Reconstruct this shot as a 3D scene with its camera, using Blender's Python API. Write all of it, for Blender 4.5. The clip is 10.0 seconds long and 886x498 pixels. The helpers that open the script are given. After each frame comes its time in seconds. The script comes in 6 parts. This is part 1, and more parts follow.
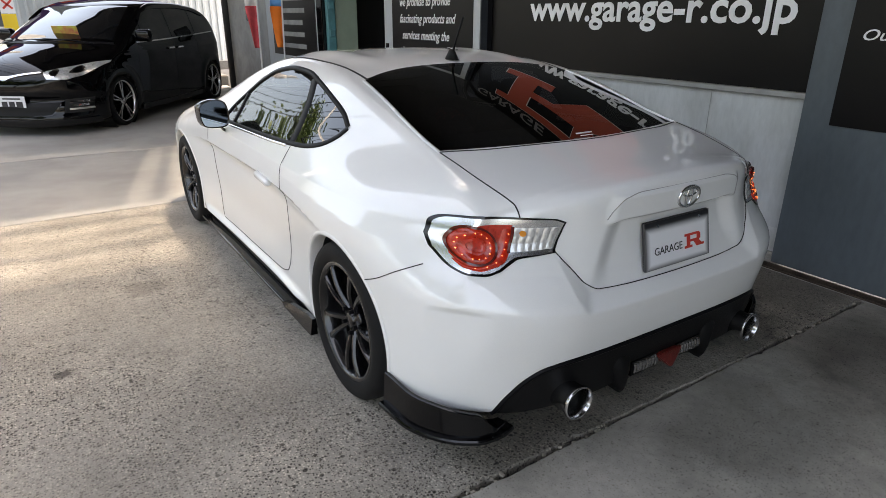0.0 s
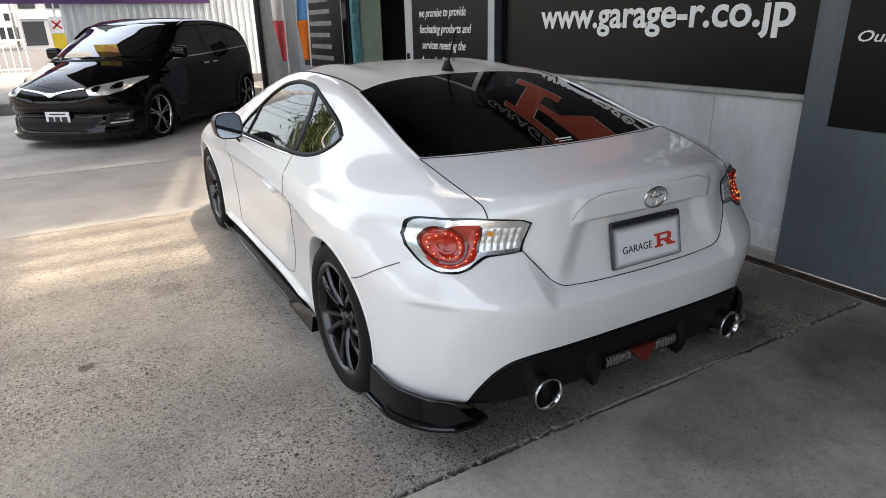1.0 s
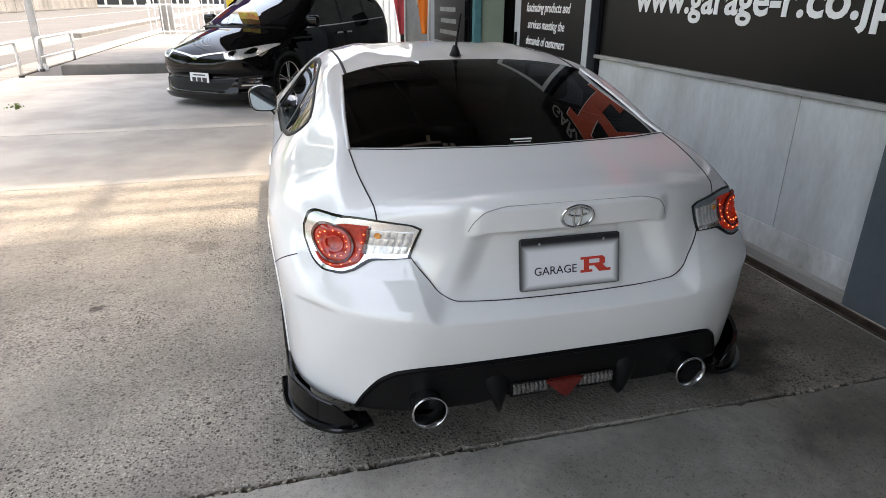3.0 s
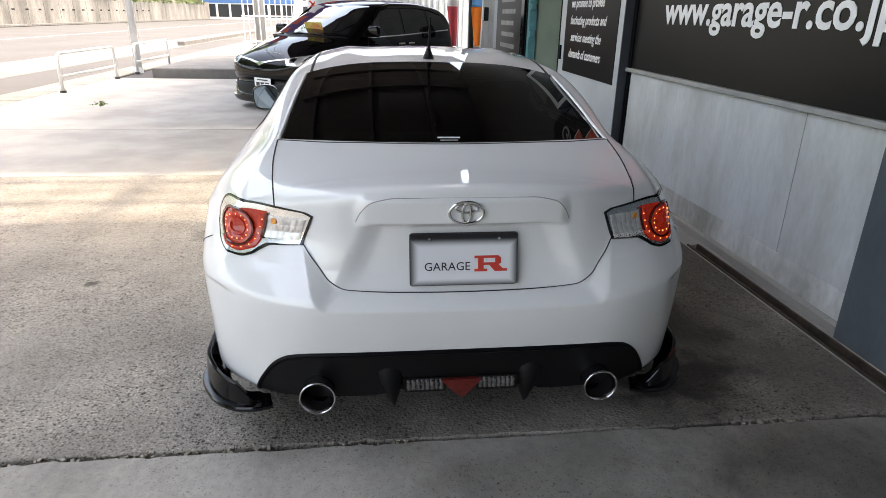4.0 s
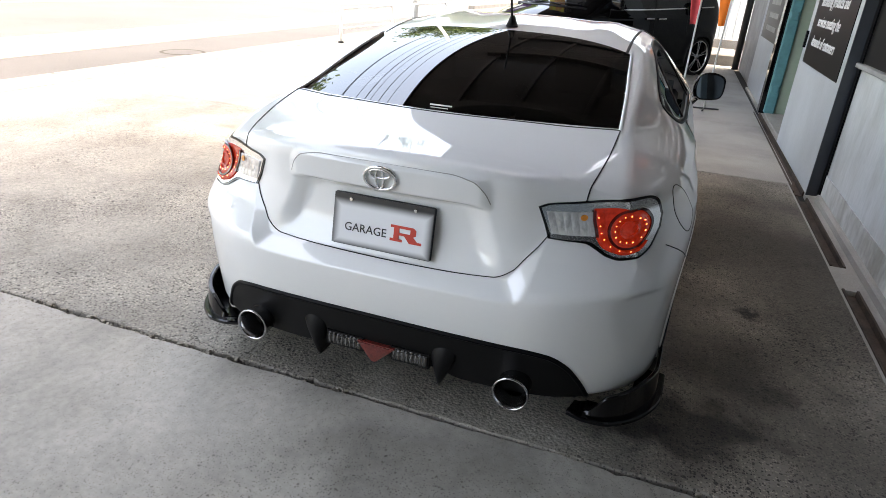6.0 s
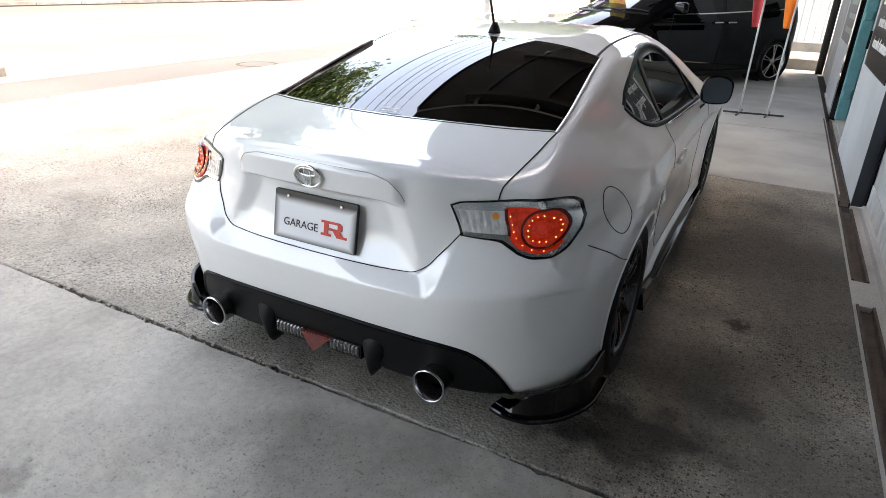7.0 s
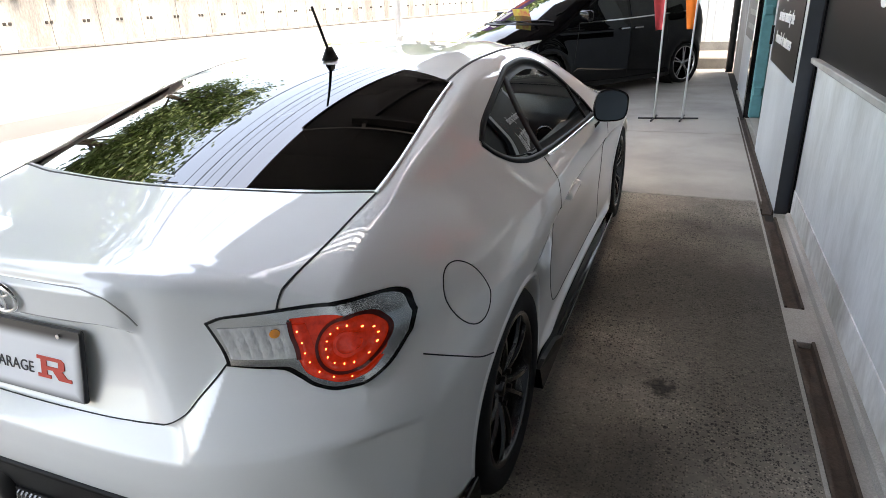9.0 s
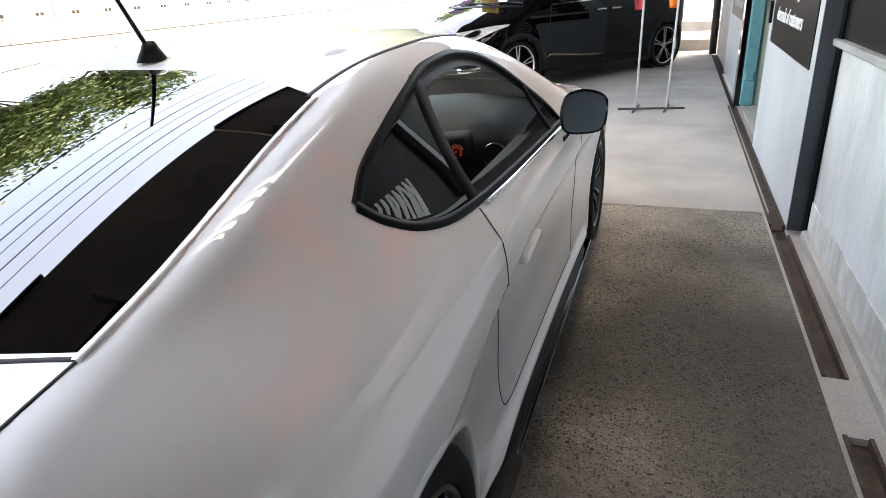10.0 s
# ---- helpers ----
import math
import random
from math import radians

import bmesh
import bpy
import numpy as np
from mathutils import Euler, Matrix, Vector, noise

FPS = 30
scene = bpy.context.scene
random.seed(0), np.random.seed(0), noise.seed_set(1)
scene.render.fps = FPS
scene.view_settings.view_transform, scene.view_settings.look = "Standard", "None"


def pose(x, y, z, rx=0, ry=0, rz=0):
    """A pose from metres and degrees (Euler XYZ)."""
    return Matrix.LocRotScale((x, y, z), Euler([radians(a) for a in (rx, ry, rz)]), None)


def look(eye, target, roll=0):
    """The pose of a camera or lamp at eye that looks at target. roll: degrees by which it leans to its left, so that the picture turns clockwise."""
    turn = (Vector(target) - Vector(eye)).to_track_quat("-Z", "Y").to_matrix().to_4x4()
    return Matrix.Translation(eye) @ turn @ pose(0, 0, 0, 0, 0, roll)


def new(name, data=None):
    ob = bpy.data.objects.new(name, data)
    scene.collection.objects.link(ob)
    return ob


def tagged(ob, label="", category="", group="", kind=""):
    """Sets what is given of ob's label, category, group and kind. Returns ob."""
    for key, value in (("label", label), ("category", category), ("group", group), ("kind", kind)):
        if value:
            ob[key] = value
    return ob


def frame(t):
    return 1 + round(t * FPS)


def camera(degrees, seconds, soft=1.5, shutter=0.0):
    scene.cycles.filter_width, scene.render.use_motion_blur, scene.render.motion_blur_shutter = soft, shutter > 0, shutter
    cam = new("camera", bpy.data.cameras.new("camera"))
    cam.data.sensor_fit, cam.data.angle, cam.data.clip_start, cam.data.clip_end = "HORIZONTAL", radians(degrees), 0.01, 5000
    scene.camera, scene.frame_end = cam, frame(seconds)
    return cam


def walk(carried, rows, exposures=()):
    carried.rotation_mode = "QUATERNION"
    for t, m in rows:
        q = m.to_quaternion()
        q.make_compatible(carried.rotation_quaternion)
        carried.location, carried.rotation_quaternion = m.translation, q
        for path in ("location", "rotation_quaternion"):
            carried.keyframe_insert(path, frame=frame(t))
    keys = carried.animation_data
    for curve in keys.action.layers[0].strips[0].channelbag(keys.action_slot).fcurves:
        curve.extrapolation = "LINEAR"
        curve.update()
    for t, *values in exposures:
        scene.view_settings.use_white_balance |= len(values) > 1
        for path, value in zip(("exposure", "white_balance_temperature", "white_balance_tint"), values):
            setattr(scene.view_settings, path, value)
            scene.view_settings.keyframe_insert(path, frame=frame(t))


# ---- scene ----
cam = camera(71.7, 10.0, 0.85)
PATH = [
    (0, (-1.689, -1.131, 1.388), (-0.663, 0.432, 0.679), 0.3),
    (0.5, (-1.61, -1.316, 1.411), (-0.667, 0.284, 0.67), -0.2),
    (1, (-1.591, -1.348, 1.414), (-0.665, 0.286, 0.725), -1.3),
    (1.5, (-1.537, -1.41, 1.411), (-0.638, 0.238, 0.721), -2.1),
    (2, (-1.356, -1.416, 1.385), (-0.505, 0.254, 0.689), -1.1),
    (2.2, (-1.254, -1.424, 1.394), (-0.478, 0.279, 0.688), -0.3),
    (3.3, (-0.646, -1.595, 1.452), (-0.257, 0.212, 0.688), -0.6),
    (3.5, (-0.543, -1.638, 1.413), (-0.188, 0.193, 0.691), -1.2),
    (4, (-0.258, -1.667, 1.394), (-0.047, 0.19, 0.68), 1.1),
    (4.5, (-0.006, -1.697, 1.408), (0.035, 0.171, 0.694), -1.2),
    (5, (0.308, -1.744, 1.421), (0.152, 0.123, 0.721), 1.1),
    (5.5, (0.535, -1.645, 1.408), (0.283, 0.201, 0.683), 0.9),
    (5.7, (0.608, -1.584, 1.403), (0.19, 0.198, 0.596), 2.4),
    (6.8, (1.111, -1.397, 1.412), (0.312, 0.254, 0.615), 2.1),
    (7, (1.205, -1.385, 1.418), (0.357, 0.238, 0.613), 1.6),
    (7.5, (1.308, -1.338, 1.421), (0.412, 0.262, 0.623), 0.3),
    (8, (1.343, -1.286, 1.413), (0.39, 0.299, 0.651), -0.6),
    (8.5, (1.32, -1.074, 1.391), (0.351, 0.492, 0.611), -2.0),
    (9, (1.279, -0.691, 1.382), (0.57, 1.024, 0.636), -2.3),
    (9.5, (1.244, -0.255, 1.35), (0.566, 1.468, 0.595), -3.1),
    (10, (1.194, 0.148, 1.326), (0.539, 1.866, 0.54), -3.5),
]
EXPOSURE = [(0.0, 2.82, 8200, 10), (1.0, 2.92, 8200, 10), (2.0, 3.08, 8150, 10), (3.5, 3.15, 8100, 10), (4.5, 3.35, 8100, 10), (7.5, 3.86, 8100, 10), (9.0, 3.95, 8100, 10), (10.0, 4.5, 8100, 10)]
walk(cam, [(t, look(eye, target, roll)) for t, eye, target, roll in PATH], EXPOSURE)


# ---- light ----
SUN_FROM = Vector((0.25, -0.04, 1.0)).normalized()   # towards the sun
sky = bpy.data.worlds.new("sky")
scene.world = sky
sky.use_nodes = True
nt = sky.node_tree
tex = nt.nodes.new("ShaderNodeTexSky")
tex.sky_type, tex.sun_disc = "NISHITA", False
tex.sun_elevation = math.asin(SUN_FROM.z)
tex.sun_rotation = math.atan2(SUN_FROM.x, SUN_FROM.y)
tex.air_density, tex.dust_density, tex.ozone_density = 1.0, 6.0, 1.0
nt.links.new(tex.outputs[0], nt.nodes["Background"].inputs[0])
nt.nodes["Background"].inputs[1].default_value = 0.15
sun = new("sun", bpy.data.lights.new("sun", "SUN"))
sun.data.energy, sun.data.angle, sun.data.color = 0.5, radians(1.6), (1.0, 0.93, 0.88)
sun.matrix_world = look((0, 0, 30), Vector((0, 0, 30)) - SUN_FROM)


# ---- materials ----
def mat(name, base=(0.5, 0.5, 0.5), rough=0.5, metal=0.0, vary=0.0, scale=3.0, fine=0.0, fine_scale=60.0, bump=0.0, coat=0.0,
        coat_rough=0.03, alt=None, glow=None, power=0.0, rough_vary=0.0, island=0.0, trans=0.0, spec=0.5, stretch=(1, 1, 1)):
    m = bpy.data.materials.new(name)
    m.use_nodes = True
    t = m.node_tree
    b = t.nodes["Principled BSDF"]
    b.inputs["Base Color"].default_value = (*base, 1)
    b.inputs["Roughness"].default_value = rough
    b.inputs["Metallic"].default_value = metal
    b.inputs["Coat Weight"].default_value = coat
    b.inputs["Coat Roughness"].default_value = coat_rough
    b.inputs["Specular IOR Level"].default_value = spec
    b.inputs["Transmission Weight"].default_value = trans
    if glow:
        b.inputs["Emission Color"].default_value = (*glow, 1)
        b.inputs["Emission Strength"].default_value = power
    if vary or fine or bump or rough_vary or island:
        co = t.nodes.new("ShaderNodeTexCoord")
        mp = t.nodes.new("ShaderNodeMapping")
        mp.inputs["Scale"].default_value = stretch
        t.links.new(co.outputs["Object"], mp.inputs[0])

        def noise_at(s, detail):
            n = t.nodes.new("ShaderNodeTexNoise")
            n.inputs["Scale"].default_value, n.inputs["Detail"].default_value = s, detail
            n.inputs["Roughness"].default_value = 0.6
            t.links.new(mp.outputs[0], n.inputs["Vector"])
            return n
        big, small = noise_at(scale, 6), noise_at(fine_scale, 4)

        def mix(kind, fac, a, c):
            x = t.nodes.new("ShaderNodeMix")
            x.data_type, x.blend_type = "RGBA", kind
            if isinstance(fac, float):
                x.inputs[0].default_value = fac
            else:
                t.links.new(fac, x.inputs[0])
            for slot, v in ((6, a), (7, c)):
                if isinstance(v, tuple):
                    x.inputs[slot].default_value = (*v, 1)
                else:
                    t.links.new(v, x.inputs[slot])
            return x.outputs[2]

        def ramp(src, lo, hi):
            r = t.nodes.new("ShaderNodeMapRange")
            r.inputs[1].default_value, r.inputs[2].default_value = lo, hi
            t.links.new(src, r.inputs[0])
            return r.outputs[0]
        other = alt or tuple(c * (1 - vary) for c in base)
        col = mix("MIX", ramp(big.outputs[0], 0.38, 0.64), base, other)
        if fine:
            col = mix("MULTIPLY", fine, col, mix("MIX", ramp(small.outputs[0], 0.36, 0.62), (0.25, 0.25, 0.25), (1.35, 1.33, 1.3)))
        if island:
            oi = t.nodes.new("ShaderNodeObjectInfo")
            r = t.nodes.new("ShaderNodeMapRange")
            r.inputs[3].default_value, r.inputs[4].default_value = 1 - island, 1 + island
            t.links.new(oi.outputs["Random"], r.inputs[0])
            h = t.nodes.new("ShaderNodeHueSaturation")
            t.links.new(r.outputs[0], h.inputs["Value"])
            t.links.new(col, h.inputs["Color"])
            col = h.outputs[0]
        t.links.new(col, b.inputs["Base Color"])
        if rough_vary:
            r = t.nodes.new("ShaderNodeMapRange")
            r.inputs[3].default_value, r.inputs[4].default_value = rough - rough_vary, rough + rough_vary
            t.links.new(big.outputs[0], r.inputs[0])
            t.links.new(r.outputs[0], b.inputs["Roughness"])
        if bump:
            bn = t.nodes.new("ShaderNodeBump")
            bn.inputs["Strength"].default_value, bn.inputs["Distance"].default_value = min(1.0, bump), 0.004 * max(1.0, bump)
            t.links.new(small.outputs[0], bn.inputs["Height"])
            t.links.new(bn.outputs[0], b.inputs["Normal"])
    return m


PAINT = mat("pearl_white_paint", (0.85, 0.855, 0.845), 0.5, 0.0, vary=0.02, scale=2, fine=0.04, fine_scale=900, coat=1.0, coat_rough=0.02)
PAINT.node_tree.nodes["Principled BSDF"].inputs["Coat IOR"].default_value = 1.7
SEAM = mat("dark_gap", (0.012, 0.012, 0.013), 0.7)
GLOSS = mat("gloss_black", (0.003, 0.003, 0.0035), 0.10, spec=0.5)
BLADE = mat("gloss_black_blade", (0.003, 0.003, 0.0035), 0.12, spec=0.4)
MATT = mat("matt_black_plastic", (0.0045, 0.0045, 0.005), 0.5, spec=0.2, vary=0.25, scale=8, fine=0.2, fine_scale=300, bump=0.15)
RUBBER = mat("tyre_rubber", (0.007, 0.007, 0.0075), 0.75, spec=0.25, vary=0.3, scale=12, bump=0.2, fine_scale=120)
RIM = mat("gloss_black_rim", (0.005, 0.005, 0.006), 0.25, 0.0, spec=0.4, vary=0.2, scale=10, coat=0.6)
CHROME = mat("chrome", (0.78, 0.78, 0.79), 0.08, 1.0)
SILVER = mat("bright_lamp_bezel", (0.74, 0.75, 0.76), 0.24, 1.0, coat=0.7)
STEEL = mat("stainless_steel", (0.55, 0.55, 0.56), 0.2, 1.0, vary=0.2, scale=20)
SOOT = mat("sooty_pipe", (0.008, 0.008, 0.008), 0.8)
TINT = mat("tinted_glass", (0.006, 0.007, 0.008), 0.01, spec=0.5)
TRIM = mat("satin_black_trim", (0.004, 0.004, 0.005), 0.45, spec=0.10)
CABIN = mat("dark_cabin_plastic", (0.022, 0.023, 0.026), 0.6, vary=0.3, scale=14, bump=0.2, fine_scale=400)
CLOTH = mat("black_seat_cloth", (0.016, 0.016, 0.018), 0.95, vary=0.3, scale=20, bump=0.4, fine_scale=500)
RED_LENS = mat("red_lamp_lens", (0.46, 0.020, 0.009), 0.25, coat=0.45, coat_rough=0.02, glow=(1.0, 0.06, 0.015), power=0.010, vary=0.5, scale=45)
LED = mat("lit_red_diode", (1, 0.2, 0.08), 0.3, glow=(1.0, 0.20, 0.05), power=0.6)
CLEAR = mat("clear_lamp_reflector", (0.80, 0.80, 0.79), 0.22, 0.45, vary=0.35, scale=35, coat=1.0, bump=0.35, fine_scale=120, stretch=(1, 1, 0.5))
# darker copy of the clear lens, with the shade below the bumper in its colour
SHADED_CLEAR = mat("shaded_fluted_lens", (0.16, 0.155, 0.15), 0.2, 0.5, vary=0.5, scale=60, coat=1.0, bump=0.4, fine_scale=90)
DIAL_RED = mat("glowing_dial_red", (0.6, 0.06, 0.02), 0.4, glow=(1.0, 0.10, 0.03), power=0.02)
LENS_EDGE = mat("dark_lens_edge", (0.09, 0.007, 0.005), 0.15, coat=0.6)
AMBER = mat("amber_bulb", (0.8, 0.28, 0.03), 0.2, coat=1.0)
PLATE_W = mat("plate_white", (0.72, 0.73, 0.75), 0.35, vary=0.05, scale=30)
PLATE_K = mat("plate_dark_edge", (0.03, 0.03, 0.034), 0.4)
INK = mat("dark_print", (0.02, 0.02, 0.025), 0.5)
RED_INK = mat("red_print", (0.62, 0.05, 0.03), 0.45)
MIRROR = mat("mirror_glass", (0.32, 0.38, 0.42), 0.02, 1.0)


def glass(name, tint, ior=1.6):
    m = bpy.data.materials.new(name)
    m.use_nodes = True
    t = m.node_tree
    t.nodes.remove(t.nodes["Principled BSDF"])
    tr, gl, mx, fr = (t.nodes.new("ShaderNode" + k) for k in ("BsdfTransparent", "BsdfGlossy", "MixShader", "Fresnel"))
    tr.inputs[0].default_value = (*tint, 1)
    gl.inputs["Roughness"].default_value = 0.0
    fr.inputs[0].default_value = ior
    t.links.new(fr.outputs[0], mx.inputs[0])
    t.links.new(tr.outputs[0], mx.inputs[1])
    t.links.new(gl.outputs[0], mx.inputs[2])
    t.links.new(mx.outputs[0], t.nodes["Material Output"].inputs[0])
    return m


SIDE_GLASS = glass("side_window_glass", (0.62, 0.68, 0.66))
DARK_GLASS = glass("dark_film_glass", (0.03, 0.03, 0.035), 1.85)
CONCRETE = mat("smooth_concrete", (0.38, 0.367, 0.34), 0.8, vary=0.28, scale=1.1, fine=0.22, fine_scale=160, bump=0.35, rough_vary=0.1)


def stony(name, base, dark, scale, worn, stains_and_shade=(), dense=1.0, relief_by=0.3, pale=1.5):
    """Exposed-aggregate concrete: small stones in paste, worn smooth in patches."""
    m = mat(name, base, 0.85, vary=0.30, scale=1.9, fine=0.16, fine_scale=30)
    t = m.node_tree
    b = t.nodes["Principled BSDF"]
    src = b.inputs["Base Color"].links[0].from_socket
    co = t.nodes.new("ShaderNodeTexCoord")

    def node(kind, **put):
        k = t.nodes.new("ShaderNode" + kind)
        for name, v in put.items():
            if name == "op":
                k.operation = v
            else:
                k.inputs[name.replace("_", " ")].default_value = v
        return k

    def ranged(src, a, c, lo=0.0, hi=1.0):
        r = node("MapRange")
        for i, v in enumerate((a, c, lo, hi)):
            r.inputs[i + 1].default_value = v
        t.links.new(src, r.inputs[0])
        return r.outputs[0]

    def times(a, c):
        k = node("Math", op="MULTIPLY")
        t.links.new(a, k.inputs[0]), t.links.new(c, k.inputs[1])
        return k.outputs[0]

    def blend(fac, a, colour):
        k = t.nodes.new("ShaderNodeMix")
        k.data_type, k.blend_type = "RGBA", "MULTIPLY"
        t.links.new(fac, k.inputs[0]), t.links.new(a, k.inputs[6])
        k.inputs[7].default_value = (*colour, 1)
        return k.outputs[2]
    patchy = node("TexNoise", Scale=1.3, Detail=5.0)
    t.links.new(co.outputs["Object"], patchy.inputs["Vector"])
    shown = ranged(patchy.outputs[0], 0.40, 0.60, worn, 1.0)
    warp = node("TexNoise", Scale=140.0, Detail=2.0)
    t.links.new(co.outputs["Object"], warp.inputs["Vector"])
    wv = node("VectorMath", op="MULTIPLY_ADD")
    wv.inputs[1].default_value = (0.006, 0.006, 0.006)
    t.links.new(warp.outputs["Color"], wv.inputs[0]), t.links.new(co.outputs["Object"], wv.inputs[2])
    col = src
    for sc, share, colour in ((scale, 0.30, dark), (scale * 1.6, 0.32, tuple(0.85 * d for d in dark)), (scale * 1.25, 0.30, (pale, 0.98 * pale, 0.95 * pale)), (scale * 0.6, 0.05, tuple(0.9 * d for d in dark))):
        vo = node("TexVoronoi", Scale=sc)
        t.links.new(wv.outputs[0], vo.inputs["Vector"])
        sep = node("SeparateColor")
        t.links.new(vo.outputs["Color"], sep.inputs[0])
        share *= dense
        size = ranged(vo.outputs["Distance"], 0.44, 0.36)
        col = blend(times(times(ranged(sep.outputs[0], share, share * 0.9), size), shown), col, colour)
        if sc == scale:
            relief = vo.outputs["Distance"]
    # small spots are stains, broad ones are shade put into the colour
    for sx, sy, r, k in stains_and_shade:
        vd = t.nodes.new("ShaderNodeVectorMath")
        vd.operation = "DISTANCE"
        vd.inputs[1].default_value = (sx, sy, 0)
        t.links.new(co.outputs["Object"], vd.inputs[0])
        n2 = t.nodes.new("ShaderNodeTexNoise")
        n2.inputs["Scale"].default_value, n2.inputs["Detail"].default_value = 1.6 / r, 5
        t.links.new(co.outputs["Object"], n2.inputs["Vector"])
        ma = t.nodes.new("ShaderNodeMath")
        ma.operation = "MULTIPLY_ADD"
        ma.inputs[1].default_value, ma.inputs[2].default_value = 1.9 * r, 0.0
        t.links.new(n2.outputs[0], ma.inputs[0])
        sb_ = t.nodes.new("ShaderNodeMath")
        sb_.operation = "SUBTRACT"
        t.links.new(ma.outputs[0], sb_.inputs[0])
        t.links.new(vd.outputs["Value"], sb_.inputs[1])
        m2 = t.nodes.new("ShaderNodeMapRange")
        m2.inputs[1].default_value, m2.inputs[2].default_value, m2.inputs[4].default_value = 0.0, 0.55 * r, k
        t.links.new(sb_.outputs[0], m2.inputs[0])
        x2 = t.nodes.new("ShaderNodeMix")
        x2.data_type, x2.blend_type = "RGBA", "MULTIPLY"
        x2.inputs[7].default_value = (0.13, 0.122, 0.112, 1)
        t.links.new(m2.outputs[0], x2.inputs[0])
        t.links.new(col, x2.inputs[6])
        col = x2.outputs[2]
    t.links.new(col, b.inputs["Base Color"])
    bp_ = t.nodes.new("ShaderNodeBump")
    bp_.inputs["Strength"].default_value, bp_.inputs["Distance"].default_value = relief_by, 0.004
    t.links.new(relief, bp_.inputs["Height"])
    bp_.invert = True
    t.links.new(bp_.outputs[0], b.inputs["Normal"])
    return m


# wide patches paint shade under the car's rear and along its wall side
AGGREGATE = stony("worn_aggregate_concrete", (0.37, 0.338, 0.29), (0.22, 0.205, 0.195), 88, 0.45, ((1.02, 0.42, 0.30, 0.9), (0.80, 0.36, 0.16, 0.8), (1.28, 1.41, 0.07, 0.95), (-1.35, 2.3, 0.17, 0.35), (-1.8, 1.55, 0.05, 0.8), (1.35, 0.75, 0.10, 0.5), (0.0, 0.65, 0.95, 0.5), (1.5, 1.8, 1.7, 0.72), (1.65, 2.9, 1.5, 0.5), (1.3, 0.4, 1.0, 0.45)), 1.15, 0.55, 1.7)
# wide patches paint shade behind the car and towards the wall
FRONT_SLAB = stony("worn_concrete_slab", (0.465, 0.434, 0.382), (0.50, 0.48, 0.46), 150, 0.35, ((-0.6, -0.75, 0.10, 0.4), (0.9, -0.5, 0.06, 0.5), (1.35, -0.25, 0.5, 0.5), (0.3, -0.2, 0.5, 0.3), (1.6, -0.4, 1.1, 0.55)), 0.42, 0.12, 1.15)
CHIP = mat("pale_chipped_mortar", (0.40, 0.36, 0.30), 0.9, vary=0.4, scale=30)
JOINT = mat("dirty_joint", (0.022, 0.019, 0.016), 0.95, vary=0.4, scale=9)
ASPHALT = mat("sunbleached_asphalt", (0.060, 0.060, 0.0625), 0.9, vary=0.25, scale=0.35, fine=0.35, fine_scale=45, bump=0.6)
KERB = mat("kerb_concrete", (0.17, 0.166, 0.158), 0.85, vary=0.3, scale=2.2, fine=0.25, fine_scale=90, bump=0.4, island=0.12)
SHOULDER = mat("pale_road_shoulder", (0.13, 0.128, 0.122), 0.9, vary=0.25, scale=0.7, fine=0.2, fine_scale=40, bump=0.4)
LINE = mat("worn_road_paint", (0.40, 0.40, 0.39), 0.7, vary=0.3, scale=3)
PLASTER = mat("painted_wall_panel", (0.62, 0.635, 0.64), 0.6, alt=(0.36, 0.36, 0.34), vary=0.32, scale=1.3, fine=0.08, fine_scale=40, bump=0.12, stretch=(1, 1, 0.35))
GRIME = mat("grimy_wall_panel", (0.66, 0.67, 0.66), 0.65, alt=(0.33, 0.32, 0.285), vary=0.5, scale=2.6, fine=0.15, fine_scale=25, bump=0.15, stretch=(1, 1, 0.5))
BLUEDOOR = mat("bluegrey_steel_door", (0.105, 0.125, 0.14), 0.5, vary=0.25, scale=1.6, fine=0.1, fine_scale=30, bump=0.1, stretch=(1, 1, 0.4))
DOORGREY = mat("grey_steel_door", (0.47, 0.495, 0.515), 0.45, vary=0.15, scale=1.5, fine=0.06, fine_scale=50, stretch=(1, 1, 0.5))
POST = mat("dark_slate_post", (0.045, 0.052, 0.062), 0.45, vary=0.2, scale=4)
SIGN = mat("black_sign_panel", (0.007, 0.006, 0.006), 0.35, spec=0.2, vary=0.2, scale=1.5)
SIGN_W = mat("white_vinyl", (0.85, 0.85, 0.86), 0.5, vary=0.05, scale=9)
SIGN_G = mat("faded_grey_vinyl", (0.30, 0.30, 0.31), 0.5, vary=0.1, scale=9)
SIGN_O = mat("orange_vinyl", (0.48, 0.07, 0.03), 0.5)
LEDGE = mat("ledge_trim", (0.36, 0.355, 0.34), 0.6, vary=0.25, scale=4)
TEAL = mat("teal_paint", (0.10, 0.30, 0.33), 0.5, vary=0.3, scale=6)
GREENP = mat("pale_green_paint", (0.33, 0.42, 0.33), 0.6, vary=0.12, scale=3)
RUST = mat("rusty_steel", (0.085, 0.06, 0.045), 0.75, 0.3, vary=0.45, scale=9, fine=0.3, fine_scale=90, bump=0.5)
# near-black that stands for the shade of the unlit room
ROOM_SHADE = mat("interior_shade", (0.02, 0.02, 0.02), 0.9)
WHITE_METAL = mat("white_painted_steel", (0.72, 0.73, 0.73), 0.45, vary=0.12, scale=5)
CORRUGATED = mat("pale_corrugated_sheet", (0.62, 0.66, 0.68), 0.5, vary=0.15, scale=1.5)
CANOPY = mat("canopy_underside", (0.030, 0.030, 0.032), 0.75, vary=0.3, scale=1.2)
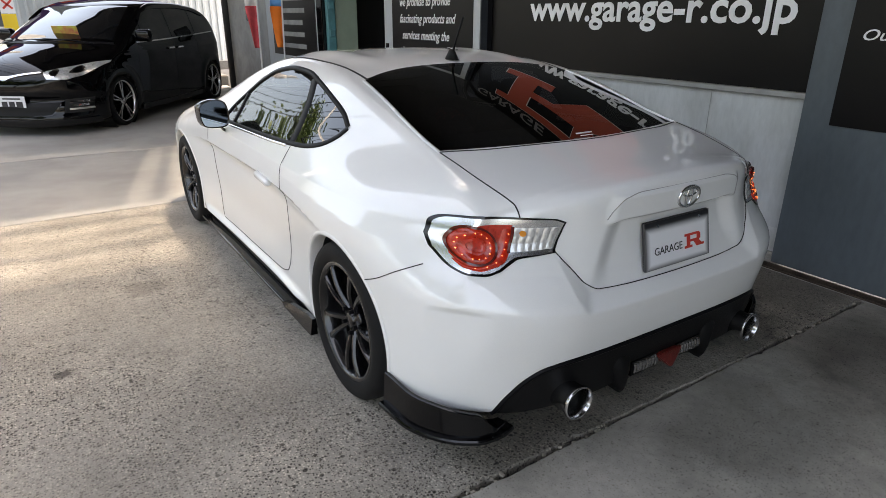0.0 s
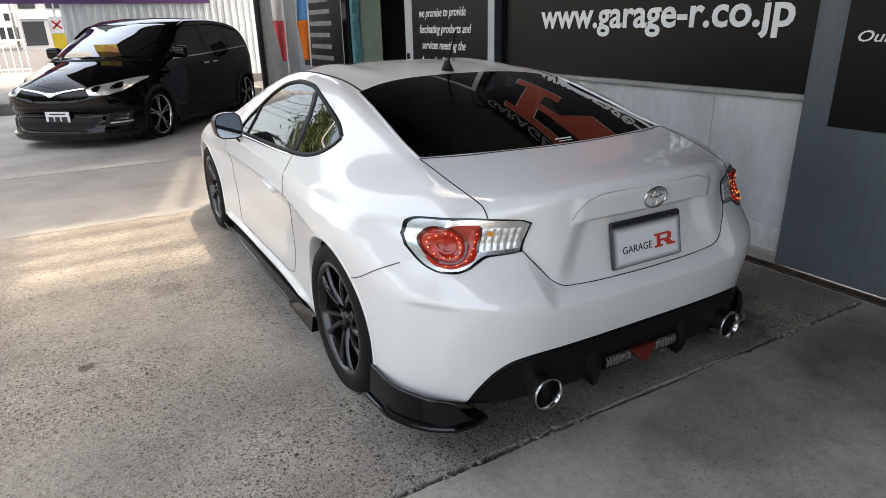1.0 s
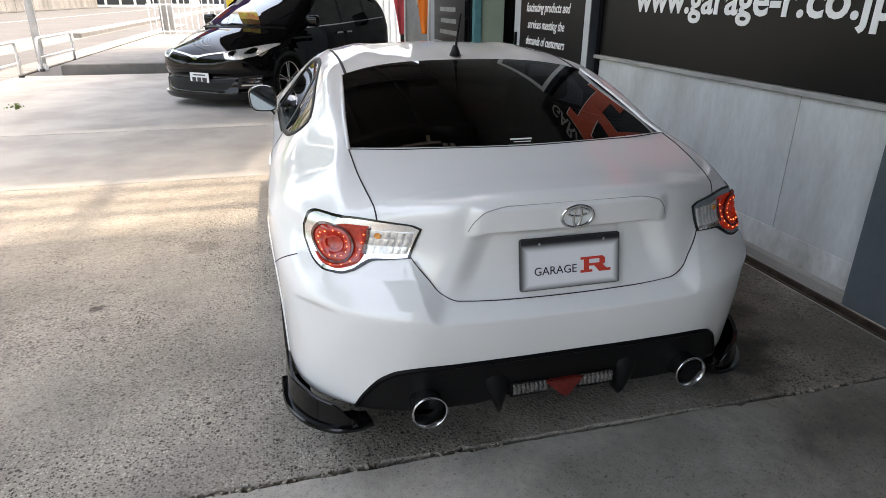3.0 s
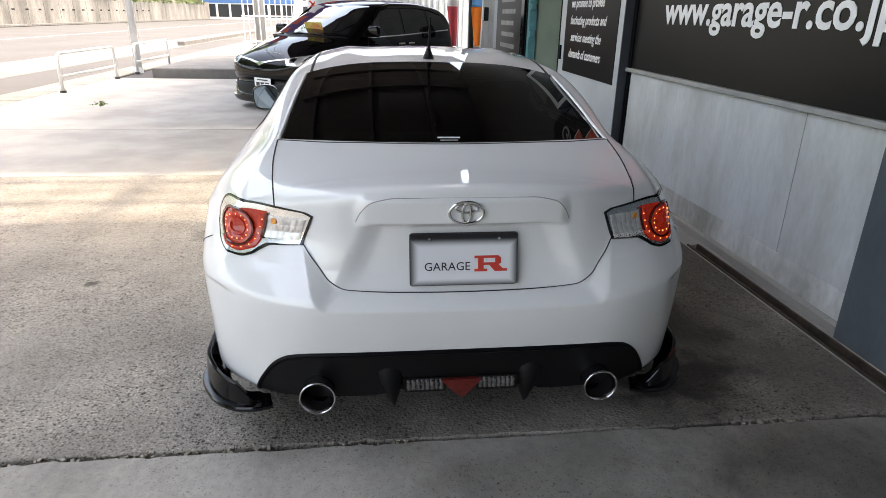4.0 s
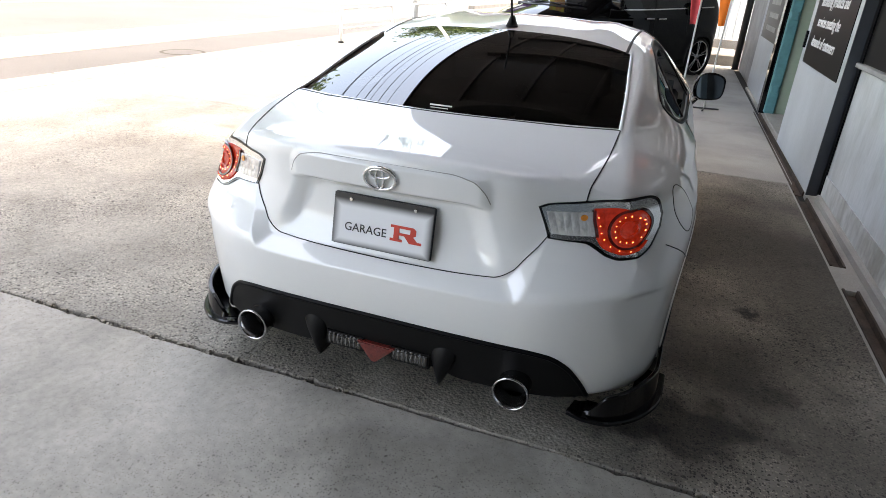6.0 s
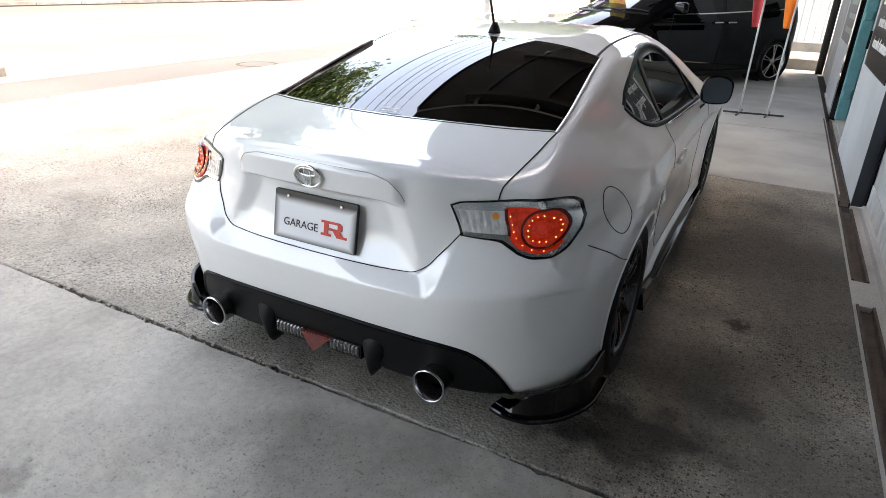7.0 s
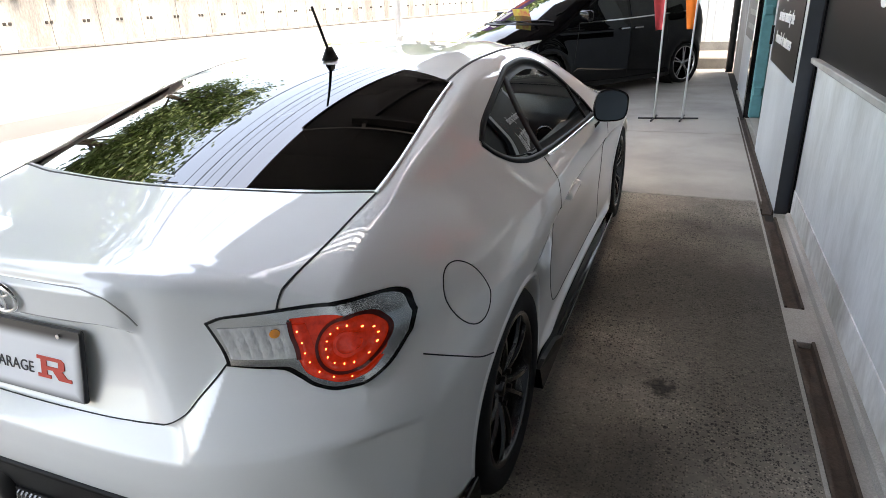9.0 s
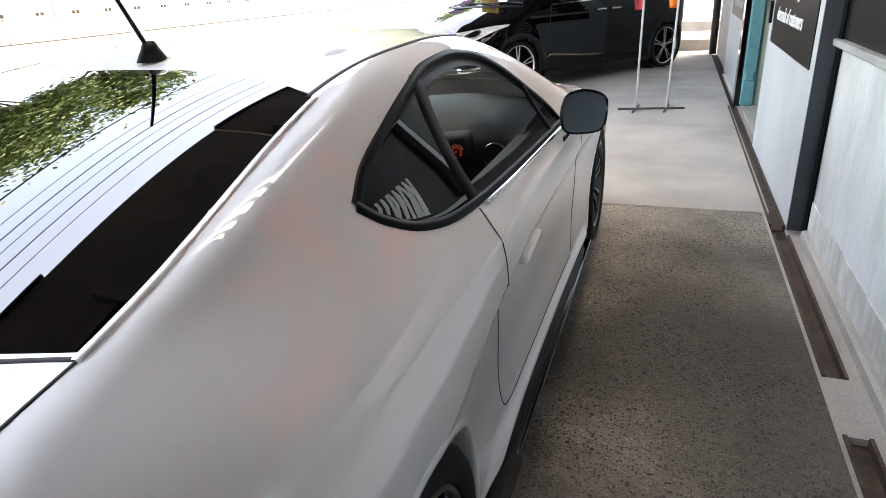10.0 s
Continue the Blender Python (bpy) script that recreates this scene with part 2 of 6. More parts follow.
BEAM = mat("grey_beam", (0.035, 0.035, 0.037), 0.6, vary=0.25, scale=3)
RETAIN = mat("stained_retaining_wall", (0.25, 0.24, 0.22), 0.9, vary=0.55, scale=0.5, fine=0.3, fine_scale=14, bump=0.4, stretch=(1, 1, 0.3))
LEAF = mat("leaf_green", (0.075, 0.13, 0.03), 0.6, alt=(0.12, 0.17, 0.045), vary=0.3, scale=1.5)
BARK = mat("bark", (0.11, 0.085, 0.06), 0.95, vary=0.4, scale=6, bump=0.8, fine_scale=30)
VANBLACK = mat("black_van_paint", (0.0015, 0.0015, 0.002), 0.015, spec=0.32)
FLAG_R = mat("red_white_flag_cloth", (0.75, 0.10, 0.12), 0.85, vary=0.3, scale=6)
FLAG_W = mat("white_flag_cloth", (0.8, 0.76, 0.76), 0.85)
FLAG_O = mat("orange_flag_cloth", (0.85, 0.20, 0.02), 0.85, vary=0.15, scale=6)
FLAG_B = mat("blue_flag_cloth", (0.12, 0.35, 0.7), 0.85)
PURPLE = mat("purple_banner", (0.10, 0.04, 0.16), 0.6, vary=0.15, scale=2)
FAR_WHITE = mat("far_white_cladding", (0.7, 0.7, 0.7), 0.7, vary=0.15, scale=0.8)
FAR_BLUE = mat("far_blue_panel", (0.06, 0.16, 0.38), 0.5, vary=0.1, scale=1)
FAR_GREY = mat("far_grey_render", (0.42, 0.42, 0.41), 0.8, vary=0.2, scale=0.6)
WINDOW = mat("dark_window", (0.03, 0.035, 0.04), 0.08)


# ---- mesh helpers ----
def finish(name, me, material, parent=None, label="", smooth=False):
    for m in material if isinstance(material, (list, tuple)) else [material]:
        me.materials.append(m)
    if smooth:
        me.shade_smooth()
    ob = new(name, me)
    if parent:
        ob.parent = parent
    if label:
        ob["label"] = label
    return ob


def part(name, bm, material, parent=None, label="", smooth=False):
    me = bpy.data.meshes.new(name)
    bmesh.ops.recalc_face_normals(bm, faces=bm.faces[:])
    bm.to_mesh(me)
    bm.free()
    return finish(name, me, material, parent, label, smooth)


def pieces(name, verts, faces, material, parent=None, label="", smooth=False):
    me = bpy.data.meshes.new(name)
    me.from_pydata([tuple(map(float, v)) for v in verts], [], [tuple(map(int, f)) for f in faces])
    me.update()
    return finish(name, me, material, parent, label, smooth)


def box(bm, x0, x1, y0, y1, z0, z1, bevel=0.0, m=None, seg=1):
    r = bmesh.ops.create_cube(bm, size=1)
    vs = r["verts"]
    mm = Matrix.Translation(((x0 + x1) / 2, (y0 + y1) / 2, (z0 + z1) / 2)) @ Matrix.Diagonal((abs(x1 - x0), abs(y1 - y0), abs(z1 - z0), 1))
    bmesh.ops.transform(bm, matrix=mm, verts=vs)
    if bevel:
        es = list({e for v in vs for e in v.link_edges})
        out = bmesh.ops.bevel(bm, geom=es, offset=bevel, segments=seg, affect="EDGES", profile=0.5)
        vs = list({v for f in out["faces"] for v in f.verts} | {v for v in vs if v.is_valid})
    if m is not None:
        bmesh.ops.transform(bm, matrix=m, verts=vs)
    return vs


def boxed(name, lims, material, parent=None, label="", bevel=0.0, m=None):
    bm = bmesh.new()
    box(bm, *lims, bevel=bevel, m=m)
    return part(name, bm, material, parent, label)


def rod(bm, a, b, r, n=12, r2=None):
    a, b = Vector(a), Vector(b)
    d = b - a
    mm = Matrix.Translation((a + b) / 2) @ d.to_track_quat("Z", "Y").to_matrix().to_4x4()
    bmesh.ops.create_cone(bm, cap_ends=True, segments=n, radius1=r, radius2=r if r2 is None else r2, depth=d.length, matrix=mm)


def tube(bm, pts, r, n=8, closed=False):
    """A round bar along points."""
    pts = [Vector(p) for p in pts]
    rings = []
    for i, p in enumerate(pts):
        a = pts[(i - 1) % len(pts)] if closed or i else p
        b = pts[(i + 1) % len(pts)] if closed or i < len(pts) - 1 else p
        q = (b - a).to_track_quat("Z", "Y")
        rings.append([bm.verts.new(p + q @ Vector((r * math.cos(k * 2 * math.pi / n), r * math.sin(k * 2 * math.pi / n), 0))) for k in range(n)])
    for i in range(len(rings) - (0 if closed else 1)):
        a, b = rings[i], rings[(i + 1) % len(rings)]
        for k in range(n):
            bm.faces.new((a[k], a[(k + 1) % n], b[(k + 1) % n], b[k]))
    if not closed:
        bm.faces.new(rings[0]), bm.faces.new(rings[-1])


def lathe(bm, profile, n=48, closed=True):
    """Turns (radius, along x) pairs round the x axis."""
    rings = [[bm.verts.new((x, r * math.cos(k * 2 * math.pi / n), r * math.sin(k * 2 * math.pi / n))) for k in range(n)] for r, x in profile]
    for i in range(len(rings) - (0 if closed else 1)):
        a, b = rings[i], rings[(i + 1) % len(rings)]
        for k in range(n):
            bm.faces.new((a[k], a[(k + 1) % n], b[(k + 1) % n], b[k]))


def thing(name, label, category, place=(0, 0, 0), turn=0.0, group=""):
    ob = new(name)
    ob.matrix_basis = pose(*place, 0, 0, turn)
    return tagged(ob, label, category, group)


def structure(ob, label=""):
    return tagged(ob, label, "", "", "structure")


def words(name, text, width, m, material, parent=None, label="", tall=None, depth=0.002, shear=0.0, bold=0.0):
    """Lettering fitted to a width (and a height of small letters), standing at m."""
    cu = bpy.data.curves.new(name, "FONT")
    cu.body, cu.size, cu.extrude, cu.shear = text, 1.0, depth, shear
    cu.resolution_u = 3
    cu.offset = bold
    tmp = bpy.data.objects.new(name, cu)
    scene.collection.objects.link(tmp)
    dg = bpy.context.evaluated_depsgraph_get()
    me = bpy.data.meshes.new_from_object(tmp.evaluated_get(dg))
    bpy.data.objects.remove(tmp)
    xs = [v.co.x for v in me.vertices]
    lo, hi = min(xs), max(xs)
    s = width / (hi - lo)
    sy = s if tall is None else tall
    me.transform(m @ Matrix.Diagonal((s, sy, 1, 1)) @ Matrix.Translation((-lo, 0, 0)))
    me.materials.clear()
    return finish(name, me, material, parent, label)


def cut_shape(name, loops, depth, m, material, parent=None, label=""):
    """A flat shape cut from sheet: the first loop is its outline, the others are holes."""
    cu = bpy.data.curves.new(name, "CURVE")
    cu.dimensions, cu.fill_mode, cu.extrude = "2D", "BOTH", depth / 2
    for loop in loops:
        sp = cu.splines.new("POLY")
        sp.points.add(len(loop) - 1)
        for pt, (a, b) in zip(sp.points, loop):
            pt.co = (a, b, 0, 1)
        sp.use_cyclic_u = True
    tmp = bpy.data.objects.new(name, cu)
    scene.collection.objects.link(tmp)
    me = bpy.data.meshes.new_from_object(tmp.evaluated_get(bpy.context.evaluated_depsgraph_get()))
    bpy.data.objects.remove(tmp)
    me.transform(m @ Matrix.Translation((0, 0, depth / 2)))
    me.materials.clear()
    return finish(name, me, material, parent, label)


# a slab-serif emblem, 1 wide and 0.5 high, with the eye of its bowl
EMBLEM = [[(0.0, 0.0), (0.39, 0.0), (0.39, 0.08), (0.28, 0.08), (0.28, 0.20), (0.45, 0.20), (0.62, 0.0), (1.0, 0.0), (1.0, 0.08), (0.87, 0.08), (0.73, 0.215), (0.81, 0.26), (0.81, 0.43), (0.72, 0.50), (0.0, 0.50), (0.0, 0.42), (0.11, 0.42), (0.11, 0.08), (0.0, 0.08)],
          [(0.28, 0.42), (0.28, 0.28), (0.63, 0.28), (0.63, 0.42)]]


def inside(poly, a, b):
    poly = np.asarray(poly, float)
    res = np.zeros(len(a), bool)
    for (x0, y0), (x1, y1) in zip(poly, np.roll(poly, -1, 0)):
        cross = (y0 > b) != (y1 > b)
        with np.errstate(divide="ignore", invalid="ignore"):
            res ^= cross & (a < (x1 - x0) * (b - y0) / (y1 - y0) + x0)
    return res


# ---- setting: ground ----
def ground_sheet():
    n = 60
    vs, fs = [], []
    for i in range(n + 1):
        for j in range(n + 1):
            a, b = (i / n * 2 - 1), (j / n * 2 - 1)
            vs.append((400 * a ** 3 - 8, 400 * b ** 3 + 10, -0.045))
    for i in range(n):
        for j in range(n):
            k = i * (n + 1) + j
            fs.append((k, k + n + 1, k + n + 2, k + 1))
    return structure(pieces("ground", vs, fs, ASPHALT), "sunlit pale asphalt road and ground")


ground_sheet()


def slab(parent, x0, x1, y0, y1, material, seed):
    """A cast slab with slightly ragged edges."""
    rnd = random.Random(seed)
    vs, n, m = [], max(2, int((x1 - x0) / 0.03)), 2
    for side, y in ((0, y0), (1, y1)):
        for i in range(n + 1):
            x = x0 + (x1 - x0) * i / n
            wob = rnd.uniform(0, 0.004) + 0.010 * noise.noise((x * 2.1, y * 3.7, 0.3)) + 0.006 * noise.noise((x * 11, y * 3.7, side)) + (rnd.uniform(0.004, 0.012) if rnd.random() < 0.08 else 0)
            yy = y + (wob + 0.005 if side == 0 else -wob - 0.005)
            vs += [(x, yy + (0.005 if side == 0 else -0.005), 0.0), (x, yy, -0.006), (x, yy, -0.06)]
    fs = []
    k = 3 * (n + 1)
    for i in range(n):
        a = 3 * i
        fs += [(a, a + 3, k + a + 3, k + a), (a + 1, a + 4, a + 3, a), (a + 2, a + 5, a + 4, a + 1),
               (k + a, k + a + 3, k + a + 4, k + a + 1), (k + a + 1, k + a + 4, k + a + 5, k + a + 2)]
    for a in (0, 3 * n):
        fs.append((a, k + a, k + a + 1, k + a + 2, a + 2, a + 1))
    return pieces("slab", vs, fs, material, parent)


pavement = structure(boxed("pavement", (-5.82, 1.93, -6.0, 12.7, -0.20, -0.035), JOINT), "grey cast concrete forecourt with dark joints")
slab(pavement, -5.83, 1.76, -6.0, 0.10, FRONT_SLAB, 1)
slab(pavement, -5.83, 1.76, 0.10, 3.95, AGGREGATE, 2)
slab(pavement, -5.83, 1.80, 3.95, 6.30, CONCRETE, 3)
slab(pavement, -5.83, 1.80, 6.30, 12.6, CONCRETE, 4)

# crumbled mortar along the joints
cr = random.Random(12)
crumbs = bmesh.new()
for jy, n in ((0.10, 260), (3.95, 60)):
    for i in range(n):
        x = cr.uniform(-2.6, 1.7)
        if noise.noise((x * 1.7, jy, 1.0)) < -0.12:
            continue
        sz = cr.uniform(0.003, 0.009)
        box(crumbs, -sz, sz * cr.uniform(0.6, 1.6), -sz * 0.7, sz * 0.6, -0.006, sz * 0.35, m=pose(x, jy + 0.018 * noise.noise((x * 2.1, jy * 3.7, 0.3)) * 0 + cr.gauss(0, 0.013), -0.004, cr.uniform(-15, 15), cr.uniform(-15, 15), cr.uniform(0, 180)))
crumb_ob = part("joint_crumbs", crumbs, CHIP)
tagged(crumb_ob, "pale crumbled mortar chips in the slab joints", "debris", "", "stuff")

# roadside gutter blocks, low kerbs and painted lines
gutter = structure(boxed("kerb", (-6.60, -5.86, -14.0, 40.0, -0.2, -0.03), JOINT), "row of pale precast gutter blocks beside the road")
gb = bmesh.new()
box(gb, -0.335, 0.335, -0.583, 0.583, -0.05, 0.0, bevel=0.014)
gme = bpy.data.meshes.new("gutter_block")
gb.to_mesh(gme), gb.free()
gme.materials.append(KERB)
for i in range(45):
    o = new("gutter_block", gme)
    o.parent = gutter
    o.matrix_basis = pose(-6.225 + random.uniform(-.008, .008), -13.2 + i * 1.2 + random.uniform(-.01, .01), -0.008 + random.uniform(-.006, .002), 0, 0, random.uniform(-.4, .4))
structure(boxed("road_shoulder", (-10.0, -8.15, -60, 220, -0.05, -0.041), SHOULDER), "pale worn concrete shoulder of the road")
for x, w, label in ((-10.2, 0.12, "worn white edge line on the road"), (-17.4, 0.18, "worn white centre line on the road")):
    structure(boxed("road_line", (x - w / 2, x + w / 2, -60, 220, -0.05, -0.041), LINE), label)

far_kerb = structure(boxed("far_kerb", (-27.3, -26.9, -60, 200, -0.05, 0.0), JOINT), "pale kerb along the far side of the road")
kb = bmesh.new()
box(kb, -0.12, 0.12, -0.99, 0.99, 0, 0.16, bevel=0.02)
kme = bpy.data.meshes.new("kerb_stone")
kb.to_mesh(kme), kb.free()
kme.materials.append(KERB)
for i in range(65):
    o = new("kerb_stone", kme)
    o.parent = far_kerb
    o.location = (-27.1, -20 + 2.0 * i, -0.02)

# retaining wall over the road
retain = structure(boxed("wall_far", (-29.5, -28.4, -60, 116, -0.05, 2.7), RETAIN), "tall weathered concrete retaining wall with drain holes")
hb = bmesh.new()
for s in (-1, 1):
    box(hb, 0, 0.04, s * 0.13 - 0.09, s * 0.13 + 0.09, -0.07, 0.07, bevel=0.02)
    box(hb, 0.04, 0.052, s * 0.13 - 0.05, s * 0.13 + 0.05, -0.04, 0.04)
hme = bpy.data.meshes.new("drain_block")
hb.to_mesh(hme), hb.free()
hme.materials.append(JOINT)
for i in range(50):
    o = new("drain_block", hme)
    o.parent = retain
    o.location = (-28.4, -18 + 2.1 * i, 1.2)
for i in range(38):
    boxed("wall_joint", (-28.41, -28.392, -20 + 2.8 * i, -19.985 + 2.8 * i, 0, 2.7), JOINT, retain)

# raised island beyond the forecourt
structure(boxed("raised_pavement", (-5.05, 1.9, 12.72, 24.0, -0.1, 0.20), KERB, bevel=0.02), "raised concrete pavement edge beyond the forecourt")
structure(boxed("low_kerb_end", (-9.05, -8.72, -30.0, 3.75, -0.1, 0.12), KERB, bevel=0.03), "broken end of a low roadside kerb")
structure(boxed("low_kerb", (-8.6, -8.3, 27.0, 48.0, -0.1, 0.14), KERB, bevel=0.02), "low concrete kerb beside the road")

# ---- setting: workshop wall ----
wall = structure(boxed("wall_east", (1.935, 2.25, 0.62, 3.70, 0.0, 0.965), PLASTER), "grey painted workshop wall with water stains")
for a in (1.28,):
    boxed("panel_gap", (1.932, 1.936, a, a + 0.002, 0.05, 0.96), LEDGE, wall)
structure(boxed("wall_upper", (1.96, 2.25, -14.0, 12.2, 2.66, 6.49), BEAM), "dark upper cladding of the workshop")
structure(boxed("wall_dado", (1.929, 1.9345, 0.64, 3.58, 0.05, 0.20), GRIME), "grimy lower strip of the wall panel")
structure(boxed("wall_foot", (1.90, 1.96, 0.62, 3.58, -0.04, 0.05), CONCRETE, bevel=0.012), "chipped concrete foot of the wall")
structure(boxed("trim", (1.90, 1.97, 0.66, 3.64, 0.965, 0.997), LEDGE, bevel=0.004), "pale metal ledge under the signboard")
board = thing("signboard", "large black shop signboard with white web address", "sign", (1.93, 0, 0))
boxed("panel", (0.0, 0.04, 0.60, 3.70, 1.0, 3.15), SIGN, board)
SIDEWAYS = Matrix(((0, 0, -1, 0), (-1, 0, 0, 0), (0, 1, 0, 0), (0, 0, 0, 1)))   # reads along -y, faces -x


def sign_text(parent, text, x, y, z, width, tall, material=SIGN_W, shear=0.0, bold=0.006):
    return words("lettering", text, width, Matrix.Translation((x, y, z)) @ SIDEWAYS, material, parent, "", tall, 0.0015, shear, bold)


sign_text(board, "www.garage-r.co.jp", -0.003, 3.07, 1.365, 2.24, 0.265, bold=0.022)
words("lettering", "GARAGE", 1.15, Matrix.Translation((-0.003, 3.45, 2.78)) @ SIDEWAYS, SIGN_G, board, "", 0.28, 0.0015, 0.0, 0.01)
for grow, deep, material, label in ((0.03, 0.002, SIGN_W, "white outline of the emblem"), (0.0, 0.004, SIGN_O, "large orange emblem shape")):
    mid_a, mid_b = 0.5, 0.25
    loops = [[((a - mid_a) * (1.80 + grow * (1 if k == 0 else -2)), (b - mid_b) * (1.90 + grow * (1 if k == 0 else -2))) for a, b in loop] for k, loop in enumerate(EMBLEM)]
    cut_shape("emblem", loops, deep, Matrix.Translation((-0.0005, 2.22, 2.24)) @ SIDEWAYS, material, board, label)

blue = thing("steel_door", "blue-grey steel sliding door with black sign", "door", (1.85, 0, 0))
boxed("leaf", (0.0, 0.06, -3.2, 0.66, 0.015, 2.7), BLUEDOOR, blue, bevel=0.004)
boxed("sign_panel", (-0.008, 0.0, -2.6, 0.50, 0.855, 2.3), SIGN, blue, "black sign panel")
sign_text(blue, "Our", -0.0095, 0.43, 1.288, 0.165, 0.075, shear=0.25)
for i in range(3):
    boxed("letter_bar", (-0.0105, -0.0085, -1.8, 0.10 - 0.06 * i, 1.288 - 0.14 * i, 1.34 - 0.14 * i), SIGN_W, blue)

door = thing("sliding_door", "light grey steel sliding door with black text sign", "door", (1.845, 0, 0))
boxed("leaf", (0.0, 0.07, 3.66, 5.50, 0.02, 2.7), DOORGREY, door, bevel=0.004)
boxed("end_plate", (0.0, 0.075, 3.645, 3.659, 0.015, 2.7), POST, door, "dark slate door end")
boxed("seal", (0.075, 0.088, 3.58, 3.70, 0.015, 2.7), TRIM, door)
boxed("sign_panel", (-0.006, 0.0, 3.765, 5.30, 0.835, 2.6), SIGN, door, "black sign panel")
for i, line in enumerate(("we promise to provide", "fascinating products and", "services meeting the", "demands of customers")):
    sign_text(door, line, -0.0075, 5.12 - (0.0, 0.0, 0.05, 0.02)[i], 1.49 - 0.165 * i, (0.98, 1.08, 0.92, 0.98)[i], 0.125, shear=0.3)
boxed("handle", (-0.02, 0.0, 5.40, 5.44, 0.95, 1.1), TRIM, door)

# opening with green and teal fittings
# shade of the room is put into the colour of these surfaces
structure(boxed("doorway_back", (3.2, 3.3, 5.28, 8.2, 0, 2.8), ROOM_SHADE), "near-black panel standing for the shaded workshop interior")
structure(boxed("doorway_ceiling", (1.96, 3.3, 5.28, 8.2, 2.70, 2.74), ROOM_SHADE), "doorway ceiling coloured near-black as shade")
structure(boxed("doorway_side", (1.94, 3.2, 5.30, 5.40, 0, 2.70), ROOM_SHADE), "doorway side coloured near-black as shade")
structure(boxed("doorway_far_side", (1.96, 3.2, 8.0, 8.2, 0, 2.70), ROOM_SHADE), "far doorway side coloured near-black as shade")
structure(boxed("doorway_floor", (1.9, 3.2, 5.4, 8.0, -0.05, 0.02), CONCRETE), "concrete threshold of the doorway")
structure(boxed("doorway_jamb", (2.0, 2.34, 7.24, 7.30, 0.02, 2.7), GREENP), "pale green painted doorway jamb")
teal = thing("teal_rack", "worn teal painted steel upright in the doorway", "rack", (1.93, 7.23, 0.02))
boxed("upright", (-0.05, 0.07, -0.03, 0.05, 0.0, 2.4), TEAL, teal, bevel=0.01)
for z in (0.25, 1.1, 1.45):
    boxed("clamp", (-0.04, 0.05, -0.06, -0.03, z, z + 0.10), TEAL, teal, bevel=0.012)
frame_post = thing("door_frame_post", "black steel door frame post", "post", (1.86, 7.38, 0))
boxed("upright", (-0.03, 0.14, -0.09, 0.09, 0.0, 2.72), GLOSS, frame_post, bevel=0.004)
door2 = thing("sliding_door", "grey steel sliding door with small black notice", "door", (1.87, 0, 0))
boxed("leaf", (0.0, 0.05, 7.48, 9.75, 0.02, 2.7), DOORGREY, door2, bevel=0.004)
boxed("sign_panel", (-0.006, 0.0, 7.60, 9.45, 0.80, 2.6), SIGN, door2, "black notice panel")
for i in range(6):
    boxed("letter_bar", (-0.0085, -0.006, 8.0 + 0.05 * (i % 3), 9.05 - 0.06 * (i % 2), 0.92 + 0.17 * i, 0.985 + 0.17 * i), LEDGE, door2)
structure(boxed("wall_end", (1.90, 2.25, 9.75, 12.2, 0.0, 2.75), LEDGE), "cream plastered end of the workshop wall")
meter = thing("junction_box", "black junction box on the cream wall", "box", (1.90, 10.6, 1.30))
boxed("body", (-0.09, 0.0, -0.13, 0.13, 0, 0.24), GLOSS, meter, bevel=0.01)
pipe = thing("downpipe", "grey steel downpipe beside the wall end", "pipe", (1.82, 12.1, 0))
pb = bmesh.new()
rod(pb, (0, 0, 0), (0, 0, 4.0), 0.06, 16)
part("pipe", pb, BEAM, pipe, smooth=True)

# steel door track let into the floor
track = thing("floor_track", "rusty steel sliding door track in the floor", "rail")
for y0, y1 in ((2.26, 3.6), (-3.0, 1.94), (3.75, 7.3)):
    for x0, x1, z0, z1 in ((1.775, 1.787, -0.03, 0.006), (1.845, 1.857, -0.03, 0.006), (1.787, 1.845, -0.034, -0.028)):
        boxed("channel", (x0, x1, y0, y1, z0, z1), RUST, track)
structure(boxed("track_bed", (1.76, 1.775, -6, 9.7, -0.06, -0.002), CONCRETE), "concrete edge of the door track")
structure(boxed("track_bed_inner", (1.857, 1.935, -6, 9.7, -0.06, -0.003), CONCRETE), "concrete strip under the wall")
structure(boxed("track_stop", (1.775, 1.857, 1.94, 2.26, -0.06, -0.002), CONCRETE), "broken concrete between track ends")

# ---- setting: canopy over the forecourt ----
CAN_Z = 6.5


def canopy_bay(x0, y0, y1, label):
    c = structure(boxed("ceiling", (x0, 2.3, y0, y1, CAN_Z, CAN_Z + 0.15), CANOPY), label)
    n = max(1, int((y1 - y0) / 3.0))
    for i in range(n + 1):
        y = y0 + 0.1 + (y1 - y0 - 0.3) * i / n
        boxed("rafter", (x0 + 1.2, 2.25, y, y + 0.16, CAN_Z - 0.30, CAN_Z - 0.005), BEAM, c)
    for x in (-2.6, -1.0, 0.6):
        boxed("purlin", (x, x + 0.10, y0, y1, CAN_Z - 0.16, CAN_Z - 0.003), BEAM, c)
    boxed("gutter_board", (x0 - 0.04, x0, y0, y1, CAN_Z - 0.12, CAN_Z + 0.22), BEAM, c)
    return c


CAN_X = -4.11
canopy_bay(CAN_X, -12.0, 2.40, "dark steel canopy over the forecourt")


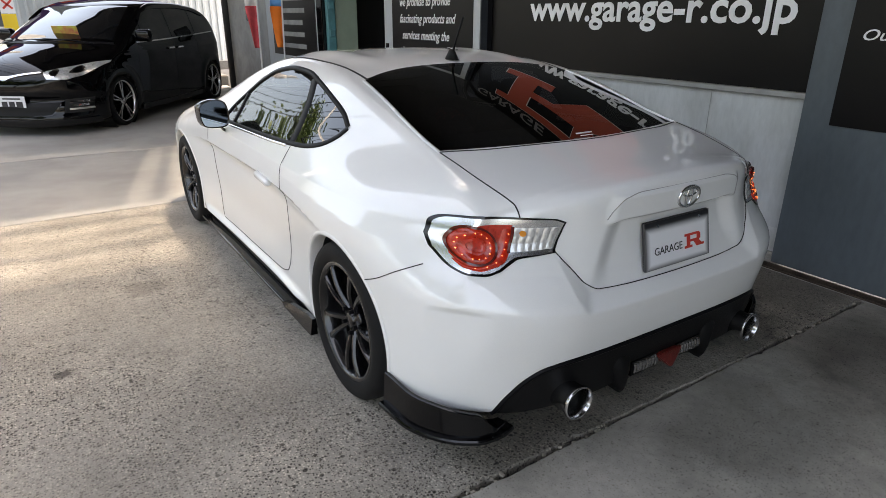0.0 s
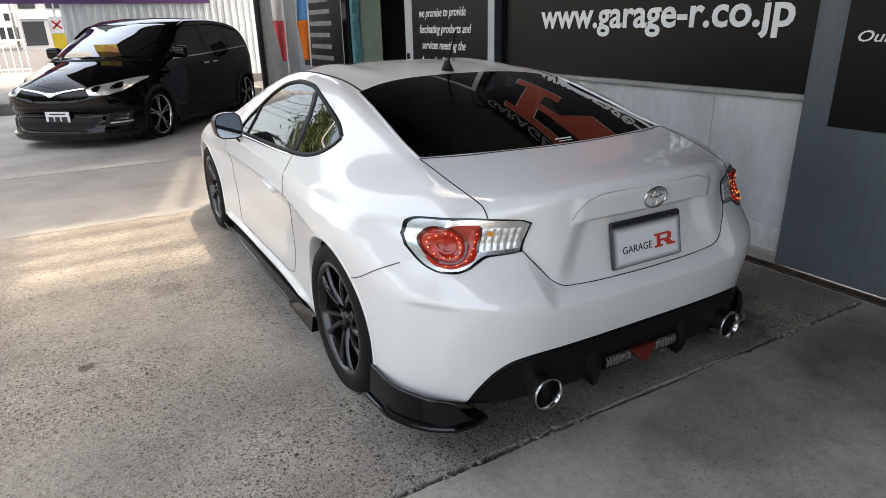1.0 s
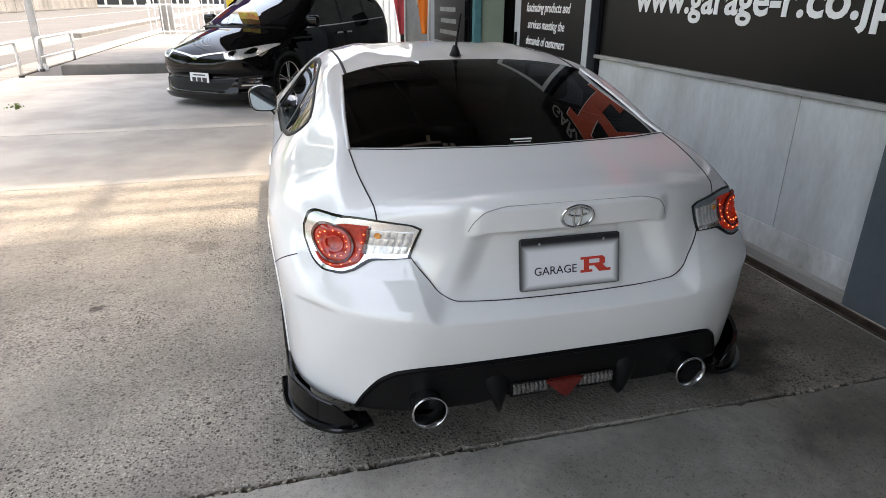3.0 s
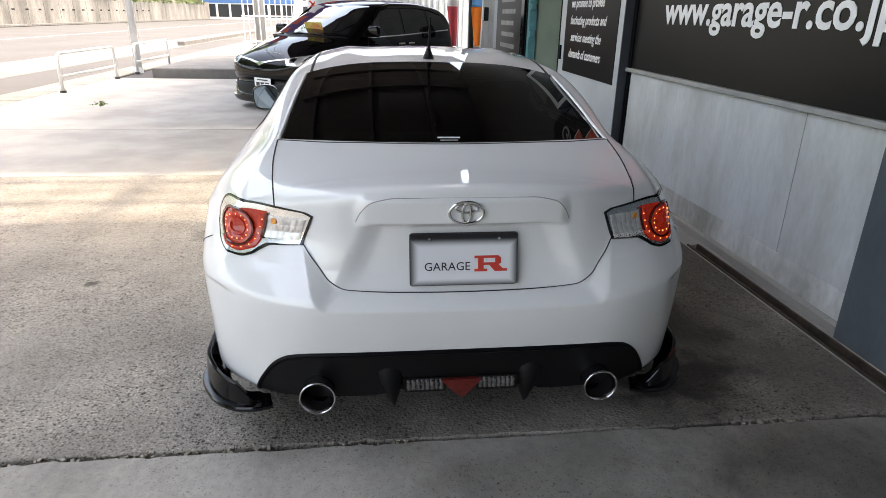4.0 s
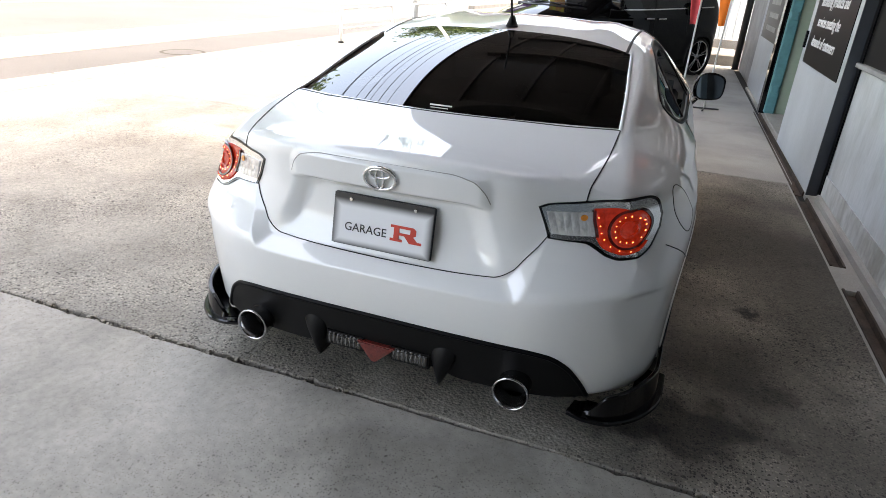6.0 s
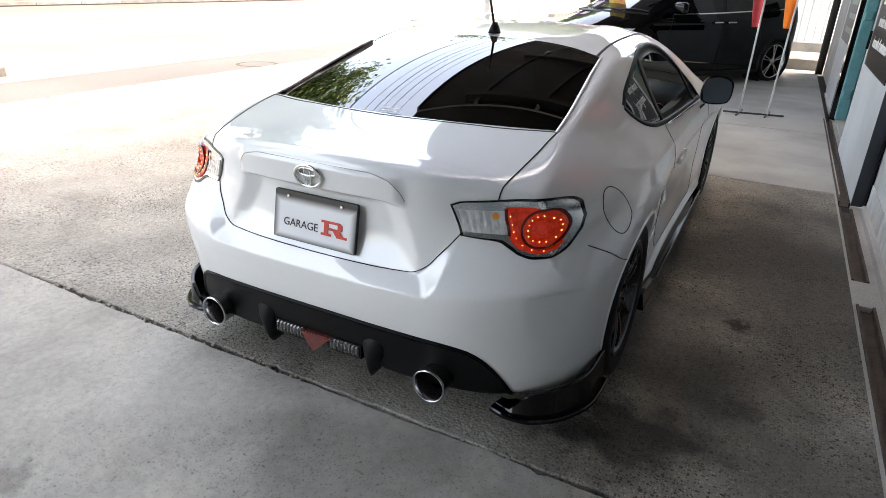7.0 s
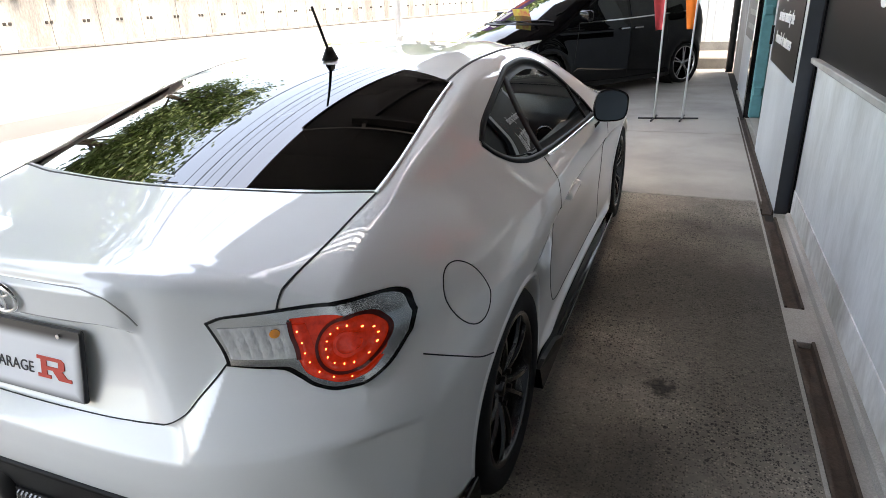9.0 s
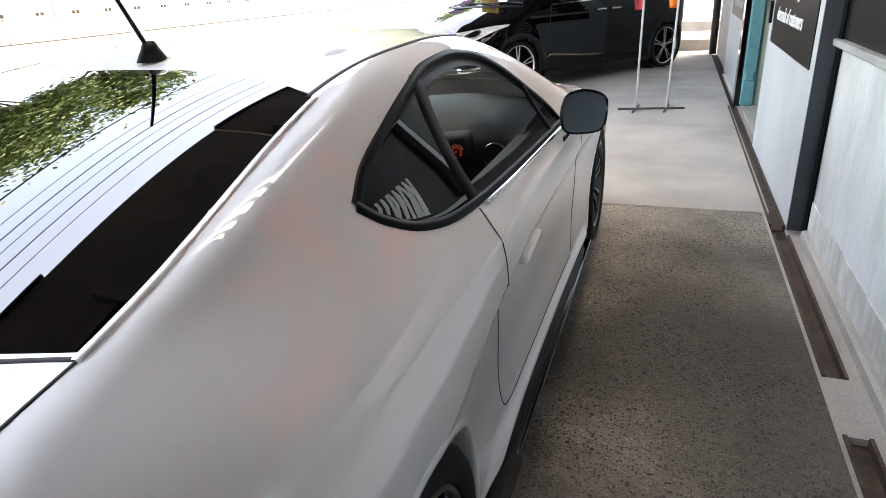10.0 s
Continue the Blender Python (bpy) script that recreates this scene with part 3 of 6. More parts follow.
def plate_over(name, plan, label):
    """A flat steel sheet of the canopy over a plan."""
    pb = bmesh.new()
    lo, hi = ([pb.verts.new((x, y, z)) for x, y in plan] for z in (CAN_Z, CAN_Z + 0.12))
    pb.faces.new(lo), pb.faces.new(hi)
    for i in range(len(plan)):
        pb.faces.new((lo[i], lo[(i + 1) % len(plan)], hi[(i + 1) % len(plan)], hi[i]))
    return structure(part(name, pb, CANOPY), label)


# the middle bay is patched and leaves narrow slanting gaps
plate_over("ceiling_middle", ((CAN_X, 3.80), (0.40, 3.80), (0.97, 6.13), (CAN_X, 6.13)), "dark steel canopy over the middle of the forecourt")
plate_over("ceiling_brace", ((0.53, 3.80), (0.70, 3.80), (1.16, 6.13), (1.10, 6.13)), "slanting steel plate in the canopy gap")
plate_over("ceiling_side", ((1.02, 3.80), (2.3, 3.80), (2.3, 6.13), (1.28, 6.13)), "dark steel canopy beside the wall")
plate_over("ceiling_strip", ((0.95, 6.131), (2.3, 6.131), (2.3, 6.189), (0.95, 6.189)), "narrow strip of canopy beside the wall")
canopy_bay(CAN_X, 6.19, 17.0, "dark steel canopy over the far end of the forecourt")
structure(boxed("ceiling_edge", (CAN_X, -1.95, 2.40, 3.80, CAN_Z, CAN_Z + 0.15), CANOPY), "outer strip of the steel canopy")
structure(boxed("ceiling_inner_edge", (0.90, 2.3, 2.40, 3.80, CAN_Z, CAN_Z + 0.15), CANOPY), "inner strip of the steel canopy")
gap_frame = structure(boxed("gap_frame", (-1.95, 0.90, 2.78, 2.90, CAN_Z, CAN_Z + 0.12), BEAM), "open steel frame between the canopy bays")
for lims in ((-1.95, 0.90, 2.50, 2.56), (-1.95, 0.90, 3.12, 3.18), (-1.95, 0.90, 3.42, 3.53), (-0.70, -0.56, 2.40, 3.80)):
    boxed("gap_bar", (*lims, CAN_Z - 0.16, CAN_Z - 0.01), BEAM, gap_frame)

# plain unseen walls behind the camera; the south one is added to cut light
structure(boxed("wall_south", (-4.8, 2.25, -12.4, -12.0, 0, 6.49), FAR_GREY), "unseen grey wall added to cut light from the south")
structure(boxed("wall_east_south", (1.93, 2.25, -14.0, -3.2, 0, 2.75), PLASTER), "grey painted workshop wall")


# ---- shape of the coupe, as one smooth solid: negative inside ----
def curve(pairs):
    """A smooth curve through (place, value) pairs, for arrays of places."""
    px = np.array([p[0] for p in pairs], float)
    py = np.array([p[1] for p in pairs], float)
    sl = np.diff(py) / np.diff(px)
    tan = np.concatenate([[sl[0]], np.where(sl[1:] * sl[:-1] > 0, 2 * sl[1:] * sl[:-1] / (sl[1:] + sl[:-1] + 1e-12), 0), [sl[-1]]])

    def at(v):
        v = np.clip(np.asarray(v, float), px[0], px[-1])
        i = np.clip(np.searchsorted(px, v) - 1, 0, len(px) - 2)
        h = px[i + 1] - px[i]
        s = (v - px[i]) / h
        return ((1 + 2 * s) * (1 - s) ** 2 * py[i] + s * (1 - s) ** 2 * h * tan[i]
                + s * s * (3 - 2 * s) * py[i + 1] + s * s * (s - 1) * h * tan[i + 1])
    return at


def smooth(pairs, soft):
    """The same curve, faired over a length."""
    lo, hi = pairs[0][0], pairs[-1][0]
    s = np.linspace(lo, hi, 801)
    v = curve(pairs)(s)
    h = s[1] - s[0]
    m = int(3.2 * soft / h) + 1
    k = np.exp(-0.5 * (np.arange(-m, m + 1) * h / soft) ** 2)
    far = np.concatenate([v[0] - (v[1] - v[0]) * np.arange(m, 0, -1), v, v[-1] + (v[-1] - v[-2]) * np.arange(1, m + 1)])
    v = np.convolve(far, k / k.sum(), "valid")
    return lambda q: np.interp(q, s, v)


def step(a, b, v):
    s = np.clip((v - a) / (b - a), 0, 1)
    return s * s * (3 - 2 * s)


def smax(a, b, k):
    h = np.clip(k - np.abs(a - b), 0, None) / k
    return np.maximum(a, b) + h * h * k * 0.25


REAR = curve([(0.10, 0.09), (0.2, 0.074), (0.3, 0.057), (0.4, 0.038), (0.5, 0.018), (0.56, 0.012), (0.64, 0.022), (0.8, 0.028), (0.88, 0.022), (0.93, 0.012), (1.0, 0.03)])
WIDE = smooth([(0.4, 0.868), (0.8, 0.88), (1.15, 0.866), (1.6, 0.845), (2.4, 0.85), (3.1, 0.868), (3.5, 0.872), (4.3, 0.84)], 0.15)
SIDE = smooth([(0.1, 0.985), (0.2, 0.993), (0.32, 0.998), (0.5, 1.0), (0.62, 1.0), (0.72, 0.992), (0.8, 0.965), (0.88, 0.925), (1.0, 0.86)], 0.035)
DECK = smooth([(-0.1, 0.925), (0.04, 0.932), (0.2, 0.938), (0.5, 0.955), (0.8, 0.93), (1.2, 0.9), (2.0, 0.89), (3.0, 0.905), (3.4, 0.865), (3.8, 0.775), (4.1, 0.66), (4.3, 0.5)], 0.09)
ROOF = smooth([(0.2, 0.84), (0.46, 0.962), (0.6, 1.005), (0.8, 1.067), (1.15, 1.165), (1.45, 1.213), (1.85, 1.236), (2.1, 1.222), (2.35, 1.165), (2.65, 1.05), (3.0, 0.91), (3.4, 0.72)], 0.13)
BELT = smooth([(0.2, 0.60), (0.56, 0.668), (1.04, 0.775), (1.4, 0.795), (2.0, 0.79), (2.6, 0.785), (3.2, 0.73)], 0.12)


def solid(x, y, z):
    x, y, z = (np.asarray(v, float) for v in (x, y, z))
    ax = np.abs(x)
    # plan with rounded ends
    side = (ax - 0.385 - 0.62 * np.clip(z - 0.60, -0.1, 0.5)) * 0.85
    down = np.clip((0.745 - z) / 0.145, 0, 1)
    out = smax(side / (0.012 + 0.048 * down), (0.608 - z) / 0.046, 0.3)
    proud = 0.036 * np.clip(1 - smax(1 - np.clip(out, -1, 3), np.zeros_like(out), 0.05), 0, 1) * np.maximum(down, 0.0)
    proud = proud * (1 - step(0.45, 0.80, ax))
    recess = 0.027 * step(0.366, 0.275, ax + 0.43 * (z - 0.70)) * step(0.822, 0.806, z) * step(0.58, 0.72, z)
    ridge = 0.012 * step(0.335, 0.29, ax + 0.5 * np.clip(z - 0.86, 0, 1)) * step(0.903, 0.888, z) * step(0.80, 0.815, z)
    crease = 0.563 + 0.012 * (ax / 0.5) ** 2 + 0.10 * np.clip(ax - 0.62, 0, 1)
    lean = 0.24 * smax(np.clip(z - crease, -1, 0.10), np.zeros_like(z + ax), 0.006) * (0.4 + 0.6 * step(0.36, 0.50, ax))
    rear = REAR(z) - proud + recess - ridge + lean
    centre = 0.79 - 0.12 * step(0.78, 0.58, z)
    halfwidth = WIDE(y) * SIDE(z)
    haunch = 0.022 * np.exp(-((y - 0.86) / 0.42) ** 2 - ((z - 0.66) / 0.16) ** 2)
    haunch = haunch + 0.016 * np.exp(-((y - 3.37) / 0.4) ** 2 - ((z - 0.64) / 0.16) ** 2)
    scoop = 0.008 * np.exp(-((y - 2.1) / 0.8) ** 2 - ((z - 0.42) / 0.10) ** 2)
    line = 0.735 + 0.03 * step(0.5, 1.5, y)
    haunch = haunch + 0.010 * np.exp(-np.abs(z - line) / 0.05) * step(0.35, 0.7, y) * step(1.75, 1.2, y)
    sill = 0.024 * np.exp(-((z - 0.215) / 0.020) ** 2) * step(1.15, 1.35, y) * step(3.05, 2.85, y)
    halfwidth = halfwidth + haunch - scoop + sill
    n = 2.7 + 0.9 * step(0.78, 0.58, z)
    u = np.clip(ax / halfwidth, 0, 3)
    vr = np.clip(centre - y, 0, None) / (centre - rear)
    vf = np.clip(y - 3.35, 0, None) / (0.89 - 0.25 * np.clip(0.4 - z, 0, 1))
    v = np.maximum(vr, vf)
    plan = ((u ** n + v ** n) ** (1 / n) - 1) * 0.85
    # flat facet across each rear corner of the bumper
    facet = ax * 0.78 - y * 0.63 - 0.478 - 0.08 * step(0.57, 0.66, z)
    plan = smax(plan, facet, 0.008)
    # deck and bonnet
    tail = step(0.5, 0.05, y)
    crown = (0.045 + 0.075 * tail) * (ax / 0.75) ** 2.4
    top = z - (DECK(y) - crown)
    kk = 0.05 + 0.10 * step(0.1, 0.5, y)
    low = smax(plan, top * 0.95, kk)
    # cabin
    lid = (z - (ROOF(y) - 0.006 * step(1.6, 1.2, y) - (0.020 + 0.016 * step(1.25, 1.7, y)) * (ax / 0.55) ** 2)) * 0.93
    lid = lid - 0.011 * np.exp(-((ax - 0.40) / 0.075) ** 2) * step(1.30, 1.55, y)
    wall = (ax - (BELT(y) - 0.70 * (np.maximum(z, 0.80) - 0.9))) * 0.82
    cabin = np.maximum(smax(lid, wall, 0.022 + 0.035 * step(1.2, 1.5, y)), np.maximum(np.maximum(0.25 - y, y - 3.4), 0.72 - z))
    # blend
    k = 0.10
    h = np.clip(k - np.abs(low - cabin), 0, None) / k
    body = np.minimum(low, cabin) - h * h * k * 0.25
    return smax(body, 0.165 + 0.048 * step(0.75, 0.4, y) - z, 0.03)


def march(o, d, far, steps=150):
    """From outside at o along d: the first place on the solid's skin."""
    o, d = np.asarray(o, float), np.asarray(d, float)
    t0 = np.zeros(len(o))
    t1 = np.full(len(o), np.nan)
    last = t0.copy()
    for i in range(1, steps + 1):
        t = np.full(len(o), far * i / steps)
        inside = solid(*(o + d * t[:, None]).T) < 0
        hit = inside & np.isnan(t1)
        t1[hit] = t[hit]
        last[np.isnan(t1)] = t[np.isnan(t1)]
    a, b = last, np.where(np.isnan(t1), last, t1)
    for _ in range(24):
        m = (a + b) / 2
        inside = solid(*(o + d * m[:, None]).T) < 0
        b, a = np.where(inside, m, b), np.where(inside, a, m)
    return o + d * b[:, None]


def slope(p):
    e = 2e-3
    g = np.stack([solid(*(p + np.eye(3)[i] * e).T) - solid(*(p - np.eye(3)[i] * e).T) for i in range(3)], 1)
    return g / (np.linalg.norm(g, axis=1, keepdims=True) + 1e-12)


def from_rear(a, b):
    o = np.stack([a, np.full(len(a), -0.25), b], 1)
    return march(o, np.tile([0.0, 1, 0], (len(a), 1)), 1.1)


def from_side(sign):
    def project(a, b):
        o = np.stack([np.full(len(a), sign * 1.15), a, b], 1)
        return march(o, np.tile([-sign * 1.0, 0, 0], (len(a), 1)), 1.1)
    return project


def from_top(a, b):
    o = np.stack([a, b, np.full(len(a), 1.5)], 1)
    return march(o, np.tile([0.0, 0, -1], (len(a), 1)), 1.1)


def skin(inner, low, high, spine, spacing):
    """Rays from a spine through the faces of a box, met with a solid: vertices and quads of its whole skin.
    inner(o, d) gives the places; spine is (y0, y1, z)."""
    low, high = np.array(low, float), np.array(high, float)
    count = np.maximum(2, np.round((high - low) / spacing).astype(int))
    key, pts, faces = {}, [], []

    def vert(i, j, k):
        if (i, j, k) not in key:
            key[i, j, k] = len(pts)
            pts.append(low + (high - low) * np.array([i, j, k]) / count)
        return key[i, j, k]
    nx, ny, nz = count
    for j in range(ny):
        for k in range(nz):
            for i, flip in ((0, False), (nx, True)):
                q = [vert(i, j, k), vert(i, j, k + 1), vert(i, j + 1, k + 1), vert(i, j + 1, k)]
                faces.append(q[::-1] if flip else q)
    for i in range(nx):
        for k in range(nz):
            for j, flip in ((0, True), (ny, False)):
                q = [vert(i, j, k), vert(i, j, k + 1), vert(i + 1, j, k + 1), vert(i + 1, j, k)]
                faces.append(q[::-1] if flip else q)
    for i in range(nx):
        for j in range(ny):
            for k, flip in ((0, False), (nz, True)):
                q = [vert(i, j, k), vert(i, j + 1, k), vert(i + 1, j + 1, k), vert(i + 1, j, k)]
                faces.append(q[::-1] if flip else q)
    p = np.array(pts)
    o = np.stack([0 * p[:, 0], np.clip(p[:, 1], spine[0], spine[1]), np.full(len(p), spine[2])], 1)
    d = p - o
    d /= np.linalg.norm(d, axis=1, keepdims=True)
    a, b = np.zeros(len(p)), np.full(len(p), 3.0)
    far = np.linspace(0.05, 1.6, 90)
    found = np.full(len(p), np.nan)
    for t in far:
        out = (inner(*(o + d * t).T) > 0) & np.isnan(found)
        found[out] = t
    b = np.where(np.isnan(found), 1.6, found)
    a = b - (far[1] - far[0])
    for _ in range(22):
        m = (a + b) / 2
        isin = inner(*(o + d * m[:, None]).T) < 0
        a, b = np.where(isin, m, a), np.where(isin, b, m)
    return o + d * b[:, None], np.array(faces)


def compact(verts, faces):
    used = np.unique(faces)
    back = np.full(len(verts), -1)
    back[used] = np.arange(len(used))
    return verts[used], back[faces]


def patch(name, to2d, nu, nv, project, lift, thick, material, parent, label="", normals=None):
    """A panel laid on the skin: to2d(u, v) gives its plan, project lays it on, thick turns its rim down."""
    u, v = np.meshgrid(np.linspace(0, 1, nu + 1), np.linspace(0, 1, nv + 1), indexing="ij")
    a, b = to2d(u.ravel(), v.ravel())
    p = project(np.asarray(a, float), np.asarray(b, float))
    n = slope(p) if normals is None else normals(p)
    if callable(lift):
        lift = lift(u.ravel(), v.ravel())[:, None]
    lift = lift + np.zeros((len(p), 1))
    top = p + n * lift
    ids = np.arange((nu + 1) * (nv + 1)).reshape(nu + 1, nv + 1)
    fs = np.stack([ids[:-1, :-1], ids[1:, :-1], ids[1:, 1:], ids[:-1, 1:]], -1).reshape(-1, 4)
    rim = np.concatenate([ids[:, 0], ids[-1, 1:], ids[-2::-1, -1], ids[0, -2:0:-1]])
    low = p[rim] + n[rim] * (lift[rim] - thick)
    k = len(top) + np.arange(len(rim))
    rimf = np.stack([rim, np.roll(rim, -1), np.roll(k, -1), k], 1)
    vs = np.concatenate([top, low])
    bm = bmesh.new()
    bv = [bm.verts.new(q) for q in vs]
    for f in np.concatenate([fs, rimf]):
        try:
            bm.faces.new([bv[i] for i in f])
        except ValueError:
            pass
    ob = part(name, bm, material, parent, label, True)
    if sum(q.normal.dot(Vector(n[fs[k][0]])) for k, q in enumerate(ob.data.polygons[:len(fs)])) < 0:
        ob.data.flip_normals()
    ob.data.set_sharp_from_angle(angle=0.7)
    return ob


def ruled(top, bottom):
    """A plan between two smooth rows of points."""
    def run(pts):
        pts = np.array(pts, float)
        s = np.concatenate([[0], np.cumsum(np.linalg.norm(np.diff(pts, axis=0), axis=1))])
        s /= s[-1]
        cx, cy = curve(list(zip(s, pts[:, 0]))), curve(list(zip(s, pts[:, 1])))
        return lambda u: (cx(u), cy(u))
    a, b = run(top), run(bottom)

    def to2d(u, v):
        (x0, y0), (x1, y1) = a(u), b(u)
        return x0 + (x1 - x0) * v, y0 + (y1 - y0) * v
    return to2d


def disc(cx, cy, rx, ry, hole=0.0):
    def to2d(u, v):
        t = u * 2 * np.pi
        r = 1 - v * (1 - hole) * (1.0 if hole else 0.995)
        return cx + rx * r * np.cos(t), cy + ry * r * np.sin(t)
    return to2d


def strip(name, pts, width, project, lift, material, parent, n=40, closed=False, label="", crown=0.0):
    """A narrow band along a smooth row of plan points laid on the skin."""
    pts = np.array(pts, float)
    s = np.concatenate([[0], np.cumsum(np.linalg.norm(np.diff(pts, axis=0), axis=1))])
    s /= s[-1]
    t = np.linspace(0, 1, n)
    a, b = curve(list(zip(s, pts[:, 0])))(t), curve(list(zip(s, pts[:, 1])))(t)
    p = project(a, b)
    nr = slope(p)
    tg = np.gradient(p, axis=0)
    tg /= np.linalg.norm(tg, axis=1, keepdims=True) + 1e-9
    side = np.cross(nr, tg)
    side /= np.linalg.norm(side, axis=1, keepdims=True) + 1e-9
    rows = [p - side * width / 2 - nr * 0.004, p - side * width * 0.42 + nr * lift, p + nr * (lift + crown), p + side * width * 0.42 + nr * lift, p + side * width / 2 - nr * 0.004]
    k = len(t)
    vs = np.concatenate(rows)
    fs = [(r * k + i, r * k + i + 1, (r + 1) * k + i + 1, (r + 1) * k + i) for r in range(4) for i in range(k - 1)]
    return pieces(name, vs, fs, material, parent, label, True)


# ---- the white coupe ----
car = thing("sports_car", "pearl white two-door coupe parked under the canopy", "car")
HUBS = ((0.80, 0.312), (3.37, 0.312))
ARCH = 0.337
DLO = [(1.025, 0.99), (1.06, 0.955), (1.14, 0.915), (1.25, 0.893), (1.39, 0.882), (1.7, 0.868), (2.05, 0.856), (2.40, 0.85), (2.385, 0.90), (2.28, 0.99),
       (2.13, 1.085), (1.98, 1.137), (1.8, 1.156), (1.62, 1.150), (1.45, 1.122), (1.25, 1.075), (1.10, 1.03)]


def rear_glass(u, v, grow=0.0):
    w = 2 * u - 1
    x = w * (0.602 - 0.052 * v + grow)
    base, top = 0.455 + 0.105 * w ** 2 - grow, 1.270 - 0.02 * w ** 2 - 0.06 * w ** 4 + grow
    return x, base + (top - base) * v


def front_glass(u, v):
    w = 2 * u - 1
    x = w * (0.53 + 0.13 * v)
    head, foot = 2.17 - 0.10 * w ** 2, 2.98 - 0.35 * w ** 2
    return x, head + (foot - head) * v


verts, faces = skin(solid, (-1.0, -0.12, 0.08), (1.0, 4.36, 1.36), (0.75, 3.45, 0.70), 0.0098)
# bring rows near the wheel arches onto the arch line
for hy, hz in HUBS:
    d = np.hypot(verts[:, 1] - hy, verts[:, 2] - hz)
    near = (np.abs(d - ARCH) < 0.0056) & (np.abs(verts[:, 0]) > 0.6)
    sc = ARCH / d[near]
    ny, nz = hy + (verts[near, 1] - hy) * sc, hz + (verts[near, 2] - hz) * sc
    sg = np.sign(verts[near, 0])
    for s in (-1, 1):
        q = from_side(s)(ny[sg == s], nz[sg == s])
        idx = np.where(near)[0][sg == s]
        verts[idx] = q
# and those beside the rear window onto its side edges
along = np.clip((verts[:, 1] - 0.56) / 0.62, 0, 1)
rim_x = 0.602 - 0.052 * along
near = (np.abs(np.abs(verts[:, 0]) - rim_x) < 0.0056) & (verts[:, 1] > 0.54) & (verts[:, 1] < 1.20) & (verts[:, 2] > 0.9)
verts[near] = from_top(np.sign(verts[near, 0]) * rim_x[near], verts[near, 1])
for edge_y in (0.455 + 0.105 * (verts[:, 0] / 0.602) ** 2, 1.270 - 0.02 * (verts[:, 0] / 0.55) ** 2 - 0.06 * (verts[:, 0] / 0.55) ** 4):
    near = (np.abs(verts[:, 1] - edge_y) < 0.0056) & (np.abs(verts[:, 0]) < 0.603) & (verts[:, 2] > 0.9)
    verts[near] = from_top(verts[near, 0], edge_y[near])
mid = verts[faces].mean(1)
keep = np.ones(len(faces), bool)
wide = np.abs(mid[:, 0])
for hy, hz in HUBS:
    keep &= ~((np.hypot(mid[:, 1] - hy, mid[:, 2] - hz) < ARCH) & (wide > 0.55))
nrm = slope(mid)
shrunk = np.array(DLO) + (np.array([1.75, 1.0]) - np.array(DLO)) * 0.004
keep &= ~(inside(shrunk, mid[:, 1], mid[:, 2]) & (wide > 0.5))
uu = np.linspace(0, 1, 60)
ring = np.concatenate([np.stack(rear_glass(uu, 0 * uu), 1), np.stack(rear_glass(uu[::-1], 0 * uu + 1), 1)])
keep &= ~(inside(ring, mid[:, 0], mid[:, 1]) & (nrm[:, 2] > 0.5))
ring = np.concatenate([np.stack(front_glass(uu, 0 * uu + 0.02), 1), np.stack(front_glass(uu[::-1], 0 * uu + 0.98), 1)])
keep &= ~(inside(ring * [0.975, 1], mid[:, 0], mid[:, 1]) & (nrm[:, 2] > 0.4))
DIFF_TOP = [(0, 0.410), (0.25, 0.409), (0.45, 0.402), (0.535, 0.386), (0.588, 0.35), (0.628, 0.295), (0.652, 0.25), (0.668, 0.208)]
cut = np.array(DIFF_TOP + [(0.668, 0.0), (0, 0.0)]) - [0.008, 0.008]
keep &= ~(inside(cut, wide, mid[:, 2]) & (mid[:, 1] < 0.5))
keep &= mid[:, 2] > 0.17 + 0.045 * step(0.75, 0.4, mid[:, 1])
bv, bf = compact(verts, faces[keep])
body = pieces("body", bv, bf, PAINT, car, "pearl white painted body shell", True)
body.data.normals_split_custom_set_from_vertices([tuple(v) for v in slope(bv)])

under = bmesh.new()
box(under, -0.55, 0.55, 0.30, 4.0, 0.17, 0.22)
box(under, -0.80, 0.80, 1.18, 3.0, 0.17, 0.22)
part("floor_pan", under, SOOT, car, "black underbody")

# glazing
ga, gb_ = (q.ravel() for q in np.meshgrid(np.linspace(-0.47, 0.47, 25), np.linspace(0.54, 1.18, 25)))
gz = from_top(ga, gb_)[:, 2]


PANE_2, PANE_4 = 0.038, 0.16   # crown across the window, rounder towards its edges


def pane_terms(a, b):
    b = b - 0.85
    return np.stack([a * 0 + 1, b, b * b], 1)


pane_fit = np.linalg.lstsq(pane_terms(ga, gb_), gz + PANE_2 * ga ** 2 + PANE_4 * ga ** 4, rcond=None)[0]


def on_pane(a, b):
    """The rear window as one even sweep."""
    return np.stack([a, b, pane_terms(a, b) @ pane_fit - PANE_2 * a ** 2 - PANE_4 * a ** 4], 1)


pane = patch("rear_window", lambda u, v: rear_glass(u, v), 60, 50, on_pane, 0.002, 0.008, DARK_GLASS, car, "dark tinted rear window")
pane.visible_shadow = False
# its sweep flattens towards the roof and rounds off to the sides
pane.data.normals_split_custom_set_from_vertices([Vector((0.34 * v.co.x, -(0.24 - 0.17 * (v.co.y - 0.85) - 0.27 * (v.co.y - 0.85) ** 2), 1.0)).normalized() for v in pane.data.vertices])
screen = patch("windscreen", front_glass, 30, 24, from_top, 0.001, 0.006, SIDE_GLASS, car, "clear windscreen")
screen.visible_shadow = False
screen.data.flip_normals()   # seen from the cabin
B_PILLAR = [(1.39, 0.885), (1.41, 0.96), (1.45, 1.05), (1.515, 1.132)]
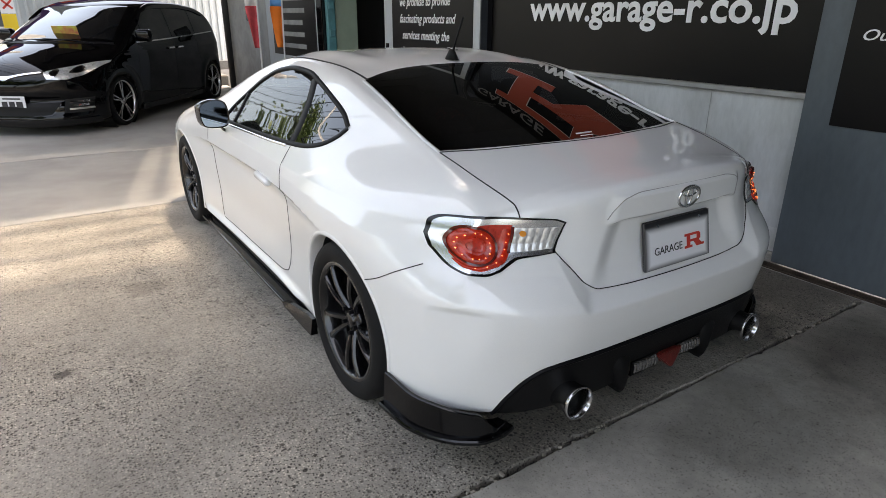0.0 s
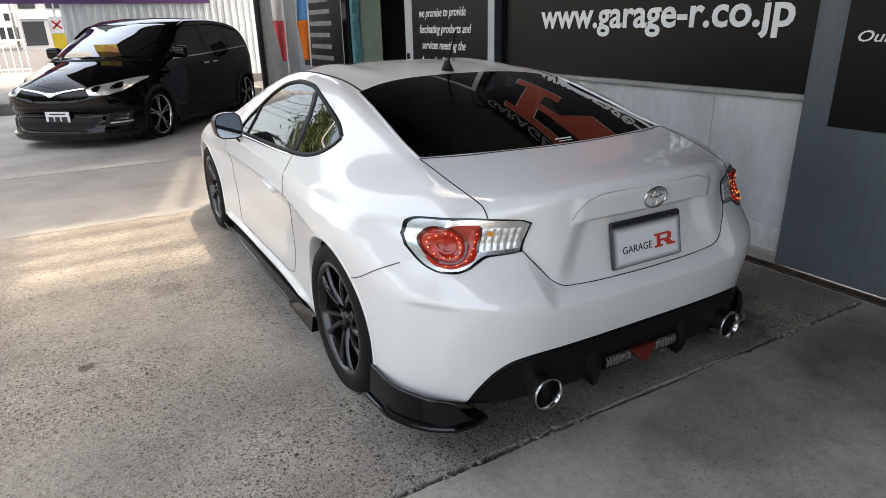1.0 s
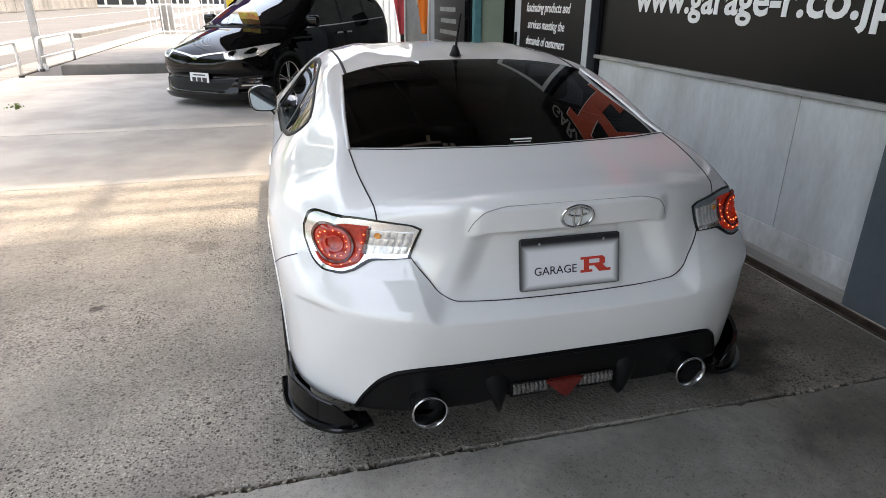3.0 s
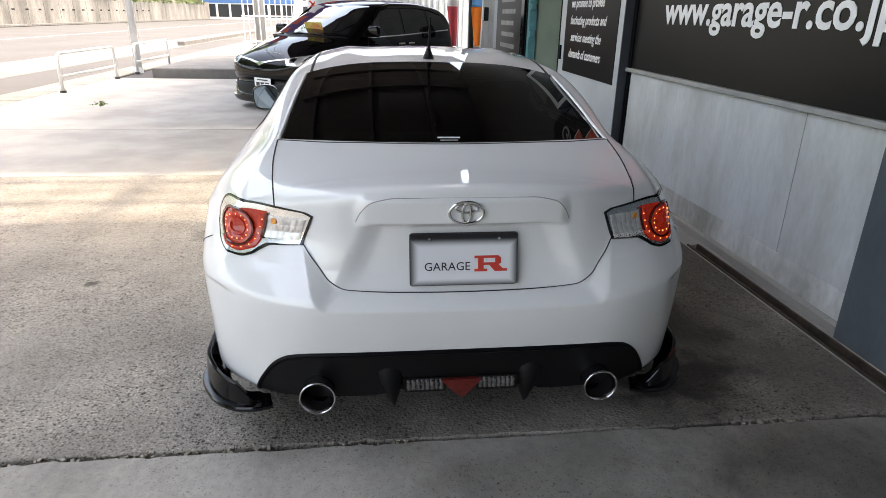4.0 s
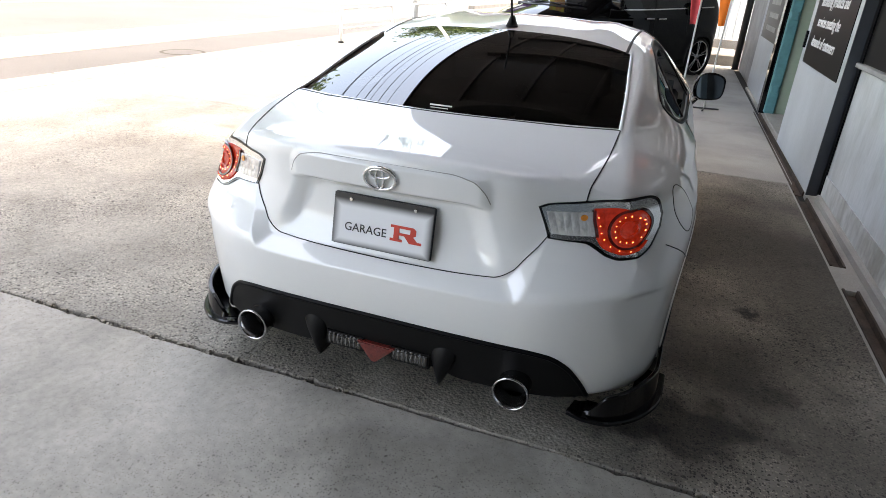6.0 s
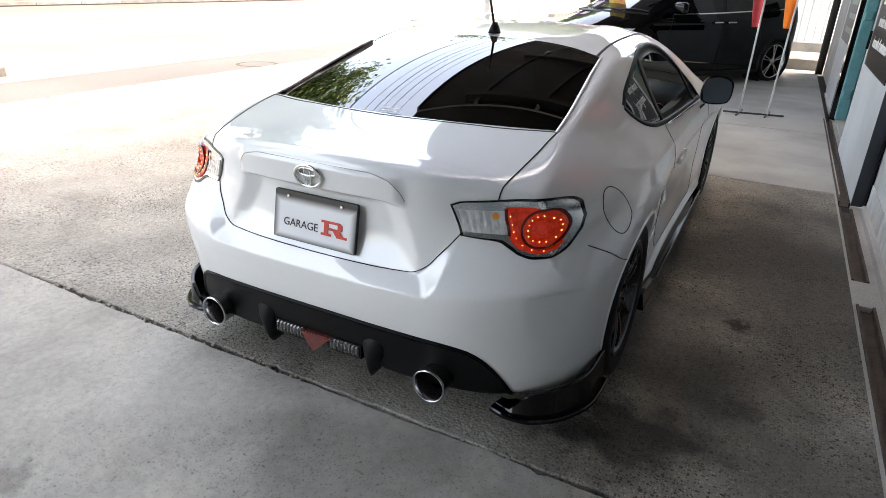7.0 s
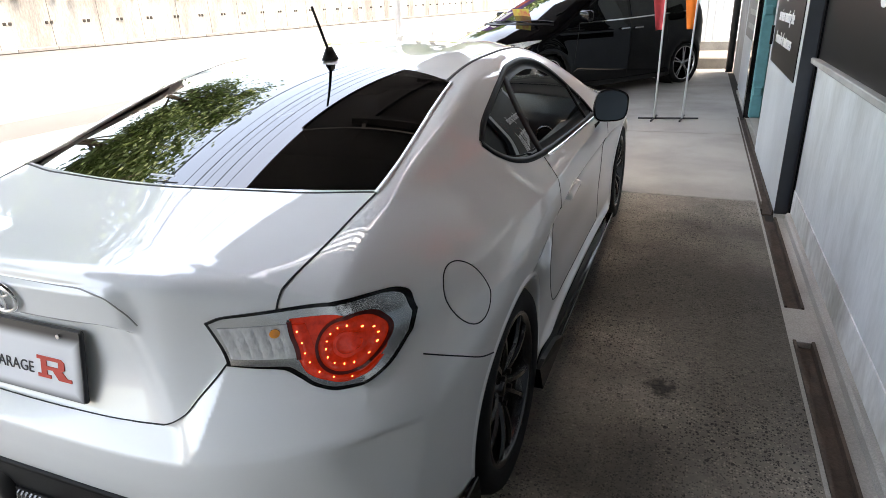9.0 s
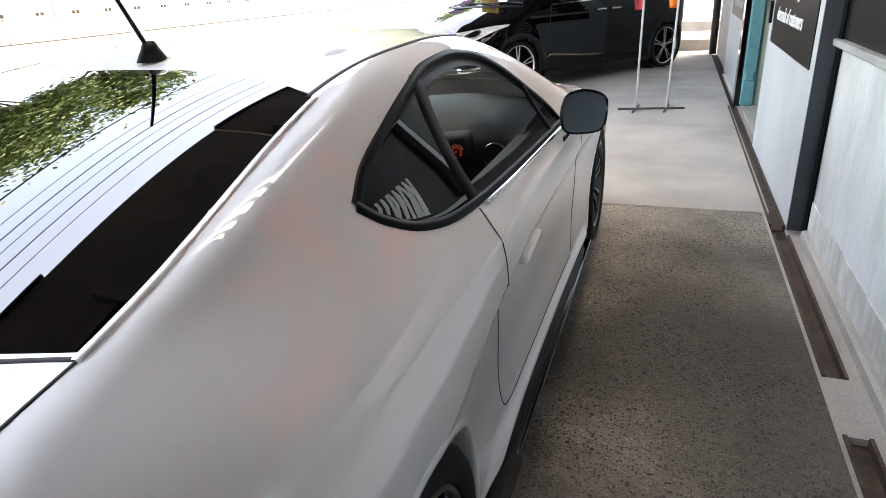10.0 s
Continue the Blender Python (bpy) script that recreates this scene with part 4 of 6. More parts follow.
DLO_TOP = [(1.025, 0.992), (1.10, 1.03), (1.25, 1.075), (1.45, 1.122), (1.62, 1.150), (1.8, 1.156), (1.98, 1.137), (2.13, 1.085), (2.28, 0.99), (2.385, 0.90), (2.40, 0.852)]
DLO_LOW = [(1.03, 0.982), (1.06, 0.955), (1.14, 0.915), (1.25, 0.893), (1.39, 0.882), (1.7, 0.868), (2.05, 0.856), (2.39, 0.85)]
for s in (-1, 1):
    proj = from_side(s)
    if s < 0:   # the driver's window is wound down
        patch("side_window", ruled(DLO_TOP, DLO_LOW), 44, 10, proj, -0.003, 0.003, SIDE_GLASS, car, "clear side window").visible_shadow = False
    strip("window_trim", DLO + [DLO[0]], 0.024, proj, 0.003, TRIM, car, 140)
    inner = [(y + (1.72 - y) * 0.045, z + (1.0 - z) * 0.13) for y, z in DLO]
    strip("window_seal", inner + [inner[0]], 0.034, proj, -0.006, TRIM, car, 140)
    quarter = patch("quarter_window", ruled([(1.03, 0.99), (1.10, 1.03), (1.25, 1.075), (1.45, 1.122), (1.515, 1.134)], [(1.035, 0.98), (1.06, 0.955), (1.14, 0.915), (1.25, 0.893), (1.385, 0.884)]), 24, 10, proj, -0.001, 0.002, DARK_GLASS, car, "dark quarter window")
    quarter.visible_shadow = False
    if s > 0:   # this pane stands a little steeper than the body round it
        quarter.data.normals_split_custom_set_from_vertices([(v.normal + Vector((0, 0, -0.125))).normalized() for v in quarter.data.vertices])
    strip("pillar_trim", B_PILLAR, 0.058, proj, 0.001, TRIM, car, 20)
    strip("pillar_trim", [(2.22, 0.86), (2.235, 0.93), (2.25, 1.0)], 0.03, proj, 0.003, TRIM, car, 12)
    strip("bright_moulding", [(1.42, 0.868), (1.7, 0.856), (2.05, 0.846), (2.38, 0.838)], 0.012, proj, 0.004, CHROME, car, 30)
    # shut lines
    strip("door_gap", [(1.375, 0.872), (1.362, 0.78), (1.352, 0.66), (1.365, 0.50), (1.40, 0.36), (1.46, 0.285), (1.60, 0.255), (2.0, 0.25), (2.55, 0.25)], 0.0045, proj, 0.0015, SEAM, car, 90)
    strip("bumper_gap", [(0.325, 0.695), (0.40, 0.655), (0.50, 0.60), (0.58, 0.568)], 0.0036, proj, 0.0015, SEAM, car, 30)
    strip("front_door_gap", [(2.62, 0.80), (2.60, 0.6), (2.56, 0.26)], 0.006, proj, 0.0015, SEAM, car, 20)
    # arch lips
    for hy, hz in HUBS:
        ang = np.linspace(radians(-22), radians(202), 60)
        rad = ARCH + 0.002
        q = proj(hy + rad * np.cos(ang), hz + rad * np.sin(ang))
        nn = slope(q)
        rows = []
        for dr, dn, dx in ((0.016, -0.001, 0), (0.008, 0.004, 0), (-0.001, 0.003, 0), (-0.004, -0.004, 0), (-0.004, 0, 0.05)):
            rad2 = np.stack([0 * ang, np.cos(ang), np.sin(ang)], 1) * dr
            rows.append(q + rad2 + nn * dn - np.array([s * dx, 0, 0]))
        kk = len(ang)
        pieces("arch_lip", np.concatenate(rows), [(r * kk + i, r * kk + i + 1, (r + 1) * kk + i + 1, (r + 1) * kk + i) for r in range(4) for i in range(kk - 1)], PAINT, car, "", True)
        well = bmesh.new()
        lathe(well, [(ARCH + 0.004, 0.0), (ARCH + 0.004, -0.32), (0.02, -0.32)], 48, False)
        bmesh.ops.delete(well, geom=[v for v in well.verts if v.co.z < -0.16], context="VERTS")
        bmesh.ops.transform(well, matrix=Matrix.Translation((s * 0.842, hy, hz)) @ Matrix.Diagonal((s, 1, 1, 1)), verts=well.verts[:])
        part("wheel_well", well, SOOT, car, "black wheel well liner")
    # handle
    hb2 = bmesh.new()
    hp = proj(np.array([1.60]), np.array([0.695]))[0]
    box(hb2, -0.016, 0.016, -0.085, 0.085, -0.017, 0.017, bevel=0.012, seg=2, m=Matrix.Translation((hp[0] + s * 0.016, 1.60, 0.695)) @ pose(0, 0, 0, 4, s * 8, 0))
    part("door_handle", hb2, PAINT, car, "", True)
    patch("handle_cup", disc(1.62, 0.69, 0.055, 0.032), 24, 4, proj, 0.0015, 0.002, PAINT, car)
    # mirror: a rounded five-sided shell, wider towards its outer top, with the glass let in
    ring = [(-0.083, 0.028), (-0.060, 0.070), (0.010, 0.083), (0.078, 0.062), (0.094, 0.020), (0.074, -0.062), (-0.010, -0.078), (-0.070, -0.070), (-0.086, -0.030)]
    ring = [(s * 0.86 * a, 0.92 * b) for a, b in ring]
    loop = []
    for i in range(len(ring)):
        p0, p1, p2, p3 = (Vector(ring[(i + k) % len(ring)]) for k in (-1, 0, 1, 2))
        for q in (0, 0.25, 0.5, 0.75):
            loop.append(0.5 * (2 * p1 + (p2 - p0) * q + (2 * p0 - 5 * p1 + 4 * p2 - p3) * q * q + (3 * p1 - p0 - 3 * p2 + p3) * q ** 3))
    mb = bmesh.new()
    rows = []
    for size, deep in ((0.90, -0.046), (0.985, -0.052), (1.0, -0.044), (1.0, -0.015), (0.95, 0.018), (0.80, 0.046), (0.52, 0.062), (0.2, 0.068)):
        rows.append([mb.verts.new((p.x * size + s * 0.012 * (1 - size), deep, p.y * size)) for p in loop])
    kk = len(loop)
    for a, b in zip(rows, rows[1:]):
        for i in range(kk):
            mb.faces.new((a[i], a[(i + 1) % kk], b[(i + 1) % kk], b[i]))
    mb.faces.new(rows[-1])
    at = pose(s * 0.917, 2.278, 0.905, -12 if s > 0 else 0, 0, 14 if s > 0 else 8)
    bmesh.ops.transform(mb, matrix=at, verts=mb.verts[:])
    mirror = part("door_mirror", mb, GLOSS, car, "gloss black door mirror", True)
    mirror.data.set_sharp_from_angle(angle=0.9)
    mb = bmesh.new()
    rows = [[mb.verts.new((s * (x + 0.5 * e), y + c, z + e - 0.3 * abs(c))) for c, e in ((-0.030, -0.018), (0.030, -0.018), (0.040, 0.0), (0.028, 0.020), (-0.028, 0.020), (-0.040, 0.0))]
            for x, y, z in ((0.79, 2.33, 0.785), (0.835, 2.315, 0.80), (0.865, 2.295, 0.825), (0.89, 2.285, 0.86))]
    for a, b in zip(rows, rows[1:]):
        for i in range(6):
            mb.faces.new((a[i], a[(i + 1) % 6], b[(i + 1) % 6], b[i]))
    mb.faces.new(rows[0]), mb.faces.new(rows[-1])
    part("mirror_stalk", mb, GLOSS, mirror, "", True)
    mb = bmesh.new()
    front, back = ([mb.verts.new((p.x * 0.91, deep, p.y * 0.91)) for p in loop] for deep in (-0.047, -0.041))
    mb.faces.new(front), mb.faces.new(back)
    for i in range(kk):
        mb.faces.new((front[i], front[(i + 1) % kk], back[(i + 1) % kk], back[i]))
    bmesh.ops.transform(mb, matrix=at @ Matrix.Translation((0, -0.044, 0)) @ pose(0, 0, 0, -4.5 if s > 0 else 0, 0, 0) @ Matrix.Translation((0, 0.044, 0)), verts=mb.verts[:])
    part("mirror_glass", mb, MIRROR, mirror, "blue-tinted mirror glass")
    # skirt blade and its upturned end
    sb = bmesh.new()
    box(sb, min(s * 0.80, s * 0.893), max(s * 0.80, s * 0.893), 1.13, 3.0, 0.128, 0.146, bevel=0.008, seg=3)
    part("side_skirt", sb, GLOSS, car, "gloss black side skirt blade", True)
    sb = bmesh.new()
    pts = [(1.08, 0.13), (1.09, 0.198), (1.16, 0.198), (1.36, 0.163), (1.43, 0.148), (1.41, 0.13)]
    lo = [sb.verts.new((s * 0.868, y, z)) for y, z in pts]
    hi = [sb.verts.new((s * (0.900 if z < 0.16 else 0.886), y, z)) for y, z in pts]
    sb.faces.new(lo), sb.faces.new(hi)
    for i in range(len(pts)):
        j = (i + 1) % len(pts)
        sb.faces.new((lo[i], lo[j], hi[j], hi[i]))
    part("skirt_fin", sb, GLOSS, car, "glossy black skirt end fin")
    sb = bmesh.new()
    box(sb, min(s * 0.78, s * 0.835), max(s * 0.78, s * 0.835), 1.16, 3.0, 0.146, 0.20, bevel=0.006)
    part("sill", sb, MATT, car, "black sill under the door")
    # rear corner spat
    plan = [(0.902, 0.46), (0.896, 0.32), (0.848, 0.195), (0.785, 0.122), (0.725, 0.087), (0.668, 0.080), (0.615, 0.092)]
    pu = np.linspace(0, 1, 26)
    kx = curve([(i / 6, p[0]) for i, p in enumerate(plan)])(pu)
    ky = curve([(i / 6, p[1]) for i, p in enumerate(plan)])(pu)
    high = curve([(0, 0.268), (0.3, 0.262), (0.5, 0.25), (0.7, 0.24), (1, 0.23)])(pu)
    tx, ty = np.gradient(kx), np.gradient(ky)
    ln = np.hypot(tx, ty)
    ox, oy = -ty / ln, tx / ln
    foot = 0.145 + 0.018 * pu
    kk = len(pu)

    def swept(name, section, label):
        """A bar along the corner's plan: section rows give an offset and a height."""
        vs = np.concatenate([np.stack([s * (kx + ox * off), ky + oy * off, zz + 0 * pu], 1) for off, zz in section])
        m = len(section)
        fs = [(r * kk + i, r * kk + i + 1, ((r + 1) % m) * kk + i + 1, ((r + 1) % m) * kk + i) for r in range(m) for i in range(kk - 1)]
        fs += [[r * kk for r in range(m)], [r * kk + kk - 1 for r in range(m)]]
        pieces(name, vs, fs, BLADE, car, label, True).data.set_sharp_from_angle(angle=0.5)
    inner = -0.095 + 0.03 * step(0.85, 1.0, pu)
    swept("rear_spat", ((inner, foot), (-0.004, foot), (0.0, foot + 0.004), (0.0, foot + 0.013), (-0.004, foot + 0.018), (inner, foot + 0.020)), "gloss black rear corner spat")
    top = foot + 0.017 + (high - foot - 0.017) * step(0.86, 0.60, pu) + 0.004
    swept("spat_wall", ((-0.017, foot + 0.012), (-0.026, top - 0.003), (-0.029, top), (-0.038, top), (-0.041, top - 0.004), (-0.036, foot + 0.012)), "upright wall of the spat")

strip("lid_gap", [(-0.567, 0.155), (-0.585, 0.27), (-0.598, 0.40), (-0.603, 0.545)], 0.0048, from_top, 0.0015, SEAM, car, 60)
strip("lid_gap", [(0.567, 0.155), (0.585, 0.27), (0.598, 0.40), (0.603, 0.545)], 0.0048, from_top, 0.0015, SEAM, car, 60)
for s in (-1, 1):
    strip("roof_ditch", [(s * 0.535, 1.19), (s * 0.535, 1.5), (s * 0.54, 1.9), (s * 0.545, 2.1)], 0.014, from_top, 0.001, SEAM, car, 40)
strip("lid_gap", [(0.484, 0.742), (0.466, 0.715), (0.438, 0.680), (0.405, 0.640), (0.352, 0.614), (0.2, 0.606), (0, 0.604), (-0.2, 0.606), (-0.352, 0.614), (-0.405, 0.640), (-0.438, 0.680), (-0.466, 0.715), (-0.484, 0.742)], 0.0032, from_rear, 0.0025, SEAM, car, 200)
strip("lid_gap", [(0.322, 0.822), (0.305, 0.855), (0.27, 0.886), (0.2, 0.898), (0, 0.901), (-0.2, 0.898), (-0.27, 0.886), (-0.305, 0.855), (-0.322, 0.822)], 0.0035, from_rear, 0.0006, LEDGE, car, 80)
for s in (-1, 1):
    strip("window_flange", [(s * 0.603, 0.545), (s * 0.600, 0.60), (s * 0.588, 0.80), (s * 0.571, 1.0), (s * 0.556, 1.185)], 0.013, from_top, 0.0035, PAINT, car, 60)
strip("glass_gap", [(-0.60, 0.548), (-0.4, 0.487), (0, 0.443), (0.4, 0.487), (0.60, 0.548)], 0.008, from_top, 0.001, SEAM, car, 60)
strip("roof_gap", [(-0.53, 1.205), (-0.4, 1.249), (-0.2, 1.272), (0, 1.277), (0.2, 1.272), (0.4, 1.249), (0.53, 1.205)], 0.006, from_top, 0.001, SEAM, car, 60)
patch("fuel_cap", disc(0.512, 0.757, 0.068, 0.067), 48, 5, from_side(1), 0.001, 0.003, PAINT, car, "round fuel filler flap")
ca = np.linspace(0, 2 * np.pi, 40)
strip("fuel_cap_gap", np.stack([0.512 + 0.071 * np.cos(ca), 0.757 + 0.070 * np.sin(ca)], 1), 0.0032, from_side(1), 0.0012, SEAM, car, 90)

# tail lamps
LT = [(0.447, 0.826), (0.475, 0.836), (0.566, 0.842), (0.655, 0.846), (0.728, 0.836), (0.758, 0.818), (0.776, 0.780)]
LB = [(0.484, 0.735), (0.53, 0.730), (0.585, 0.724), (0.618, 0.708), (0.650, 0.690), (0.690, 0.680), (0.728, 0.683), (0.758, 0.700), (0.777, 0.745)]
RING_C, RING_R = (0.690, 0.762), 0.0515


def inset(pts, d, cx=0.63, cz=0.765):
    return [(x + (cx - x) / math.hypot(cx - x, cz - z) * d, z + (cz - z) / math.hypot(cx - x, cz - z) * d) for x, z in pts]


def facets(across, down, deep, base):
    """A lens face with rows of pillow facets."""
    def lift(u, v):
        return base + deep * np.abs(np.sin(u * np.pi * across)) * (0.35 + 0.65 * np.abs(np.sin(v * np.pi * down)))
    return lift


for s in (-1, 1):
    def at_rear(a, b, s=s):
        return from_rear(s * a, b)
    lamp = patch("tail_lamp", ruled(LT, LB), 48, 14, at_rear, 0.004, 0.010, GLOSS, car, "lit tail lamp with red ring and clear reversing lens")
    patch("bezel", ruled(inset(LT, 0.0072), inset(LB, 0.0072)), 48, 14, at_rear, 0.0055, 0.003, SILVER, lamp, "bright silver lamp bezel")
    patch("lamp_shroud", ruled([(0.590, 0.822), (0.65, 0.823), (0.69, 0.818), (0.724, 0.803), (0.743, 0.768)],
                               [(0.606, 0.742), (0.628, 0.715), (0.66, 0.700), (0.695, 0.692), (0.728, 0.703), (0.745, 0.735)]), 30, 10, at_rear, 0.0068, 0.002, RED_LENS, lamp, "deep red lamp housing")
    patch("reversing_lens", ruled([(0.468, 0.814), (0.52, 0.813), (0.589, 0.812)], [(0.490, 0.749), (0.54, 0.744), (0.606, 0.741)]), 84, 36, at_rear, facets(6, 3, 0.0016, 0.0078), 0.004, CLEAR, lamp, "clear ribbed reversing lens")
    patch("indicator_bulb", disc(0.566, 0.797, 0.009, 0.009), 16, 3, at_rear, 0.0135, 0.003, AMBER, lamp)
    patch("red_fin", ruled([(0.594, 0.811), (0.598, 0.78), (0.610, 0.743), (0.630, 0.716), (0.660, 0.702), (0.694, 0.694), (0.731, 0.703), (0.745, 0.722)],
                           [(0.617, 0.811), (0.625, 0.785), (0.635, 0.752), (0.646, 0.731), (0.668, 0.716), (0.694, 0.705), (0.722, 0.710), (0.738, 0.724)]), 40, 6, at_rear,
          lambda u, v: 0.009 + 0.004 * np.sin(v * np.pi), 0.003, RED_LENS, lamp, "curved red side light")
    patch("red_lens", disc(*RING_C, RING_R, 0.0525), 44, 8, at_rear, lambda u, v: 0.010 + 0.004 * np.sin(np.pi * np.clip(v * 2.2, 0, 1)) - 0.003 * step(0.45, 0.6, v), 0.005, RED_LENS, lamp, "red round brake lens")
    patch("lens_edge", disc(*RING_C, RING_R + 0.0045, 0.0570, 0.90), 44, 2, at_rear, 0.0145, 0.008, LENS_EDGE, lamp, "dark edge of the brake lens")
    patch("lens_divider", ruled([(0.586, 0.818), (0.590, 0.79), (0.600, 0.758), (0.606, 0.738)], [(0.594, 0.818), (0.598, 0.79), (0.608, 0.758), (0.614, 0.738)]), 16, 2, at_rear, 0.0125, 0.008, LENS_EDGE, lamp, "dark divider between the lenses")
    patch("lens_ring", disc(*RING_C, 0.026, 0.027, 0.75), 40, 3, at_rear, 0.0125, 0.006, RED_LENS, lamp, "inner red ring")
    glint = random.Random(4)
    for i in range(14):
        t = i * math.pi / 7 + 0.2
        r = 0.0385 * glint.uniform(0.95, 1.05)
        patch("diode", disc(RING_C[0] + r * math.cos(t), RING_C[1] + r * math.sin(t), 0.0014, 0.0020 * glint.uniform(0.6, 1.2)), 8, 2, at_rear, 0.0155, 0.003, LED, lamp)
    for x, z in ((0.603, 0.797), (0.611, 0.772), (0.618, 0.750), (0.629, 0.732), (0.649, 0.714), (0.675, 0.703), (0.706, 0.701)):
        patch("diode", disc(x, z, 0.0015, 0.0015), 8, 2, at_rear, 0.0145, 0.003, LED, lamp)

# number-plate dummy and badge
plate = new("licence_plate")
plate.parent = car
plate.matrix_basis = Matrix.Translation((0, 0.033, 0.706)) @ pose(0, 0, 0, 90 - 11, 0, 0)
pm = bmesh.new()
box(pm, -0.165, 0.165, -0.081, 0.081, -0.012, 0.0, bevel=0.008, seg=3)
part("plate_back", pm, PLATE_K, plate, "black plate holder")
PLATE_FADE = bpy.data.materials.new("plate_print_fade")
PLATE_FADE.use_nodes = True
ft = PLATE_FADE.node_tree
fc, fs_, fm, fmx = (ft.nodes.new("ShaderNode" + k) for k in ("TexCoord", "SeparateXYZ", "Math", "Mix"))
ft.links.new(fc.outputs["Object"], fs_.inputs[0])


def edge_near(axis, half, soft):
    a = ft.nodes.new("ShaderNodeMath")
    a.operation = "ABSOLUTE"
    ft.links.new(fs_.outputs[axis], a.inputs[0])
    r = ft.nodes.new("ShaderNodeMapRange")
    r.interpolation_type = "SMOOTHSTEP"
    r.inputs[1].default_value, r.inputs[2].default_value = half - soft, half
    ft.links.new(a.outputs[0], r.inputs[0])
    return r.outputs[0]


fm.operation = "MAXIMUM"
fy = ft.nodes.new("ShaderNodeMapRange")
fy.interpolation_type = "SMOOTHSTEP"
fy.inputs[1].default_value, fy.inputs[2].default_value = 0.036, 0.066
ft.links.new(fs_.outputs[1], fy.inputs[0])
fe = ft.nodes.new("ShaderNodeMath")
fe.operation = "MAXIMUM"
ft.links.new(edge_near(0, 0.168, 0.034), fe.inputs[0])
ft.links.new(edge_near(1, 0.085, 0.028), fe.inputs[1])
ft.links.new(fe.outputs[0], fm.inputs[0])
ft.links.new(fy.outputs[0], fm.inputs[1])
fmx.data_type = "RGBA"
fmx.inputs[6].default_value, fmx.inputs[7].default_value = (0.80, 0.81, 0.83, 1), (0.012, 0.012, 0.014, 1)
ft.links.new(fm.outputs[0], fmx.inputs[0])
ft.links.new(fmx.outputs[2], ft.nodes["Principled BSDF"].inputs["Base Color"])
ft.nodes["Principled BSDF"].inputs["Roughness"].default_value = 0.35
pm = bmesh.new()
box(pm, -0.162, 0.162, -0.078, 0.078, 0.0, 0.002)
part("plate_face", pm, PLATE_FADE, plate, "white plate with printed dark edge")
words("lettering", "GARAGE", 0.138, Matrix.Translation((-0.120, -0.033, 0.003)), INK, plate, "", 0.036, 0.0005)
cut_shape("emblem", [[(0.031 + 0.101 * a, -0.038 + 0.097 * b) for a, b in loop] for loop in EMBLEM], 0.0015, Matrix.Translation((0, 0, 0.0022)), RED_INK, plate, "red emblem shape")
for x in (-0.105, 0.105):
    pm = bmesh.new()
    bmesh.ops.create_cone(pm, cap_ends=True, segments=12, radius1=0.006, radius2=0.005, depth=0.006, matrix=Matrix.Translation((x, 0.063, 0.004)))
    part("screw", pm, STEEL, plate)
bp = from_rear(np.array([0.0]), np.array([0.858]))[0]
bn = slope(bp[None])[0]
badge = new("badge")
badge.parent = car
badge.matrix_basis = Matrix.Translation(Vector(bp) + Vector(bn) * 0.006) @ Vector(bn).to_track_quat("Z", "Y").to_matrix().to_4x4()
badge.matrix_basis = Matrix.Translation(Vector(bp) + Vector(bn) * 0.006) @ Matrix((Vector((1, 0, 0)), Vector(bn).cross(Vector((1, 0, 0))), Vector(bn))).transposed().to_4x4()
badge["label"] = "chrome oval badge"
for rx, ry, cy, r in ((0.050, 0.034, 0, 0.005), (0.033, 0.0125, 0.014, 0.0038), (0.0125, 0.030, 0.0, 0.0038)):
    pm = bmesh.new()
    tube(pm, [(rx * math.cos(t * math.pi / 20), cy + ry * math.sin(t * math.pi / 20), 0) for t in range(40)], r, 8, True)
    part("oval_ring", pm, CHROME, badge, "", True)

# diffuser, exhausts, rear fog lamp
D_TOP = [(-x, z) for x, z in DIFF_TOP[:0:-1]] + DIFF_TOP
D_LOW = [(-0.664, 0.204), (-0.62, 0.212), (-0.55, 0.228), (-0.45, 0.235), (-0.28, 0.240), (-0.20, 0.262), (0, 0.266), (0.20, 0.262), (0.28, 0.240), (0.45, 0.235), (0.55, 0.228), (0.62, 0.212), (0.664, 0.204)]


